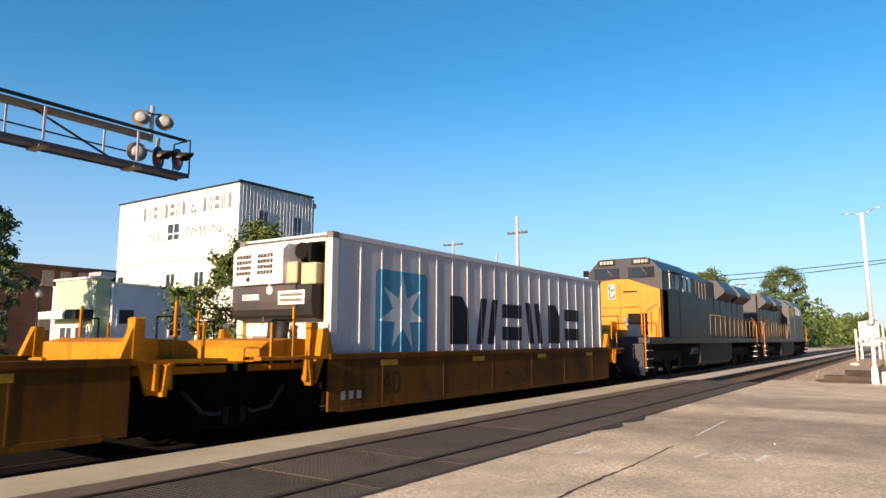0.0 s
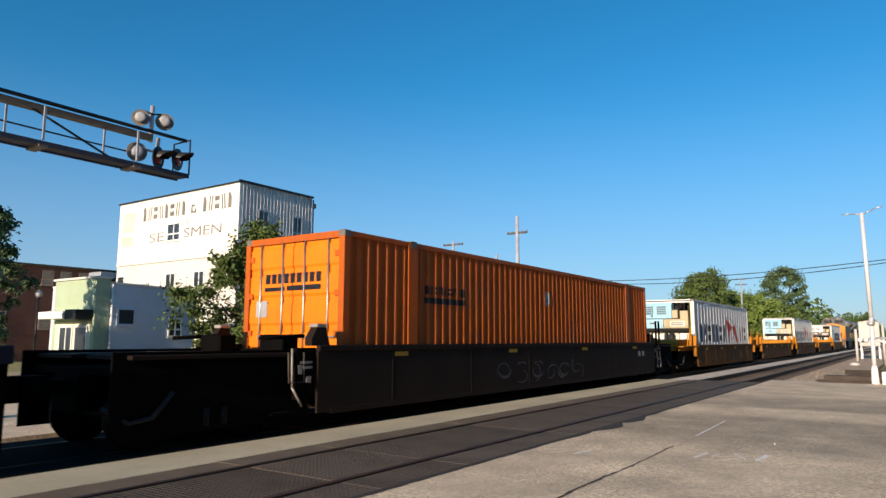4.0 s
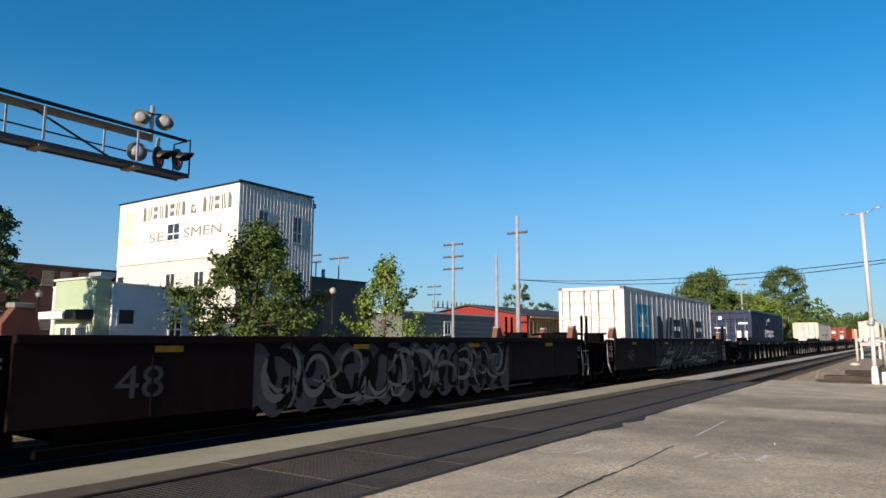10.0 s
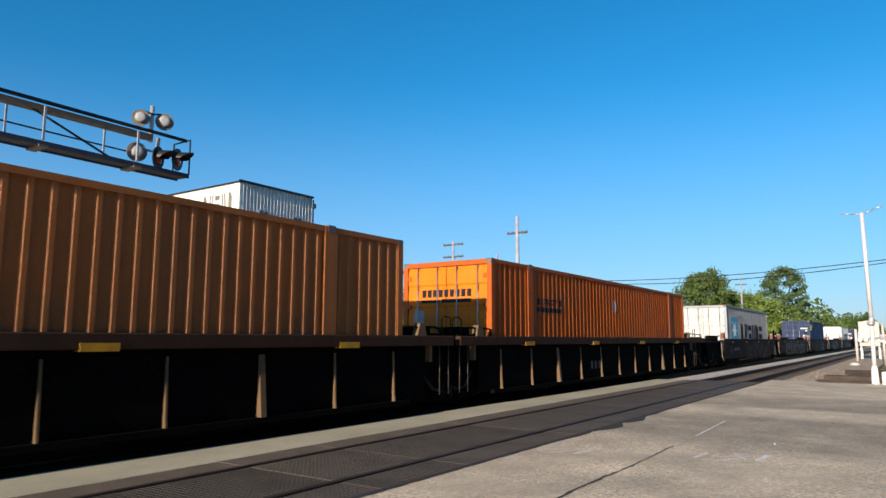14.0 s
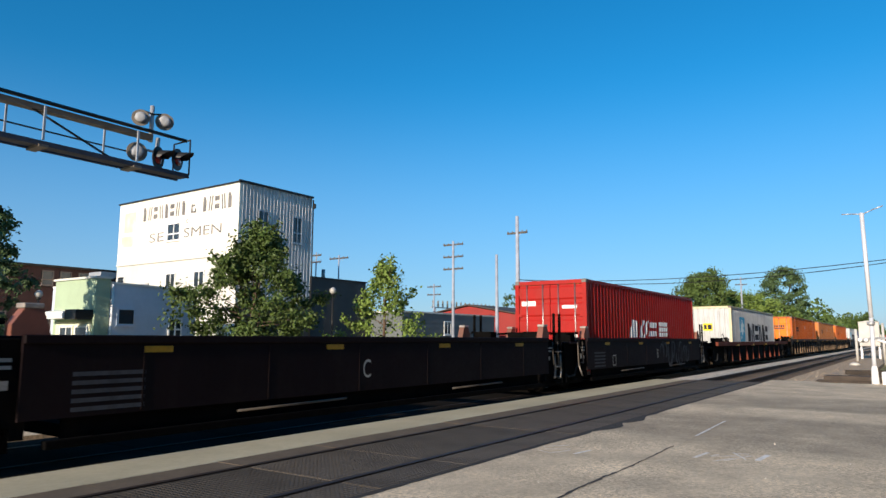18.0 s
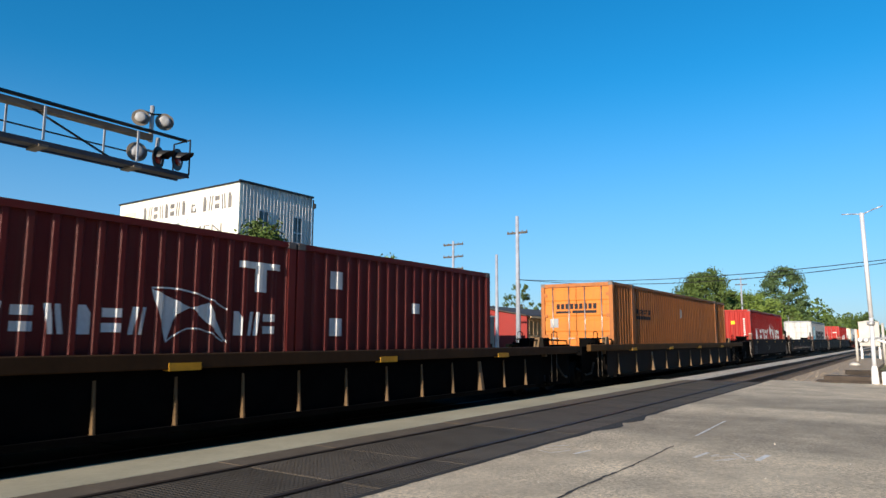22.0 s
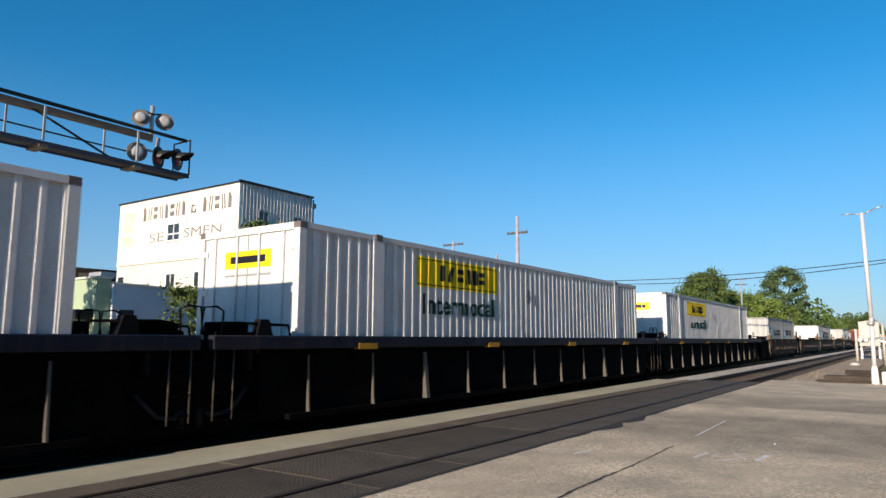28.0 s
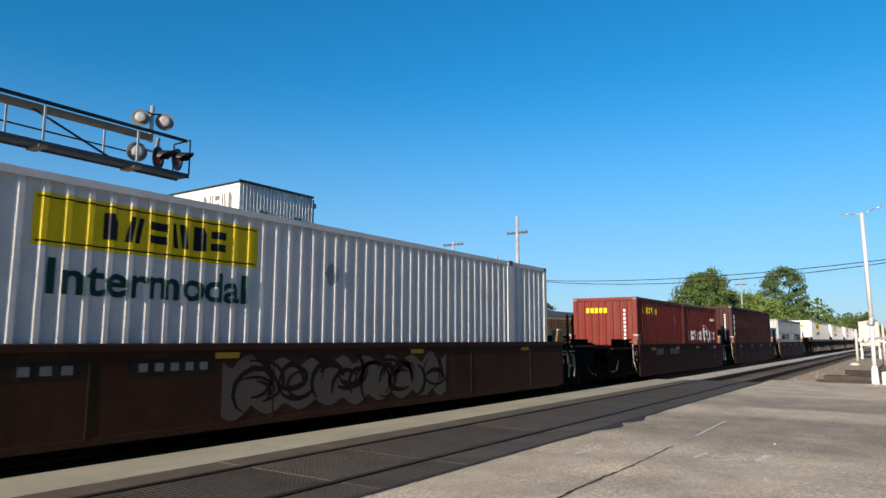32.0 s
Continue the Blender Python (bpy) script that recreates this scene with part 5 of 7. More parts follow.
# ---- trees ----
def foliage(name, r, g, b):
    m = surface(name, srgb(r, g, b), 0.6, 0, 0.25, 0.5, island=0.35, spec=0.3)
    bsdf = m.node_tree.nodes["Principled BSDF"]
    bsdf.inputs["Transmission Weight"].default_value = 0.0
    bsdf.inputs["Subsurface Weight"].default_value = 0.0
    return m


LEAF = foliage("dark green leaves", 62, 78, 30)
LEAF_LIGHT = foliage("light green leaves", 102, 122, 54)
LEAF_FAR = foliage("distant leaves", 76, 94, 44)
LEAF_BLUE = foliage("grey green leaves", 72, 92, 56)


def tree(x, y, h, width, label, mat, seed, leaf=0.16, clumps=70, per=110, base=0.22, lean=0.0, open_=0.0, z0=-0.4, shape=None, shoots=0):
    """A tapered trunk, forking limbs and a crown of leaf clumps with gaps."""
    rnd = random.Random(seed)
    t = thing("tree", label, "tree", "trees")
    crown0 = z0 + (h - z0) * base
    trunk = Shape()
    top = Vector((x + lean, y, z0 + (h - z0) * 0.7))
    r0 = 0.022 * h
    bend = [Vector((x, y, z0)), Vector((x + lean * 0.3 + rnd.uniform(-0.1, 0.1), y + rnd.uniform(-0.1, 0.1), z0 + (h - z0) * 0.3)), top]
    trunk.tube(bend[0], bend[1], r0, 10, r0 * 0.75).tube(bend[1], bend[2], r0 * 0.75, 8, r0 * 0.3)
    part("trunk", trunk, BARK, t)
    crown = Shape()
    limbs = Shape()
    centres = []
    for i in range(clumps):
        k = (i + 0.5) / clumps
        z = crown0 + (h - crown0) * k ** 0.9
        f = (z - crown0) / (h - crown0)
        rad = width / 2 * (shape(f) if shape else math.sin(math.pi * min(0.98, 0.12 + 0.8 * f)) ** 0.7)
        a = i * 2.39996 + rnd.uniform(-0.5, 0.5)
        rr = rad * rnd.uniform(0.2, 1.0) ** 0.55 * rnd.uniform(0.7, 1.22)
        c = Vector((x + lean * f + rr * math.cos(a), y + rr * math.sin(a), z + rnd.uniform(-0.05, 0.05) * h))
        centres.append(c)
        if i % 4 == 0:
            s = bend[1].lerp(top, max(0.0, f - 0.25))
            limbs.tube(s, s.lerp(c, 0.9), r0 * 0.28, 5, r0 * 0.06, caps=False)
    size = width * 0.1
    for i in range(shoots):
        c = centres[rnd.randrange(len(centres))]
        out = Vector((c.x - x, c.y - y, 0.6 + rnd.random())).normalized()
        tip = c + out * rnd.uniform(0.5, 1.15)
        limbs.tube(c, tip, 0.02, 4, 0.008, caps=False)
        for j in range(26):
            p = c.lerp(tip, 0.35 + 0.7 * rnd.random()) + Vector((rnd.gauss(0, 0.11), rnd.gauss(0, 0.11), rnd.gauss(0, 0.11)))
            n = Vector((rnd.uniform(-1, 1), rnd.uniform(-1, 1), rnd.uniform(-0.2, 1))).normalized()
            u = n.orthogonal().normalized() * leaf * 0.55
            w = n.cross(u) * 0.6
            crown.face([p - u, p + w, p + u, p - w])
    for c in centres:
        s = size * rnd.uniform(0.45, 1.3)
        for j in range(int(per * rnd.uniform(0.5, 1.2) * (1 - open_))):
            v = Vector((rnd.gauss(0, 1), rnd.gauss(0, 1), rnd.gauss(0, 0.75)))
            v = v.normalized() * s * rnd.random() ** 0.55 * (1.0 + 0.5 * (rnd.random() < 0.12))
            p = c + v
            n = (v.normalized() + Vector((rnd.uniform(-1, 1), rnd.uniform(-1, 1), rnd.uniform(-0.3, 1)))).normalized()
            u = n.orthogonal().normalized()
            u = Matrix.Rotation(rnd.uniform(0, 6.28), 3, n) @ u
            w = n.cross(u)
            l = leaf * rnd.uniform(0.6, 1.3)
            crown.face([p - u * l * 0.5, p + w * l * 0.32 + n * l * 0.08, p + u * l * 0.5, p - w * l * 0.32 + n * l * 0.08])
    stuff(part("limb_frame", limbs, BARK, t))
    part("crown", crown, mat, t)
    return t


tree(23.6, 28.9, 7.0, 7.4, "bushy dark green street tree with a ragged crown", LEAF, 11, 0.21, 125, 190, 0.02, lean=0.7, shape=lambda f: 1.0 if f < 0.52 else max(0.12, 1.0 - 1.95 * (f - 0.52)), shoots=70)
tree(29.7, 24.5, 5.7, 6.4, "young light green street tree with open branches", LEAF_LIGHT, 12, 0.2, 46, 120, 0.05, shape=lambda f: 1.0 if f < 0.4 else max(0.14, 1.35 - 1.5 * f), shoots=40)
tree(12.6, 33.9, 7.6, 4.2, "grey green tree beside the street", LEAF_BLUE, 13, 0.2, 110, 150, 0.04)
tree(114.7, 27.4, 11.9, 11.0, "round mature tree beside the line", LEAF_FAR, 14, 0.34, 170, 200, 0.1)
tree(155.3, 21.5, 15.6, 11.5, "tall mature tree beside the line", LEAF_BLUE, 15, 0.4, 120, 170, 0.15, open_=0.1)
tree(129.1, 24.2, 9.2, 13.0, "broad yellow green tree beside the line", LEAF_LIGHT, 16, 0.36, 130, 160, 0.05)
tree(138.0, 20.5, 8.0, 9.0, "low bushy tree beside the line", LEAF_FAR, 17, 0.5, 90, 110, 0.02)
tree(104.0, 28.5, 6.5, 8.0, "low bushy tree beside the yard", LEAF_FAR, 18, 0.45, 75, 110, 0.02)
tree(106.5, 56.9, 11.0, 5.5, "distant tree behind the lumber store", LEAF, 19, 0.4, 40, 70, 0.2)
tree(118.0, 58.0, 8.2, 6.5, "distant tree behind the lumber store", LEAF_BLUE, 20, 0.4, 40, 60, 0.2)
tree(123.1, 50.5, 8.4, 4.0, "distant pointed tree behind the roof", LEAF, 21, 0.4, 30, 60, 0.2, shape=lambda f: 1 - 0.8 * f)
tree(127.8, 43.7, 9.0, 4.4, "distant pointed tree behind the roof", LEAF, 22, 0.4, 30, 60, 0.2, shape=lambda f: 1 - 0.8 * f)


def far_woods():
    rnd = random.Random(8)
    sh = Shape()
    for i in range(300):
        x = 190 + rnd.random() * 420
        y = 16 + (x - 190) * 0.055 + rnd.uniform(0, 30)
        if rnd.random() < 0.25:
            y = -rnd.uniform(12, 60)
        if i >= 150:
            x = 320 + rnd.random() * 330
            y = 14 + (x - 320) * 0.012 + rnd.uniform(0, 9)
        h = rnd.uniform(8, 13.5)
        for j in range(150):
            a, k = rnd.uniform(0, 6.28), rnd.random()
            rr = 5.0 * math.sin(math.pi * min(0.95, 0.15 + 0.8 * k)) * rnd.random() ** 0.5
            p = Vector((x + rr * math.cos(a), y + rr * math.sin(a), -0.4 + h * k))
            n = Vector((rnd.uniform(-1, 1), rnd.uniform(-1, 1), rnd.uniform(0, 1))).normalized()
            u = n.orthogonal().normalized() * rnd.uniform(0.35, 0.75)
            w = n.cross(u) * 0.7
            sh.face([p - u, p + w, p + u, p - w])
    solo("far_woods", sh, LEAF_FAR, "distant green woods along the line", "woods", kind="stuff")


far_woods()


def substation():
    s = thing("substation", "distant steel frame of an electrical substation", "substation")
    for i in range(5):
        part("post", Shape().tube((82 + 4.4 * i, 58, -0.4), (82 + 4.4 * i, 58, 6.0 + (i % 2) * 1.2), 0.12, 6), GALV, s)
    for z in (5.0, 6.0):
        part("beam", B(81, 101, 57.9, 58.1, z, z + 0.15), GALV, s)
    me = Shape().lathe((0, 0, 0), (0, 0, 1), [(0, 0.09), (0.25, 0.16), (0.5, 0.09), (0.75, 0.15), (1.0, 0.06)], 7).mesh("insulator", DULL_ALU)
    for i in range(16):
        o = new("insulator", me)
        o.parent, o.location = s, (81.5 + 1.25 * i, 58, 6.15)


substation()


# ---- paints of the train ----
ORANGE_CAR = car_paint("car yellow", 94, 61, 17, 0.75, 0.6)
# Brighter copy of the car yellow: sun on the end parts put into paint.
SUNLIT_YELLOW = car_paint("car yellow in sun", 178, 116, 30, 0.5, 0.4)
RED_BROWN = car_paint("car red brown", 46, 13, 11, 0.6)
DEEP_BROWN = car_paint("car deep red brown", 23, 10, 11, 0.6)
MAROON = car_paint("car maroon", 20, 9, 12, 0.4)
TTX_BROWN = car_paint("car tan brown", 60, 42, 25, 0.45)
BLACK_CAR = car_paint("car black", 10, 10, 12, 0.3)
BLUE_RIM = car_paint("rim blue", 20, 27, 44, 0.3)
DARK_BROWN = car_paint("car dark brown", 34, 24, 19, 0.4)
RUST_CAR = car_paint("car rust", 104, 52, 38, 0.45)
GUIDE_PINK = paint("guide dull pink", 120, 78, 66, 0.4)
CAR_WHITE = paint("stencil white", 170, 168, 160, 0.35)
CAR_BLACK = paint("stencil black", 34, 27, 20, 0.3)
GRAF_GREY = car_paint("spray grey", 78, 80, 84, 0.4)
GRAF_GREEN = car_paint("spray green", 44, 58, 56, 0.4)
GRAF_WHITE = paint("spray white", 92, 84, 78, 0.3)
GRAF_LINE = paint("spray pale line", 116, 118, 118, 0.4)
GRAF_BLACK = car_paint("spray black", 9, 8, 8, 0.2)
GRAF_DIM = car_paint("spray dim", 24, 25, 27, 0.4)
GRAF_PINK = car_paint("spray red", 104, 36, 20, 0.5)
STAKE_PALE = paint("stake pale", 88, 86, 82, 0.4)
STAKE_TAN = paint("stake tan", 108, 88, 64, 0.4)

SILVER = paint("container pale grey", 194, 197, 200, 0.12, 0.42, 0.12)
GREY = paint("container grey", 150, 155, 160, 0.25, 0.45, 0.25)
CREAM = paint("container cream", 188, 190, 190, 0.3, 0.5, 0.4)
PURE = paint("container white", 210, 212, 212, 0.1, 0.4, 0.1)
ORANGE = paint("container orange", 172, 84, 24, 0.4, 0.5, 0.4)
# Orange and tan tail ends: brighter copies, sunlight put into the paint.
SUNLIT_ORANGE = paint("container sunlit orange", 222, 118, 20, 0.15, 0.5, 0.2)
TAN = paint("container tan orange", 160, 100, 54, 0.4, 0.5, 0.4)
SUNLIT_TAN = paint("container sunlit tan", 196, 118, 50, 0.2, 0.5, 0.25)
RED = paint("container red", 152, 27, 22, 0.2, 0.45, 0.25)
BROWN_RED = paint("container brown red", 128, 50, 40, 0.25, 0.5, 0.25)
NAVY = paint("container navy", 12, 34, 68, 0.12, 0.42, 0.15)
NAVY2 = paint("container blue", 12, 42, 80, 0.12, 0.42, 0.15)
LOGO_BLUE = paint("logo light blue", 62, 146, 182, 0.15)
LOGO_BLACK = paint("logo black", 22, 26, 36, 0.1)
LOGO_WHITE = paint("logo white", 222, 224, 224, 0.15)
STAR_PALE = paint("faded star", 190, 208, 216, 0.2)
BROWN_DARK = paint("container dark brown", 54, 21, 20, 0.3, 0.5, 0.3)
LOGO_RED = paint("logo red", 176, 46, 36, 0.15)
LOGO_NAVY = paint("logo navy", 38, 44, 66, 0.1)
LOGO_YELLOW = paint("logo yellow", 236, 208, 30, 0.1)
LOGO_GREEN = paint("logo green", 24, 66, 60, 0.1)
UNIT_WHITE = paint("unit white", 226, 228, 226, 0.15)


def star_logo(x0, x1, z0, z1, white=None):
    white = white or STAR_PALE
    cx, cz, r = (x0 + x1) / 2, (z0 + z1) / 2, min(x1 - x0, z1 - z0) * 0.47
    k = 0.08
    panel = [[(x0 + k, z0), (x1 - k, z0), (x1, z0 + k), (x1, z1 - k), (x1 - k, z1), (x0 + k, z1), (x0, z1 - k), (x0, z0 + k)]]
    return [("logo_panel", panel, LOGO_BLUE, "light blue square emblem panel"), ("logo_star", [[(x, z + 0.0) for x, z in p] for p in star(cx, cz, r)], white, "white seven-pointed star")]


def star_marks(sx0, sx1, wx0, wx1, z0, z1, wz0, wz1):
    out = star_logo(sx0, sx1, z0, z1)
    return out + [("maker_name", word_blocks(wx0, wx1, wz0, wz1, 6, 0.16, 0.3), LOGO_BLACK, "black block lettering of a maker's name")]


def sail_marks(colour, name_mat, ax0, ax1, sx0, sx1, bx0, bx1, z0, z1, top):
    m = [("maker_name", word_blocks(ax0, ax1, z0, z1, 7, 0.3, 0.3), name_mat, "row of block lettering"),
         ("maker_name", word_blocks(bx0, bx1, z0, z1, 3, 0.3, 0.3), name_mat, "row of block lettering")]
    w = sx1 - sx0
    sail = [[(sx0, top), (sx0 + 0.5 * w, z0 + 0.62 * (top - z0)), (sx0 + 0.3 * w, z0 + 0.45 * (top - z0)), (sx0 + 0.2 * w, z0 - 0.1)],
            [(sx0 + 0.5 * w, z0 + 0.62 * (top - z0)), (sx0 + 0.74 * w, z0 + 0.75 * (top - z0)), (sx0 + w, z0 - 0.12), (sx0 + 0.8 * w, z0 + 0.1)]]
    line = []
    for p, q, r in (((sx0, top), (sx0 + 0.55 * w, top + 0.06), (sx0 + 0.98 * w, z0 + 0.6 * (top - z0))), ((sx0 + 0.2 * w, z0 - 0.1), (sx0 + 0.5 * w, z0 + 0.45 * (top - z0)), (sx0 + 0.95 * w, z0 - 0.1))):
        arc = [tuple((1 - f) ** 2 * p[k] + 2 * f * (1 - f) * q[k] + f * f * r[k] for k in (0, 1)) for f in (0, 0.2, 0.4, 0.6, 0.8, 1.0)]
        line += [[c, d, (d[0], d[1] + 0.022), (c[0], c[1] + 0.022)] for c, d in zip(arc, arc[1:])]
    return m + [("logo_sail", sail, colour, "two pennant shapes"), ("logo_outline", line, name_mat, "thin curved outline round the pennants")]


def jb_marks(o=0.0):
    return [("logo_panel", [rect(3.2 + o, 6.4 + o, 2.05, 2.66)], LOGO_YELLOW, "yellow name panel"),
            ("panel_frame", [rect(3.24 + o, 6.36 + o, 2.6, 2.62), rect(3.24 + o, 6.36 + o, 2.09, 2.11)], LOGO_BLACK, ""),
            ("maker_name", word_blocks(3.95 + o, 5.85 + o, 2.2, 2.53, 6, 0.2, 0.3), LOGO_BLACK, "black block lettering"),
            ("word", lettering("Intermodal", 3.4 + o, 6.2 + o, 1.5, 1.92, 0.022), LOGO_GREEN, "dark green word"),
            ("hazard_diamond", [[(7.77, 2.08), (7.98, 1.87), (8.19, 2.08), (7.98, 2.29)]], GREY, "grey diamond placard")]


def stencil(half, x, z, w, h, text="", n=3, mat=CAR_WHITE):
    """Car markings: short readable words as letters, running numbers as plain bars."""
    if text:
        return ("stencil", lettering(text, x, x + w, z, z + h), mat, "stencilled marking")
    return ("stencil", word_blocks(x, x + w, z + 0.12 * h, z + 0.88 * h, n, 0.45), mat, "painted running number as bars")


def scrawl(x0, x1, z0, z1, mat, seed, n=9, thin=0.025, thick=0.075):
    """Spray-painted loops and bubbles along a car side, in curved strokes that swell in the middle."""
    rnd = random.Random(seed)
    polys, w, h = [], (x1 - x0) / n, z1 - z0
    for i in range(n):
        cx = x0 + (i + 0.5) * w
        for k in range(rnd.choice((2, 3))):
            rx, rz = min(w * rnd.uniform(0.3, 0.62), h * 0.6), h * rnd.uniform(0.2, 0.48)
            ox, oz = cx + rnd.uniform(-0.2, 0.2) * w, (z0 + z1) / 2 + rnd.uniform(-0.22, 0.22) * h
            a0, sweep, m = rnd.uniform(0, 6.28), rnd.uniform(1.6, 4.6), 9
            fat = h * rnd.uniform(thin, thick)
            pts = []
            for q in range(m + 1):
                a = a0 + sweep * q / m
                f = fat * (0.35 + 0.65 * math.sin(math.pi * q / m))
                lo = max(z0, min(z1, oz + math.sin(a) * (rz - f)))
                hi = max(z0, min(z1, oz + math.sin(a) * (rz + f)))
                pts.append(((ox + math.cos(a) * (rx - f), lo), (ox + math.cos(a) * (rx + f), hi)))
            polys += [[pts[q][0], pts[q][1], pts[q + 1][1], pts[q + 1][0]] for q in range(m)]
    return ("graffiti", polys, mat, "sprayed graffiti")


def halo(x0, x1, z0, z1, mat, seed, n=14):
    rnd = random.Random(seed)
    n, h, ph = n * 4, z1 - z0, rnd.uniform(0, 3)
    swell = [rnd.uniform(0.6, 1.0) for _ in range(n + 1)]

    def bump(i, k):
        return abs(math.sin(ph + i * 0.42 + k)) * swell[i // 7 * 7 if i // 7 * 7 <= n else n]
    top = [(x0 + (x1 - x0) * i / n, z1 - 0.26 * h * (1 - bump(i, 0))) for i in range(n + 1)]
    bot = [(x0 + (x1 - x0) * i / n, z0 + 0.22 * h * (1 - bump(i, 1.3))) for i in range(n + 1)]
    return ("graffiti_fill", [[bot[i], bot[i + 1], top[i + 1], top[i]] for i in range(n)], mat, "sprayed background colour")


def bubbles(x0, x1, z0, z1, mat, seed, n, solid=0.8):
    """Fat rounded sprayed shapes side by side, each with a hole and a tail."""
    rnd = random.Random(seed)
    polys, w, h = [], (x1 - x0) / n, z1 - z0
    for i in range(n):
        cx, cz = x0 + (i + 0.5) * w, (z0 + z1) / 2 + rnd.uniform(-0.04, 0.04) * h
        rx, rz, tilt = w * rnd.uniform(0.42, 0.52), h * rnd.uniform(0.4, 0.48), rnd.uniform(-0.25, 0.25) * w
        gap0, gap = rnd.uniform(0, 6.28), rnd.uniform(0.0, 1.1)
        m = 18
        fat = [solid * rnd.uniform(0.45, 0.75) for _ in range(4)]
        for q in range(m):
            a, b = gap0 + gap + (6.283 - gap) * q / m, gap0 + gap + (6.283 - gap) * (q + 1) / m

            def p(t, k):
                c, s = math.cos(t), math.sin(t)
                f = (abs(c) ** 3 + abs(s) ** 3) ** (-1 / 3) * k
                return (cx + rx * c * f + tilt * s * f, cz + rz * s * f)
            ka, kb = 1 - fat[int(a / 1.571) % 4] * abs(math.sin(a * 1.5 + i)) - 0.12, 1 - fat[int(a / 1.571) % 4] * abs(math.sin(b * 1.5 + i)) - 0.12
            polys.append([p(a, max(0.05, ka)), p(a, 1.0), p(b, 1.0), p(b, max(0.05, kb))])
        tail = rnd.uniform(-0.3, 0.3) * w
        polys.append([(cx + tail - 0.07 * w, z0), (cx + tail + 0.12 * w, z0), (cx + tail * 0.4 + 0.16 * w, cz), (cx + tail * 0.4, cz)])
    return ("graffiti", polys, mat, "fat sprayed shapes")


def shards(x0, x1, z0, z1, mat, seed, n):
    """Pointed slanting sprayed wedges."""
    rnd = random.Random(seed)
    polys = []
    for i in range(n):
        x, l, up = x0 + (x1 - x0) * (i + rnd.random()) / n, rnd.uniform(0.5, 1.5), rnd.uniform(0.3, 1.0)
        z = z0 + (z1 - z0) * rnd.uniform(0, 1 - up * 0.8)
        t, hi = rnd.uniform(0.06, 0.2), z + (z1 - z0) * up * 0.8
        polys.append([(x - l * 0.5, z), (x - l * 0.5 + t, z), (x + l * 0.5 + t * 0.4, hi), (x + l * 0.5, hi)])
        if rnd.random() < 0.6:
            polys.append([(x, z + 0.02), (x + l, z + 0.06), (x + l * 1.1, z + 0.06 + t * 0.6), (x + 0.05, z + 0.02 + t)])
    return ("graffiti", polys, mat, "pointed sprayed wedges")


# ---- the cars and their loads, from the engines to the tail ----
def yellow(place, first, marks, rx=0.0):
    return put_on(well_car("bright yellow steel container well car with scuffed low sides", 6.25, 7.98, 1.2, ORANGE_CAR, "yellow", front_truck=first, rear_truck=True, low=0.25, marks=marks, rx=rx, end_mat=SUNLIT_YELLOW), place)


num40 = [stencil(6, -4.9, 0.45, 0.55, 0.42, "40", mat=CAR_BLACK), stencil(6, -6.0, 0.42, 0.6, 0.18, n=3)]
yellow(20.0, True, num40 + [scrawl(-0.5, 3.5, 0.45, 0.8, CAR_BLACK, 4, 10)])
yellow(4.05, False, num40 + [scrawl(-2.9, -0.6, 0.4, 1.1, CAR_BLACK, 5, 7), ("maker_name", word_blocks(0.4, 2.4, 0.5, 1.0, 3, 0.3, 0.3), GRAF_PINK, "faded red block lettering"), scrawl(3.2, 4.5, 0.5, 0.8, CAR_BLACK, 14, 4)])
yellow(-11.9, False, num40 + [("maker_name", word_blocks(-1.4, 0.9, 0.42, 1.0, 3, 0.3, 0.3), GRAF_PINK, "faded red block lettering"), scrawl(1.5, 3.2, 0.45, 0.8, CAR_BLACK, 6, 5), scrawl(-2.9, -1.9, 0.4, 1.0, CAR_BLACK, 8, 4)])
yellow(-27.85, False, num40 + [scrawl(-3.6, -1.5, 0.45, 0.8, CAR_BLACK, 9, 5), ("maker_name", word_blocks(1.4, 3.2, 0.42, 0.95, 3, 0.3, 0.3), GRAF_PINK, "faded red block lettering")])
yellow(-43.8, False, [stencil(6, -3.7, 0.5, 0.8, 0.22, n=4, mat=CAR_BLACK), stencil(6, -2.4, 0.5, 1.0, 0.2, n=4, mat=CAR_BLACK), scrawl(-0.6, 2.6, 0.4, 1.0, CAR_BLACK, 11, 10)], 0.9)

c = put_on(container("pale grey cooled container with a light blue emblem and black lettering", 12.19, 2.896, SILVER, "ribs", "unit", marks=star_marks(1.18, 2.8, 3.4, 10.51, 0.77, 2.35, 0.94, 1.98)), 20.0, 0.4)
cooling_unit(c, 12.19, UNIT_WHITE)
for place in (-11.9, -43.8):
    c = put_on(container("white cooled container with dark lettering and a red pennant", 12.19, 2.896, PURE, "ribs", "unit", marks=sail_marks(LOGO_RED, LOGO_NAVY, 0.83, 6.3, 6.41, 9.3, 9.53, 11.45, 0.94, 1.8, 2.19)), place, 0.4)
    cooling_unit(c, 12.19, UNIT_BLUE)

put_on(well_car("brown single container well car with scuffed sides", 8.7, 10.6, 1.34, DARK_BROWN, "plate", front_truck=True, lone=True, low=0.25, end_mat=DARK_BROWN, marks=[stencil(8, 6.8, 0.85, 0.8, 0.22, n=2), scrawl(-3, 2, 0.4, 0.9, GRAF_GREY, 33, 6)], fx=0.9, rx=1.5), -65.0)
ORANGE_DIAMOND = [("hazard_diamond", [[(7.77, 2.08), (7.98, 1.85), (8.19, 2.08), (7.98, 2.31)]], GREY, "grey diamond placard")]


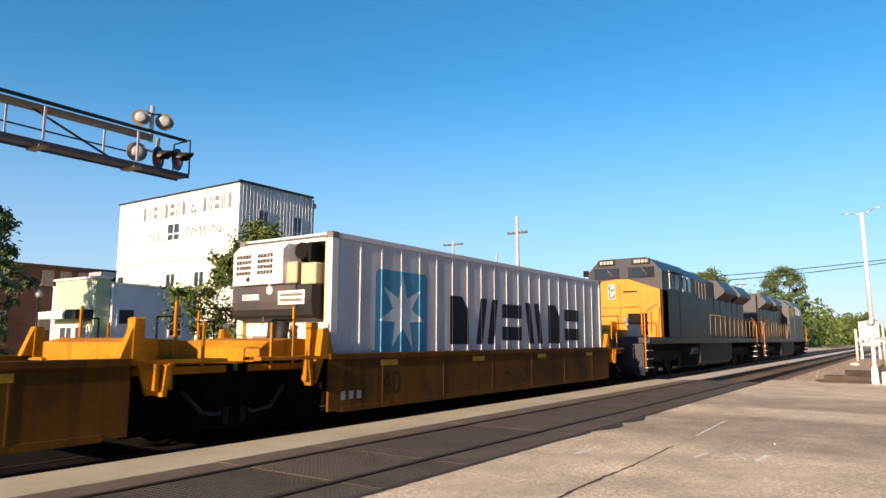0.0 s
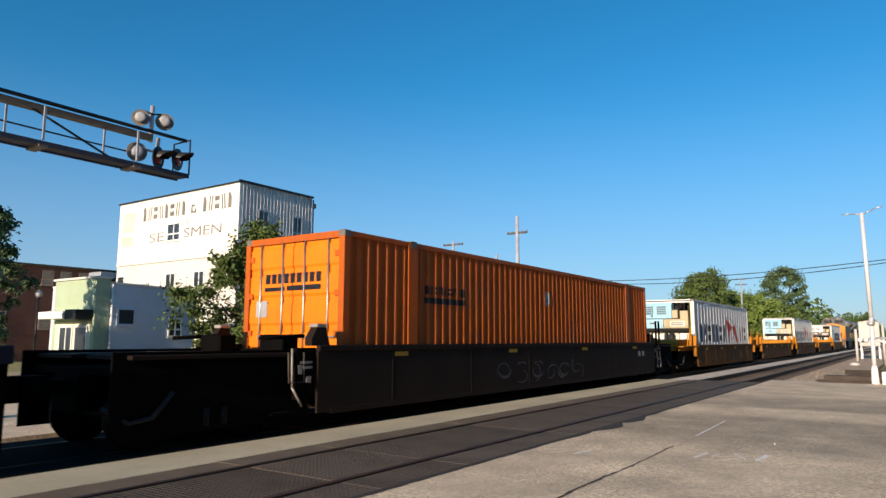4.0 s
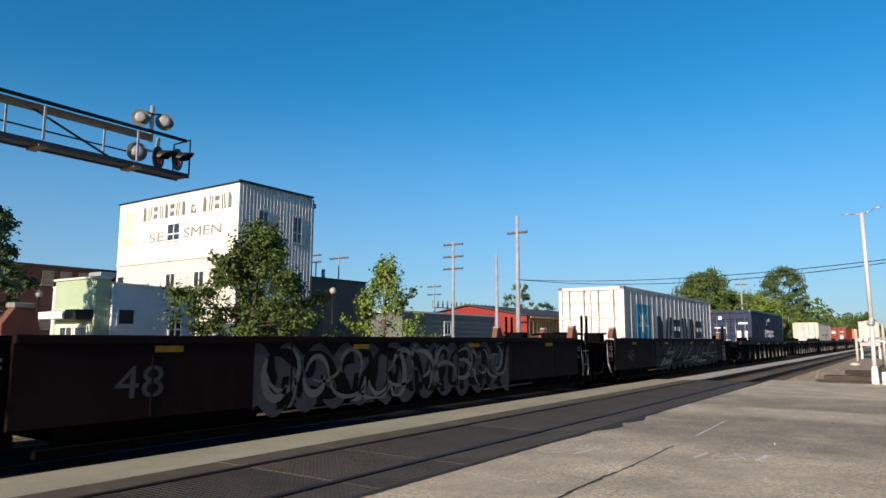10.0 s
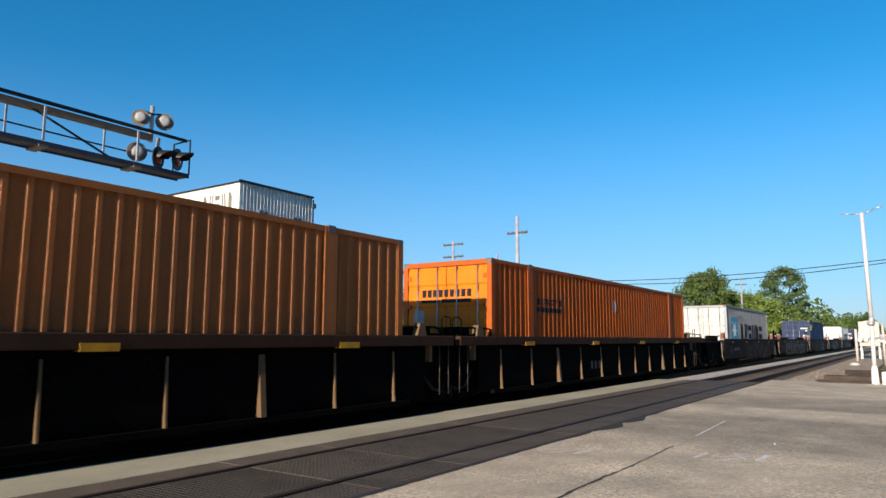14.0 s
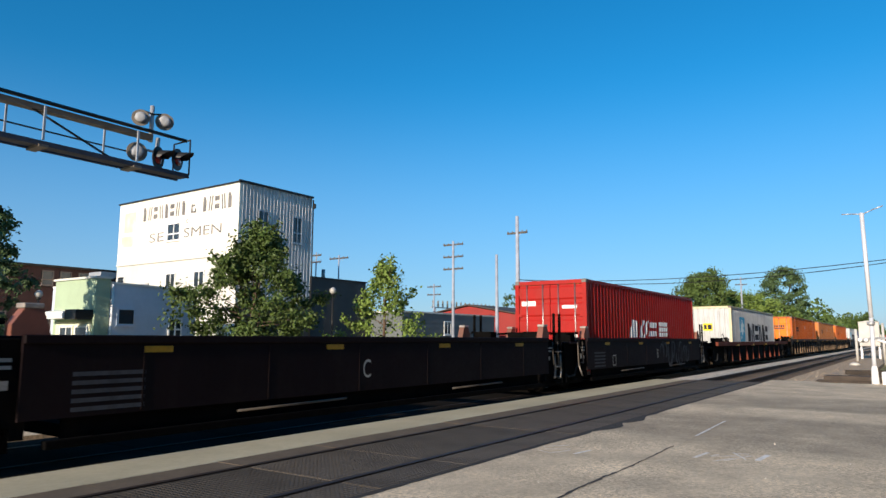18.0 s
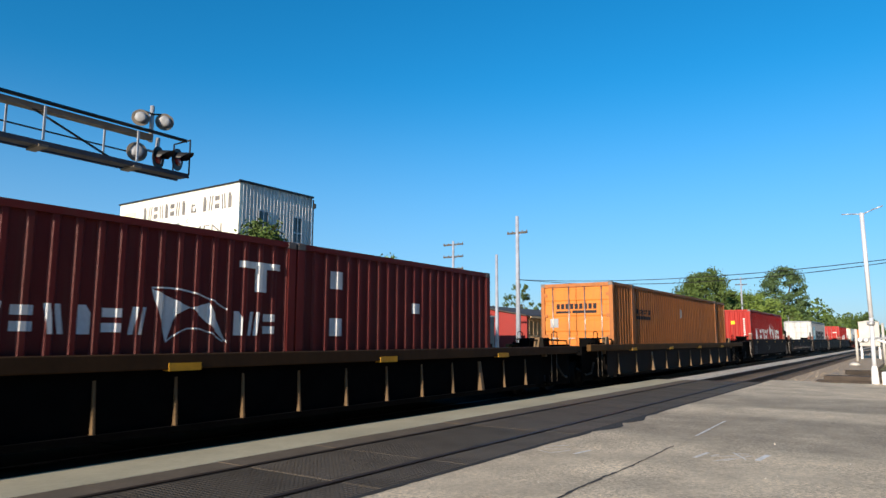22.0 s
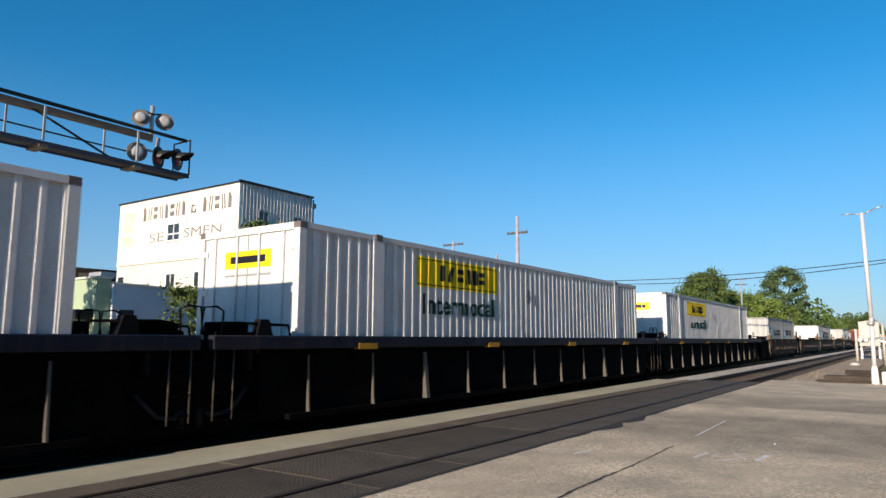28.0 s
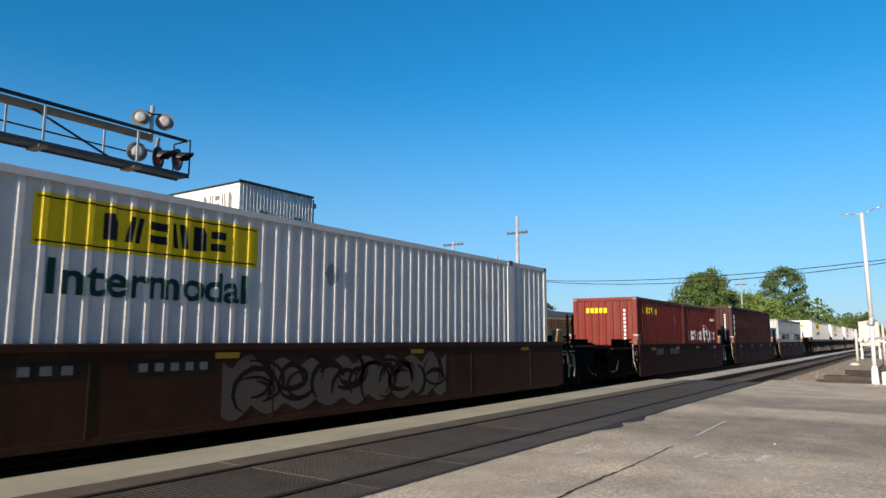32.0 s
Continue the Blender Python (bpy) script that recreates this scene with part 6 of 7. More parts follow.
def van_marks(o=0.0):
    return [("maker_name", word_blocks(2.4 + o, 3.9 + o, 1.9, 2.08, 9, 0.2, 0.3), LOGO_BLACK, "black block lettering"),
            ("name_bar", [rect(2.4 + o, 3.9 + o, 1.72, 1.84)], LOGO_BLACK, "black bar under the lettering")] + ORANGE_DIAMOND


VAN_REAR = tuple((-0.72 + 0.165 * k, -0.6 + 0.165 * k, 2.02, 2.2, LOGO_BLACK) for k in range(9)) + ((0.2, 0.74, 1.88, 1.95, LOGO_BLACK), (-0.72, 0.14, 1.88, 1.97, LOGO_BLACK), (0.66, 0.96, 1.4, 1.7, GREY))


def van(place, mat, kind="bright orange"):
    put_on(container(kind + " long domestic container with ribbed sides and a dark name", 16.15, 2.9, mat, "posts", "doors", 2.59, van_marks(), pads=True, rear_marks=VAN_REAR, rear_mat=SUNLIT_ORANGE if mat is ORANGE else SUNLIT_TAN), place, 0.45)


van(-65.0, ORANGE)

for i, place in enumerate((-88.7, -106.75, -124.8, -143.05, -161.3)):
    mk = [halo(1.2, 2.6, 0.4, 0.95, GRAF_DIM, 40 + i, 5), scrawl(1.2, 2.6, 0.42, 0.92, GRAF_GREY, 20 + i, 4)] if i in (1, 3, 4) else []
    put_on(well_car("black open-sided container car with a blue rim and yellow reflectors", 7.0, 9.05, 1.38, BLACK_CAR, "stakes", i == 0, True, BLUE_RIM, 0.2, post_mat=STAKE_PALE, marks=mk + [stencil(7, -4.4, 0.5, 1.3, 0.28, n=5, mat=GRAF_GREY)], fx=1.5 if i == 0 else 0.0, rx=1.6 if i == 4 else 0.0), place)
put_on(container("brown red steel container with white door labels", 12.19, 2.896, BROWN_RED, marks=[("vertical_number", [rect(0.42, 0.52, 1.1 + 0.17 * i, 1.22 + 0.17 * i) for i in range(9)], LOGO_WHITE, "")],
       rear_marks=((0.15, 0.62, 2.0, 2.35, LOGO_WHITE), (-0.95, -0.4, 2.2, 2.3, LOGO_WHITE), (-0.8, -0.45, 1.1, 1.8, LOGO_WHITE))), -88.7, 0.4)
put_on(container("worn white container with rust stains and black lettering", 12.19, 2.896, CREAM, "ribs", "doors", rail=paint("rusty cream", 200, 190, 164, 0.6, 0.6, 0.5), marks=[("maker_name", word_blocks(2.86, 5.72, 1.44, 1.7, 8, 0.2, 0.3), LOGO_BLACK, "black block lettering"), ("maker_name", word_blocks(6.22, 9.17, 1.44, 1.7, 8, 0.2, 0.3), LOGO_BLACK, "black block lettering"), ("maker_line", word_blocks(5.0, 7.4, 1.26, 1.34, 14, 0.3), LOGO_BLACK, ""), ("vertical_number", [rect(0.9, 1.2, 0.9 + 0.36 * i, 1.15 + 0.36 * i) for i in range(5)], GREY, "faded vertical lettering")]), -124.8, 0.4)
swoosh = [[(5.2, 1.9), (5.55, 2.2), (5.6, 2.3), (5.18, 1.95)], [(5.55, 2.2), (6.1, 2.35), (6.1, 2.5), (5.6, 2.3)], [(6.1, 2.35), (6.6, 2.2), (6.69, 2.46), (6.1, 2.5)]]
put_on(container("navy blue steel container with white lettering and white door labels", 12.19, 2.896, NAVY, marks=[("maker_name", word_blocks(4.63, 7.94, 1.2, 1.7, 6, 0.2, 0.3), LOGO_WHITE, "white block lettering"), ("logo_swoosh", swoosh, LOGO_WHITE, "white swoosh")],
       rear_marks=((-1.0, -0.45, 2.0, 2.12, LOGO_WHITE), (-0.98, -0.8, 0.9, 1.6, LOGO_WHITE), (-0.6, -0.35, 0.9, 1.6, LOGO_WHITE), (0.55, 0.95, 0.95, 1.25, LOGO_YELLOW), (0.3, 0.95, 1.75, 1.83, LOGO_WHITE), (0.5, 0.7, 2.3, 2.5, LOGO_WHITE), (0.3, 1.0, 2.76, 2.84, LOGO_YELLOW), (-1.0, -0.3, 2.76, 2.84, LOGO_YELLOW))), -161.3, 0.4)

for i, place in enumerate((-183.7, -201.6, -219.5, -237.35, -255.2)):
    fill, line = ((GRAF_GREEN, GRAF_LINE), (GRAF_GREY, CAR_BLACK), (GRAF_GREY, GRAF_LINE), (GRAF_WHITE, CAR_BLACK), (TTX_BROWN, GRAF_GREY))[i]
    a, b = ((-3.2, 6.4), (-4.2, 3.4), (-4.2, 4.4), (-5.0, 6.2), (-2.0, 6.0))[i]
    mk = [halo(a, b, 0.24, 1.47, fill, 60 + i, 22)]
    if i == 0:
        mk += [shards(a + 0.4, b - 0.8, 0.4, 1.36, GRAF_LINE, 70, 16), shards(a + 0.3, b - 0.8, 0.4, 1.38, GRAF_BLACK, 80, 18)]
    elif i == 1:
        mk += [bubbles(a + 0.2, b - 0.2, 0.4, 1.36, GRAF_BLACK, 81, 9, 0.7), scrawl(a + 0.2, b - 0.2, 0.4, 1.35, GRAF_LINE, 71, 10)]
    elif i == 2:
        mk += [bubbles(a + 0.2, b - 2.0, 0.42, 1.36, GRAF_BLACK, 82, 5, 0.9), scrawl(b - 3.0, b - 0.2, 0.4, 1.2, line, 72, 5)]
    elif i == 3:
        mk += [bubbles(a + 0.2, b - 0.2, 0.38, 1.4, GRAF_BLACK, 83, 10, 0.75)]
    else:
        mk += [scrawl(a + 0.2, b - 0.2, 0.4, 1.35, GRAF_BLACK, 74, 14, 0.05, 0.14), scrawl(a + 0.2, b - 0.2, 0.4, 1.38, line, 84, 9)]
    mk += [stencil(7, -6.3, 0.72, 0.65, 0.4, "48", mat=GRAF_GREY)]
    if i == 4:
        mk += [stencil(7, -5.3, 0.85, 1.3, 0.2, n=5, mat=GRAF_LINE)]
    put_on(well_car("tall-sided maroon container well car covered in graffiti", 7.45, 8.95, 1.48, DEEP_BROWN, "plate", i == 0, True, low=0.15, marks=mk, end_mat=MAROON, lug=GUIDE_PINK, fx=1.6 if i == 0 else 0.0, rx=1.5 if i == 4 else 0.0), place)
put_on(container("pale grey cooled container with a light blue emblem and black lettering", 12.19, 2.896, SILVER, "ribs", "doors", marks=star_marks(1.2, 2.83, 3.44, 10.43, 1.0, 2.33, 1.05, 1.95)), -183.7, 0.4)
put_on(container("bright navy steel container with a small yellow name", 12.19, 2.896, NAVY2, marks=[("maker_name", word_blocks(0.5, 1.94, 2.2, 2.52, 5, 0.2, 0.3), LOGO_YELLOW, "yellow block lettering"), ("maker_line", word_blocks(0.55, 1.9, 2.02, 2.08, 9, 0.3), LOGO_WHITE, "")],
       rear_marks=((-1.0, -0.4, 2.1, 2.2, LOGO_WHITE), (-1.0, -0.8, 1.9, 2.0, LOGO_WHITE), (-0.95, -0.6, 0.9, 1.5, LOGO_WHITE), (0.4, 1.0, 2.76, 2.84, LOGO_YELLOW), (-1.0, -0.3, 2.76, 2.84, LOGO_YELLOW))), -219.5, 0.4)
put_on(container("grey steel container with a light blue emblem and black lettering", 12.19, 2.896, GREY, marks=star_marks(1.18, 2.65, 3.25, 10.19, 1.0, 2.3, 1.05, 1.98), rear_mat=CREAM), -255.2, 0.4)

for i, place in enumerate((-278.0, -297.5, -317.0)):
    put_on(well_car("dark brown open-sided container car with pale side stakes", 8.6, 9.75, 1.52, DARK_BROWN, "stakes", i == 0, True, car_paint("scuffed brown rim", 62, 44, 33, 0.4), 0.22, post_mat=STAKE_TAN, stakes=11, lug=STAKE_TAN, marks=[stencil(8, -2.4, 0.55, 0.9, 0.3, n=3, mat=GRAF_GREY)], fx=1.5 if i == 0 else 0.0, rx=1.3 if i == 2 else 0.0), place)
van(-278.0, ORANGE)
van(-297.5, TAN, "faded orange")
van(-317.0, ORANGE)

put_on(well_car("rusty red open-sided container car with a flat rim", 8.5, 10.3, 1.34, RUST_CAR, "stakes", True, True, RUST_CAR, 0.22, lone=True, end_mat=DARK_BROWN, stakes=9, fx=1.2, rx=0.9), -340.6)
put_on(container("cream container with a light blue emblem and yellow edges", 13.72, 2.896, CREAM, "wave", "corrugated", rail=paint("cream yellow", 200, 188, 156), marks=star_marks(2.12, 3.62, 4.28, 11.35, 0.95, 2.35, 0.95, 2.03),
       rear_marks=((-0.2, 0.3, 1.55, 1.95, LOGO_YELLOW), (-0.16, 0.05, 1.62, 1.88, LOGO_BLACK), (0.1, 0.25, 1.62, 1.88, LOGO_BLACK), (-1.19, -1.1, 0.2, 1.6, LOGO_YELLOW), (1.1, 1.19, 0.2, 1.6, LOGO_YELLOW))), -340.5, 0.4)

for i, place in enumerate((-361.4, -376.9, -392.4, -407.8, -423.2)):
    letter = "BCDEA"[i]
    mk = [stencil(6, -0.9 if i else 0.2, 0.78, 0.2, 0.32, letter), ("stencil", [rect(-5.9 + 0.0, -5.0, 0.62 + 0.1 * j, 0.67 + 0.1 * j) for j in range(5)], GRAF_GREY, "small print as bars")]
    if i == 0:
        mk += [scrawl(0.6, 4.6, 0.4, 1.4, GRAF_GREY, 120, 8), ("stencil", [rect(-4.4, -4.1, 0.62, 0.66), rect(-4.4, -4.1, 0.92, 0.96), rect(-4.4, -4.36, 0.62, 0.96), rect(-4.14, -4.1, 0.62, 0.96)], CAR_WHITE, "white outlined square")]
    if i == 2:
        mk += [("maker_name", word_blocks(2.2, 4.3, 0.85, 1.2, 4, 0.2, 0.3), TTX_BROWN, "faded block lettering")]
    put_on(well_car("dark maroon container well car with stencilled white markings", 6.45, 7.73, 1.48, MAROON, "plate", i == 0, True, low=0.24, marks=mk, lug=GUIDE_PINK, fx=0.9 if i == 0 else 0.0, rx=1.1 if i == 4 else 0.0, ledges=i == 3), place)
put_on(container("red steel container with large white lettering", 12.19, 2.896, RED, marks=[("maker_name", word_blocks(3.69, 6.9, 1.12, 1.74, 3, 0.1, 0.3, 0.28), LOGO_WHITE, "slanted white block lettering"), ("logo_flag", [rect(7.1, 8.3, 1.16 + 0.2 * k, 1.32 + 0.2 * k, 0.08) for k in range(3)], LOGO_WHITE, "three white bands")],
       rear_marks=((0.5, 1.0, 2.1, 2.25, LOGO_WHITE), (-0.9, -0.4, 2.0, 2.1, LOGO_WHITE), (-0.9, -0.3, 1.1, 1.2, LOGO_WHITE), (0.4, 1.0, 2.76, 2.84, LOGO_YELLOW), (-1.0, -0.3, 2.76, 2.84, LOGO_YELLOW))), -361.4, 0.4)
put_on(container("grey white steel container with a light blue emblem and black lettering", 12.19, 2.896, GREY, marks=star_marks(1.35, 2.74, 3.42, 10.51, 1.0, 2.34, 1.1, 1.97), rear_mat=CREAM), -392.4, 0.4)
put_on(container("red steel container with white lettering and a white pennant", 12.19, 2.896, RED, "wave", "corrugated", marks=sail_marks(LOGO_WHITE, LOGO_WHITE, 1.59, 6.3, 6.5, 8.5, 8.7, 10.5, 1.08, 1.75, 2.1),
       rear_marks=((0.35, 0.7, 2.0, 2.2, LOGO_YELLOW), (-0.3, -0.1, 2.0, 2.2, LOGO_YELLOW), (-0.9, -0.8, 1.2, 2.4, LOGO_WHITE))), -423.15, 0.4)

put_on(well_car("mustard open-sided container car with pale side stakes", 8.7, 10.5, 1.3, TTX_BROWN, "stakes", True, True, car_paint("worn brown rim", 86, 62, 32, 0.45), 0.24, lone=True, stakes=10, post_mat=STAKE_TAN, lug=STAKE_TAN, fx=1.1), -444.6)
van(-444.6, TAN, "faded orange")
put_on(well_car("brown open-sided container car with pale side stakes", 8.4, 10.6, 1.26, DARK_BROWN, "stakes", True, True, TTX_BROWN, 0.24, lone=True, stakes=15, post_mat=STAKE_TAN, lug=STAKE_TAN), -466.5)


def pair(place, mat, label, rear_marks_a, front_marks, rear_marks=(), rear_mat=None):
    put_on(container(label, 6.06, 2.59, mat, "wave", "corrugated", marks=rear_marks_a, rear_marks=rear_marks, rear_mat=rear_mat), place - 3.05, 0.4)
    put_on(container(label, 6.06, 2.59, mat, "wave", "doors", marks=front_marks), place + 3.05, 0.4)


pair(-466.5, paint("container maroon", 100, 37, 35, 0.2, 0.5, 0.25), "short brown red steel container with white lettering", sail_marks(LOGO_WHITE, LOGO_WHITE, 1.2, 3.6, 3.6, 4.8, 4.85, 5.7, 1.1, 1.45, 1.7) + [("logo_block", [rect(4.98, 5.76, 2.1, 2.2), rect(5.28, 5.5, 1.75, 2.1)], LOGO_WHITE, "white letter-shaped block")],
     [("number_bars", [rect(0.8, 1.1, 1.9, 2.2), rect(0.8, 1.1, 1.1, 1.4)], LOGO_WHITE, ""), ("placard", [rect(3.1, 3.35, 1.55, 1.75)], LOGO_WHITE, "")], ((-0.85, -0.72, 1.1, 2.3, LOGO_WHITE),))

for i, place in enumerate((-486.2, -501.6, -517.0, -532.35, -547.7)):
    mk = [stencil(6, -5.5, 0.5, 0.55, 0.3, "40", mat=CAR_BLACK)]
    if i == 0:
        mk += [("number_board", [rect(0.6, 2.2, 0.82, 1.08)], CAR_BLACK, "black number board"), stencil(6, 3.0, 0.84, 1.2, 0.2, n=5, mat=GRAF_GREY), stencil(6, 0.7, 0.88, 0.6, 0.14, n=4)]
    if i in (2, 3):
        mk += [("maker_name", word_blocks(-2.5, -0.6, 1.02, 1.4, 3, 0.3, 0.3), GRAF_BLACK, "dark block lettering")]
    if i in (1, 4):
        mk += [stencil(6, -2.4, 0.85, 0.22, 0.3, "B", mat=CAR_BLACK)]
    put_on(well_car("tan brown container well car with tall plain sides", 6.15, 7.7, 1.5, TTX_BROWN, "plate", i == 0, True, low=0.3, marks=mk, end_mat=BLACK_CAR, lug=STAKE_TAN, rx=1.6 if i == 4 else 0.0, ledges=True), place)
pair(-486.2, GREY, "short grey steel container with black lettering and rust stains", star_logo(0.6, 1.5, 1.2, 1.95) + [("maker_name", word_blocks(2.11, 4.87, 1.34, 1.8, 6, 0.16, 0.3), LOGO_BLACK, "black block lettering")],
     star_logo(0.5, 1.2, 1.15, 1.75) + [("maker_name", word_blocks(1.7, 5.1, 1.18, 1.6, 6, 0.16, 0.3), LOGO_BLACK, "black block lettering")], rear_mat=CREAM)
put_on(container("grey steel container with a light blue emblem and black lettering", 12.19, 2.59, GREY, "wave", "corrugated", marks=star_marks(1.31, 2.74, 3.57, 9.47, 0.95, 2.1, 1.13, 2.0), rear_mat=PURE), -517.0, 0.4)
pair(-547.7, GREY, "short grey steel container with black lettering", star_logo(0.6, 1.5, 1.2, 1.95) + [("maker_name", word_blocks(2.11, 4.87, 1.34, 1.8, 6, 0.16, 0.3), LOGO_BLACK, "black block lettering")],
     star_logo(0.5, 1.1, 1.15, 1.75) + [("maker_name", word_blocks(1.5, 4.3, 1.38, 1.83, 6, 0.16, 0.3), LOGO_BLACK, "black block lettering")], rear_mat=CREAM)

for i, place in enumerate((-569.5, -589.25, -608.9)):
    put_on(well_car("dark blue open-sided container car with pale side stakes", 8.7, 9.85, 1.5, car_paint("car deep blue", 12, 14, 22, 0.3), "stakes", i == 0, True, paint("rim deep blue", 22, 28, 44, 0.3), 0.22, post_mat=STAKE_PALE, stakes=11, end_mat=BLACK_CAR, fx=1.6 if i == 0 else 0.0, rx=1.6 if i == 2 else 0.0), place)


def jb(place):
    put_on(container("white long domestic container with a yellow name panel", 16.15, 2.9, PURE, "posts", "panel", 2.59, jb_marks(), pads=True,
                     rear_marks=((-0.6, 0.6, 2.2, 2.5, LOGO_YELLOW), (-0.45, 0.45, 2.29, 2.41, LOGO_BLACK), (-0.6, 0.6, 2.06, 2.1, GREY), (-1.1, 1.1, 1.2, 1.23, GREY), (-1.1, 1.1, 0.8, 0.83, GREY))), place, 0.45)


for place in (-569.5, -589.25, -608.9):
    jb(place)

for i, place in enumerate((-630.8, -646.4, -662.05)):
    mk = [stencil(6, -5.0, 0.5, 0.6, 0.34, "40", mat=GRAF_GREY), stencil(6, 4.4, 0.5, 0.5, 0.3, "40", mat=GRAF_GREY)] if i != 2 else [stencil(6, -4.4, 0.85, 0.9, 0.3, n=4, mat=GRAF_LINE), stencil(6, -2.6, 0.85, 1.2, 0.3, n=6, mat=GRAF_LINE), stencil(6, 4.4, 0.5, 0.5, 0.3, "40", mat=GRAF_GREY), scrawl(3.6, 5.2, 1.0, 1.2, NAVY2, 140, 4)]
    put_on(well_car("red brown container well car with white stencilled numbers", 6.3, 7.82, 1.28, RED_BROWN, "plate", i == 0, True, low=0.16, marks=mk, lug=GUIDE_PINK, fx=1.6 if i == 0 else 0.0, rx=1.1 if i == 2 else 0.0), place)
pair(-630.75, GREY, "short grey steel container with a light blue emblem and black lettering", star_logo(0.5, 1.2, 1.0, 1.7) + [("maker_name", word_blocks(1.6, 5.1, 1.08, 1.55, 6, 0.16, 0.3), LOGO_BLACK, "black block lettering")],
     star_logo(0.5, 1.2, 1.0, 1.7) + [("maker_name", word_blocks(1.75, 5.3, 1.0, 1.55, 6, 0.16, 0.3), LOGO_BLACK, "black block lettering")], rear_mat=CREAM)
put_on(container("dark brown red container with white end lettering", 12.19, 2.896, BROWN_DARK, "wave", "corrugated", marks=[("vertical_number", [rect(0.5, 0.68, 1.3 + 0.3 * k, 1.52 + 0.3 * k) for k in range(4)], LOGO_WHITE, "")],
       rear_marks=((0.5, 0.95, 2.05, 2.4, LOGO_WHITE), (-0.9, -0.82, 1.0, 2.5, LOGO_WHITE))), -646.4, 0.4)
pair(-662.05, paint("container dull red", 112, 42, 36, 0.3), "short red steel container with pale lettering", [("maker_name", word_blocks(0.6, 2.4, 2.0, 2.25, 5, 0.2, 0.3), LOGO_YELLOW, "yellow block lettering"), ("placard", [rect(4.6, 4.95, 1.98 - 0.1 * k, 2.03 - 0.1 * k) for k in range(4)], GRAF_LINE, "")],
     sail_marks(LOGO_WHITE, LOGO_WHITE, 0.6, 3.1, 3.2, 4.3, 4.4, 5.4, 1.02, 1.45, 1.7) + [("number_bars", [rect(4.7, 5.5, 1.95, 2.05)], LOGO_WHITE, "")], tuple((-0.1 + 0.17 * k, 0.02 + 0.17 * k, 2.02, 2.2, LOGO_YELLOW) for k in range(5)) + ((-0.8, -0.72, 0.9, 2.2, LOGO_WHITE),))

put_on(well_car("brown container well car with pale graffiti along its side", 8.9, 10.6, 1.38, car_paint("car warm brown", 62, 40, 28, 0.4), "plate", True, True, low=0.22, lone=True, lug=STAKE_TAN,
       marks=[("number_board", [rect(-5.2, -4.1, 0.98, 1.2), rect(-3.7, -2.4, 0.98, 1.2)], CAR_BLACK, "black number boards"), stencil(8, -5.0, 1.02, 0.7, 0.14, n=3, mat=GRAF_LINE), stencil(8, -3.6, 1.02, 1.1, 0.14, n=5, mat=GRAF_LINE), halo(-2.3, 3.2, 0.3, 1.24, GRAF_WHITE, 150, 16), scrawl(-2.1, 3.1, 0.4, 1.15, DARK_BROWN, 151, 7), scrawl(-2.1, 3.1, 0.4, 1.2, RED_BROWN, 152, 6)], fx=1.1), -683.65)
jb(-683.65)


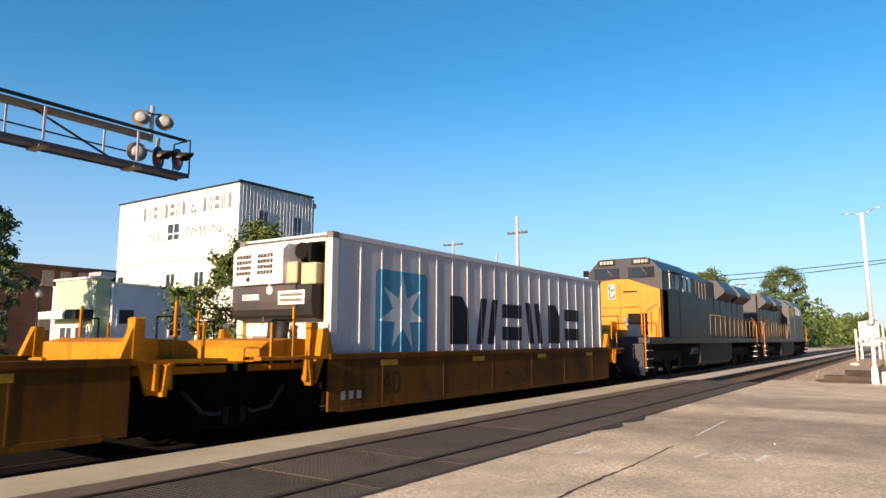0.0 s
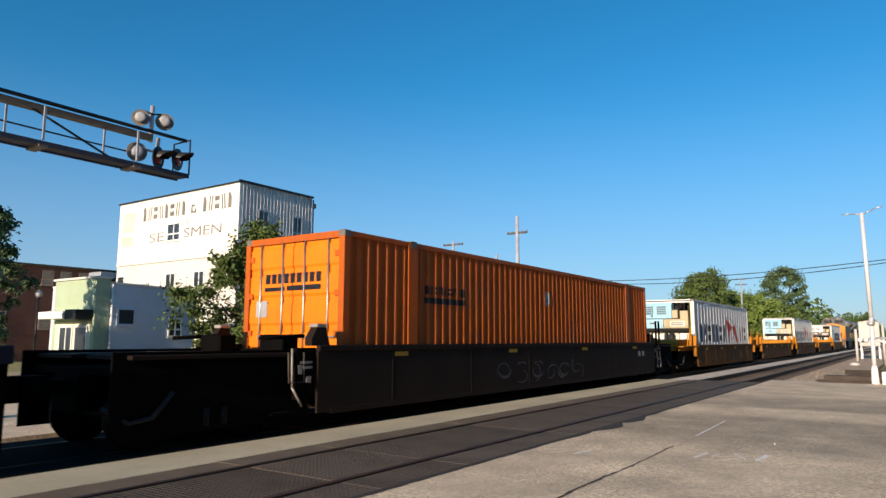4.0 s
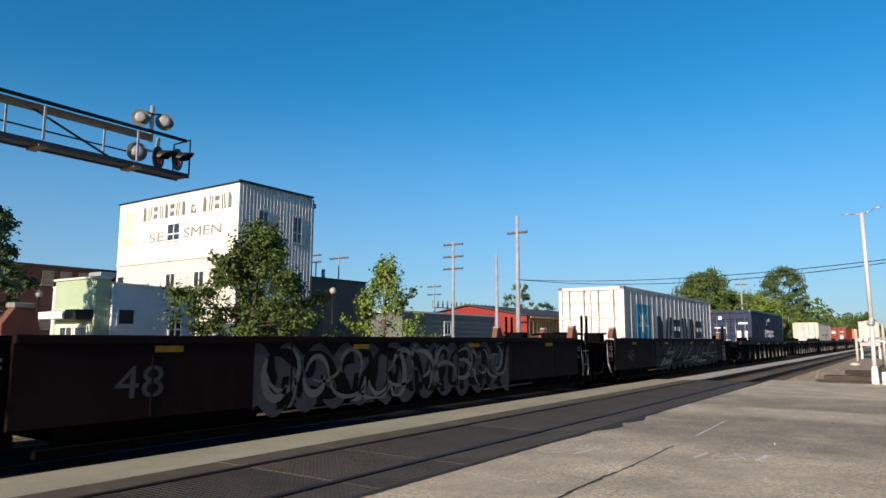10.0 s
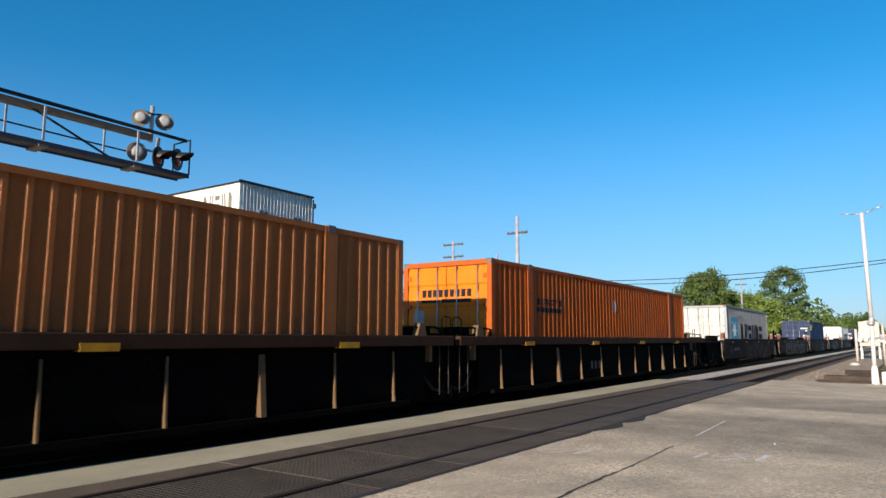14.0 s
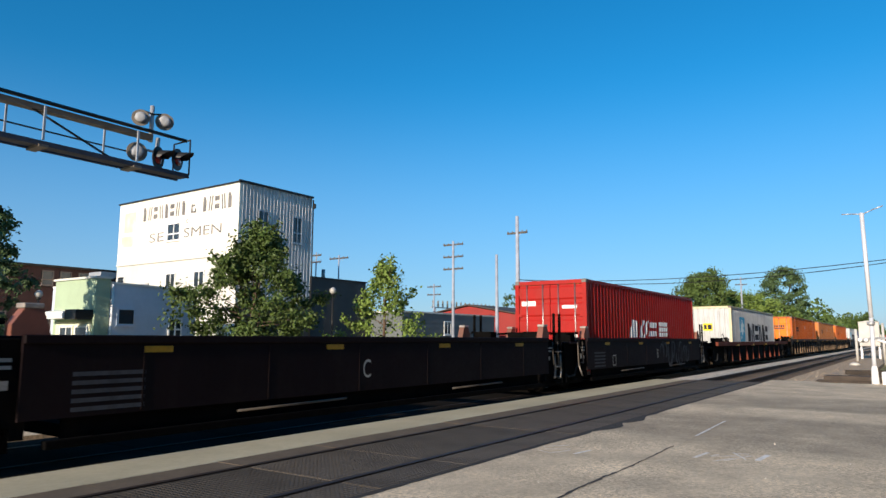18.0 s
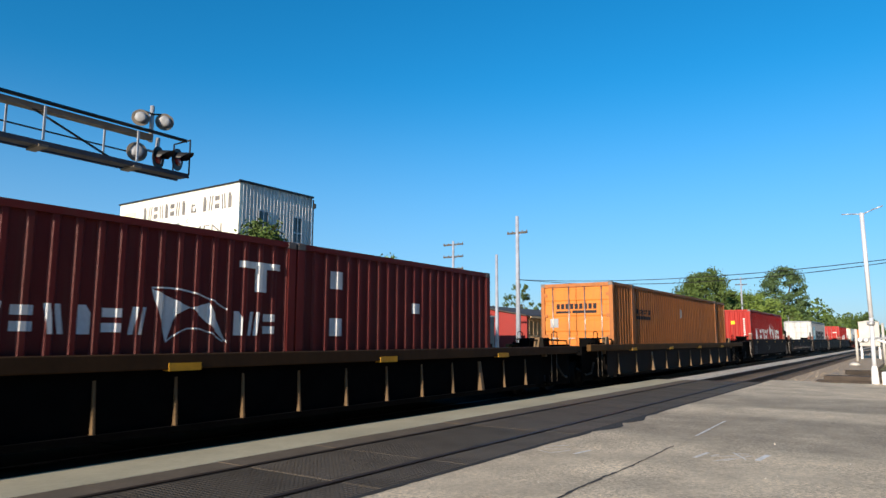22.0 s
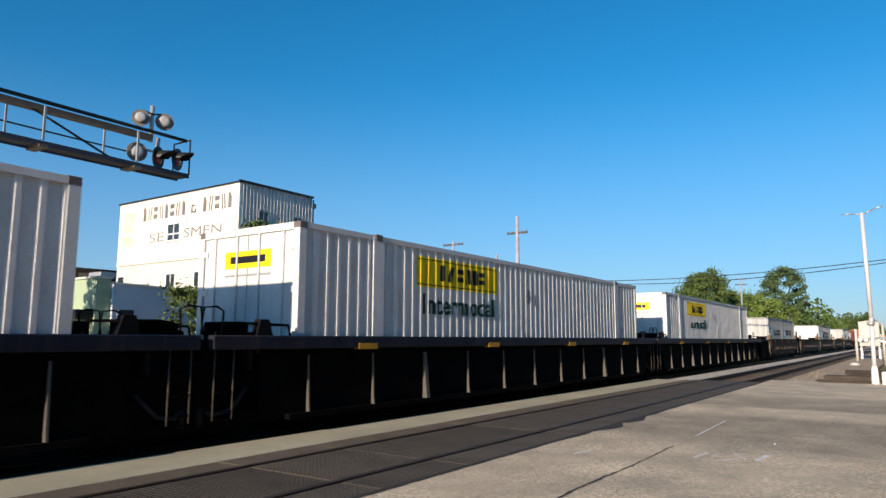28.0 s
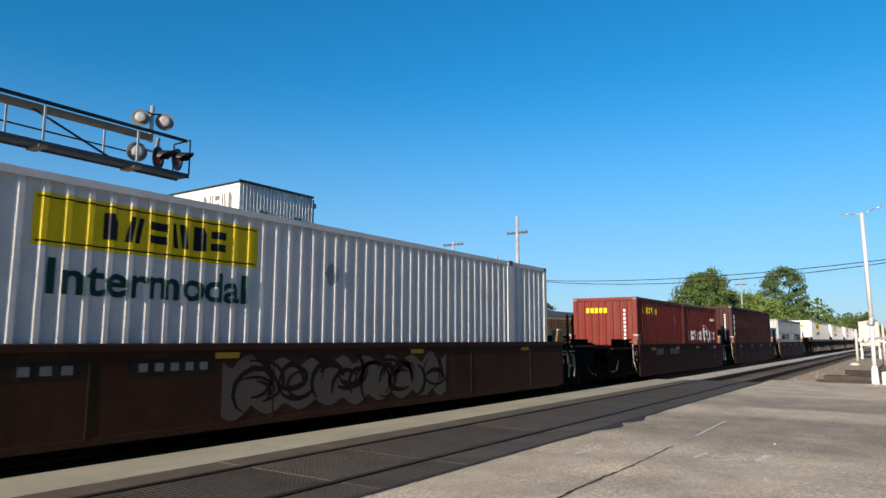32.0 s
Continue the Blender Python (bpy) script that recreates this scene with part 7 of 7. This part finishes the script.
# ---- the two engines ----
def engine(label):
    """A six-axle diesel engine, nose towards -x."""
    e = thing("diesel_locomotive", label, "locomotive", "engines of the train")
    blue = surface("engine blue", srgb(30, 38, 48), 0.42, 0, 0.2, 1.2, 0.4, (0.03, 0.024, 0.02), 0.35, spec=0.4)
    yel = paint("engine yellow", 206, 128, 46, 0.3, 0.5)
    grey = surface("engine grey", srgb(44, 46, 50), 0.6, 0, 0.2, 2, 0.4, (0.03, 0.022, 0.016), spec=0.15)
    rail_mat = paint("handrail dull", 124, 108, 80, 0.3)
    pane = glass("engine window", (0.012, 0.014, 0.018))
    part("frame", B(-9.9, 11.2, -1.5, 1.5, 1.3, 1.55, bevel=0.02), blue, e)
    nose = part("nose", Shape().prism([(-1.5, 1.55), (1.5, 1.55), (1.5, 3.38), (0.75, 3.74), (0.1, 3.8), (-0.3, 3.78), (-1.5, 3.36)], "x", -8.65, -7.6), yel, e, "flat yellow nose with a slanted top")
    part("nose_door", B(-8.69, -8.64, 0.05, 0.62, 1.6, 3.6, bevel=0.012), yel, nose)
    part("nose_window", B(-8.7, -8.64, 0.92, 1.2, 3.0, 3.35, bevel=0.01), pane, nose)
    hl = part("headlight_box", B(-8.74, -8.64, 0.2, 0.52, 3.0, 3.62, bevel=0.02), CAR_WHITE, nose)
    for z in (3.17, 3.45):
        part("lamp", Shape().lathe((-8.74, 0.36, z), (-1, 0, 0), [(0, 0.12), (0.02, 0.12), (0.03, 0.06)], 14), BRIGHT, hl)
    for z in (2.7, 3.3):
        part("grab_iron", Shape().pipe([(-8.64, -0.1, z), (-8.72, -0.1, z), (-8.72, -0.62, z), (-8.64, -0.62, z)], 0.02, 6), STEEL, nose)
    part("nose_recess", B(-8.7, -8.64, -1.0, -0.25, 1.62, 2.45), STEEL, nose)
    for y, z in ((-1.15, 2.55), (0.95, 2.45)):
        part("grab_iron", Shape().pipe([(-8.64, y, z), (-8.74, y, z), (-8.74, y, z - 0.8), (-8.64, y, z - 0.8)], 0.02, 6), yel, nose)
    for k in range(4):
        part("hose", Shape().sweep([(-10.62, -0.9 + 0.22 * k, 1.2), (-10.85, -0.88 + 0.22 * k, 1.0), (-10.9, -0.86 + 0.22 * k, 0.72), (-10.78, -0.84 + 0.22 * k, 0.55)], 0.025, 6), RUBBER, nose)
    part("platform_gate", Shape().pipe([(-10.45, -0.5, 1.55), (-10.45, -0.5, 2.3), (-10.45, 0.4, 2.3), (-10.45, 0.4, 1.55)], 0.02, 6), yel, nose)
    part("valve_box", B(-9.4, -9.0, -0.95, -0.45, 1.56, 2.0, bevel=0.02), CAR_WHITE, nose)
    part("sand_box", B(-9.3, -8.72, 0.2, 0.9, 1.56, 2.15, bevel=0.03), yel, nose)
    part("brake_chain", Shape().pipe([(-8.75, -0.15, 2.3), (-8.8, -0.3, 1.9), (-8.75, -0.35, 1.5)], 0.06, 6), GRAF_PALE, nose)
    cab = part("cab", Shape().prism([(-1.5, 1.55), (1.5, 1.55), (1.5, 4.12), (1.2, 4.45), (0.9, 4.66), (-0.9, 4.66), (-1.2, 4.45), (-1.5, 4.12)], "x", -8.3, -3.6), blue, e, "dark blue crew cab")
    for y in (-0.7, 0.7):
        part("windshield", B(-8.33, -8.29, y - 0.52, y + 0.52, 3.86, 4.28, bevel=0.01), pane, cab)
        part("wiper", Shape().tube((-8.345, y, 4.28), (-8.345, y - 0.25, 3.95), 0.012, 5), BRIGHT, cab)
        nb = part("number_board", B(-8.36, -8.29, y - 0.36, y + 0.36, 4.4, 4.62, bevel=0.01), RUBBER, cab)
        for k in range(4):
            part("number_bar", B(-8.37, -8.355, y - 0.28 + k * 0.145, y - 0.18 + k * 0.145, 4.45, 4.57), CAR_WHITE, nb)
    part("mirror", B(-8.3, -8.2, 1.5, 1.72, 4.0, 4.25, bevel=0.02), STEEL, cab)
    for side in (-1, 1):
        for x, w in ((-7.3, 0.5), (-6.6, 0.5), (-5.4, 0.4), (-4.7, 0.4)):
            part("window_frame", B(x - 0.05, x + w + 0.05, *sorted((side * 1.49, side * 1.515)), 3.45, 4.1), BRIGHT, cab)
            part("side_window", B(x, x + w, *sorted((side * 1.49, side * 1.525)), 3.5, 4.05), pane, cab)
        part("sunshade", B(-7.5, -5.8, *sorted((side * 1.5, side * 1.66)), 4.12, 4.15), blue, cab)
        part("cab_seam", B(-6.0, -5.96, *sorted((side * 1.49, side * 1.508)), 1.6, 3.4), STEEL, cab)
    part("electrical_cabinet", Shape().prism([(-1.48, 1.55), (1.48, 1.55), (1.48, 4.1), (0.9, 4.6), (-0.9, 4.6), (-1.48, 4.1)], "x", -3.58, -1.0), blue, e)
    for side in (-1, 1):
        for i in range(4):
            part("louvre", B(-3.3 + i * 0.55, -3.24 + i * 0.55, *sorted((side * 1.47, side * 1.5)), 3.3, 4.05), rail_mat, e)
    part("hood", B(-1.0, 9.6, -1.0, 1.0, 1.55, 4.42, bevel=0.06), blue, e)
    for i in range(7):
        x = -0.8 + i * 1.4
        for side in (-1, 1):
            part("hood_door", B(x, x + 1.28, *sorted((side * 1.0, side * 1.025)), 1.75, 3.6, bevel=0.008), blue, e)
    for x0, x1 in ((2.3, 5.3), (6.2, 9.3)):
        part("radiator", Shape().prism([(-1.05, 3.5), (1.05, 3.5), (1.5, 3.85), (1.5, 4.0), (1.1, 4.5), (-1.1, 4.5), (-1.5, 4.0), (-1.5, 3.85)], "x", x0, x1), blue, e, "dark radiator wing overhanging the hood")
    part("exhaust", B(1.2, 2.6, -0.35, 0.35, 4.35, 4.62, bevel=0.03), STEEL, e)
    part("fuel_tank", Shape().prism([(-1.45, 1.28), (1.45, 1.28), (1.45, 0.5), (1.25, 0.3), (-1.25, 0.3), (-1.45, 0.5)][::-1], "x", -2.8, 3.6), grey, e)
    part("air_reservoir", Shape().tube((-4.3, -1.25, 1.0), (-3.0, -1.25, 1.0), 0.2, 12), grey, e)
    for end in (-1, 1):
        part("pilot", Shape().prism([(end * 10.6, 1.3), (end * 10.6, 0.5), (end * 10.5, 0.2), (end * 10.5, 0.2), (end * 10.3, 1.3)][::end], "y", -1.45, 1.45), blue, e)
        part("coupler", Shape().box(*sorted((end * 10.6, end * 11.2)), -0.15, 0.15, 0.7, 0.95), STEEL, e)
        for side in (-1, 1):
            st = part("steps", B(*sorted((end * 9.9, end * 10.5)), *sorted((side * 1.25, side * 1.52)), 0.4, 1.3), STEEL, e)
            for z in (0.45, 0.75, 1.05):
                part("step", B(*sorted((end * 9.88, end * 10.52)), *sorted((side * 1.2, side * 1.56)), z, z + 0.03), BRIGHT, st)
            part("end_rail", Shape().pipe([(end * 10.55, side * 1.5, 0.5), (end * 10.55, side * 1.5, 2.4), (end * 9.6, side * 1.5, 2.65), (end * 9.1, side * 1.5, 2.75)], 0.022, 6), yel, e)
        part("end_rail", Shape().pipe([(end * 10.55, -1.4, 1.62), (end * 10.55, -1.4, 2.6), (end * 10.55, 1.4, 2.6), (end * 10.55, 1.4, 1.62)], 0.022, 6), yel, e)
    for side in (-1, 1):
        rail = part("handrail", Shape().tube((-0.9, side * 1.48, 2.62), (9.6, side * 1.48, 2.62), 0.02, 6), rail_mat, e)
        for i in range(11):
            x = -0.9 + i * 1.05
            part("stanchion", Shape().tube((x, side * 1.48, 1.62), (x, side * 1.48, 2.62), 0.022, 6), rail_mat, rail)
    for x in (-7.3, 7.3):
        tr = part("truck", B(-2.2, 2.2, -0.5, 0.5, 0.75, 0.95), STEEL, e)
        tr.location = (x, 0, 0)
        for side in (-1, 1):
            part("side_frame", Shape().prism([(-2.5, 0.45), (-2.5, 0.8), (-2.0, 1.02), (2.0, 1.02), (2.5, 0.8), (2.5, 0.45), (1.9, 0.4), (1.5, 0.62), (0.6, 0.62), (0, 0.42), (-0.6, 0.62), (-1.5, 0.62), (-1.9, 0.4)], "y", *sorted((side * 1.0, side * 1.16))), STEEL, tr)
        for dx in (-1.9, 0.0, 1.9):
            w = part("wheelset", shared("engine wheelset", lambda: Shape().lathe((0, GAUGE, 0), (0, 1, 0), [(-0.06, 0.55), (-0.03, 0.55), (-0.03, 0.52), (0.08, 0.515), (0.08, 0.43), (0.05, 0.42), (0.05, 0.16), (0.12, 0.12)], 22).lathe((0, -GAUGE, 0), (0, -1, 0), [(-0.06, 0.55), (-0.03, 0.55), (-0.03, 0.52), (0.08, 0.515), (0.08, 0.43), (0.05, 0.42), (0.05, 0.16), (0.12, 0.12)], 22).tube((0, -0.8, 0), (0, 0.8, 0), 0.1, 10), "wheelset", WHEEL), None, tr)
            w.location = (dx, 0, 0.52)
            WHEELS.append(w)
            for side in (-1, 1):
                part("axle_box", B(dx - 0.2, dx + 0.2, *sorted((side * 1.0, side * 1.22)), 0.36, 0.7), STEEL, tr)
    return e


put_on(engine("dark blue diesel locomotive with a yellow nose, facing backwards"), 40.0)
lead = put_on(engine("dark blue and yellow diesel locomotive leading the train"), 63.6)
LEAD = lead


def motions():
    """The train rolls past at one speed, and its wheels turn on it."""
    for ob, place, z in TRAIN:
        turn = 180 if ob is LEAD else 0
        walk(ob, [(t, pose(place + SHIFT + SPEED * t, TRACK_Y, z, 0, 0, turn)) for t in (0, 8, 16, 24, 32)])
        keys = ob.animation_data
        for curve in keys.action.layers[0].strips[0].channelbag(keys.action_slot).fcurves:
            for k in curve.keyframe_points:
                k.interpolation = "LINEAR"
    made = {}
    for w in WHEELS:
        r = w.location.z
        key = (round(w.location.x, 2), round(r, 2), w.parent.parent is LEAD)
        if key in made:
            w.rotation_mode = "QUATERNION"
            w.animation_data_create()
            w.animation_data.action = made[key].animation_data.action
            w.animation_data.action_slot = made[key].animation_data.action_slot
            continue
        made[key] = w
        sign = -1 if w.parent.parent is LEAD else 1
        step = radians(80) * r / SPEED
        n = math.ceil(32 / (round(step * FPS) / FPS))
        dt = 32 / n
        x = w.location.x
        rows = [(i * dt, pose(x, 0, r, 0, math.degrees(sign * SPEED * i * dt / r) % 360)) for i in range(n + 1)]
        walk(w, rows)


motions()
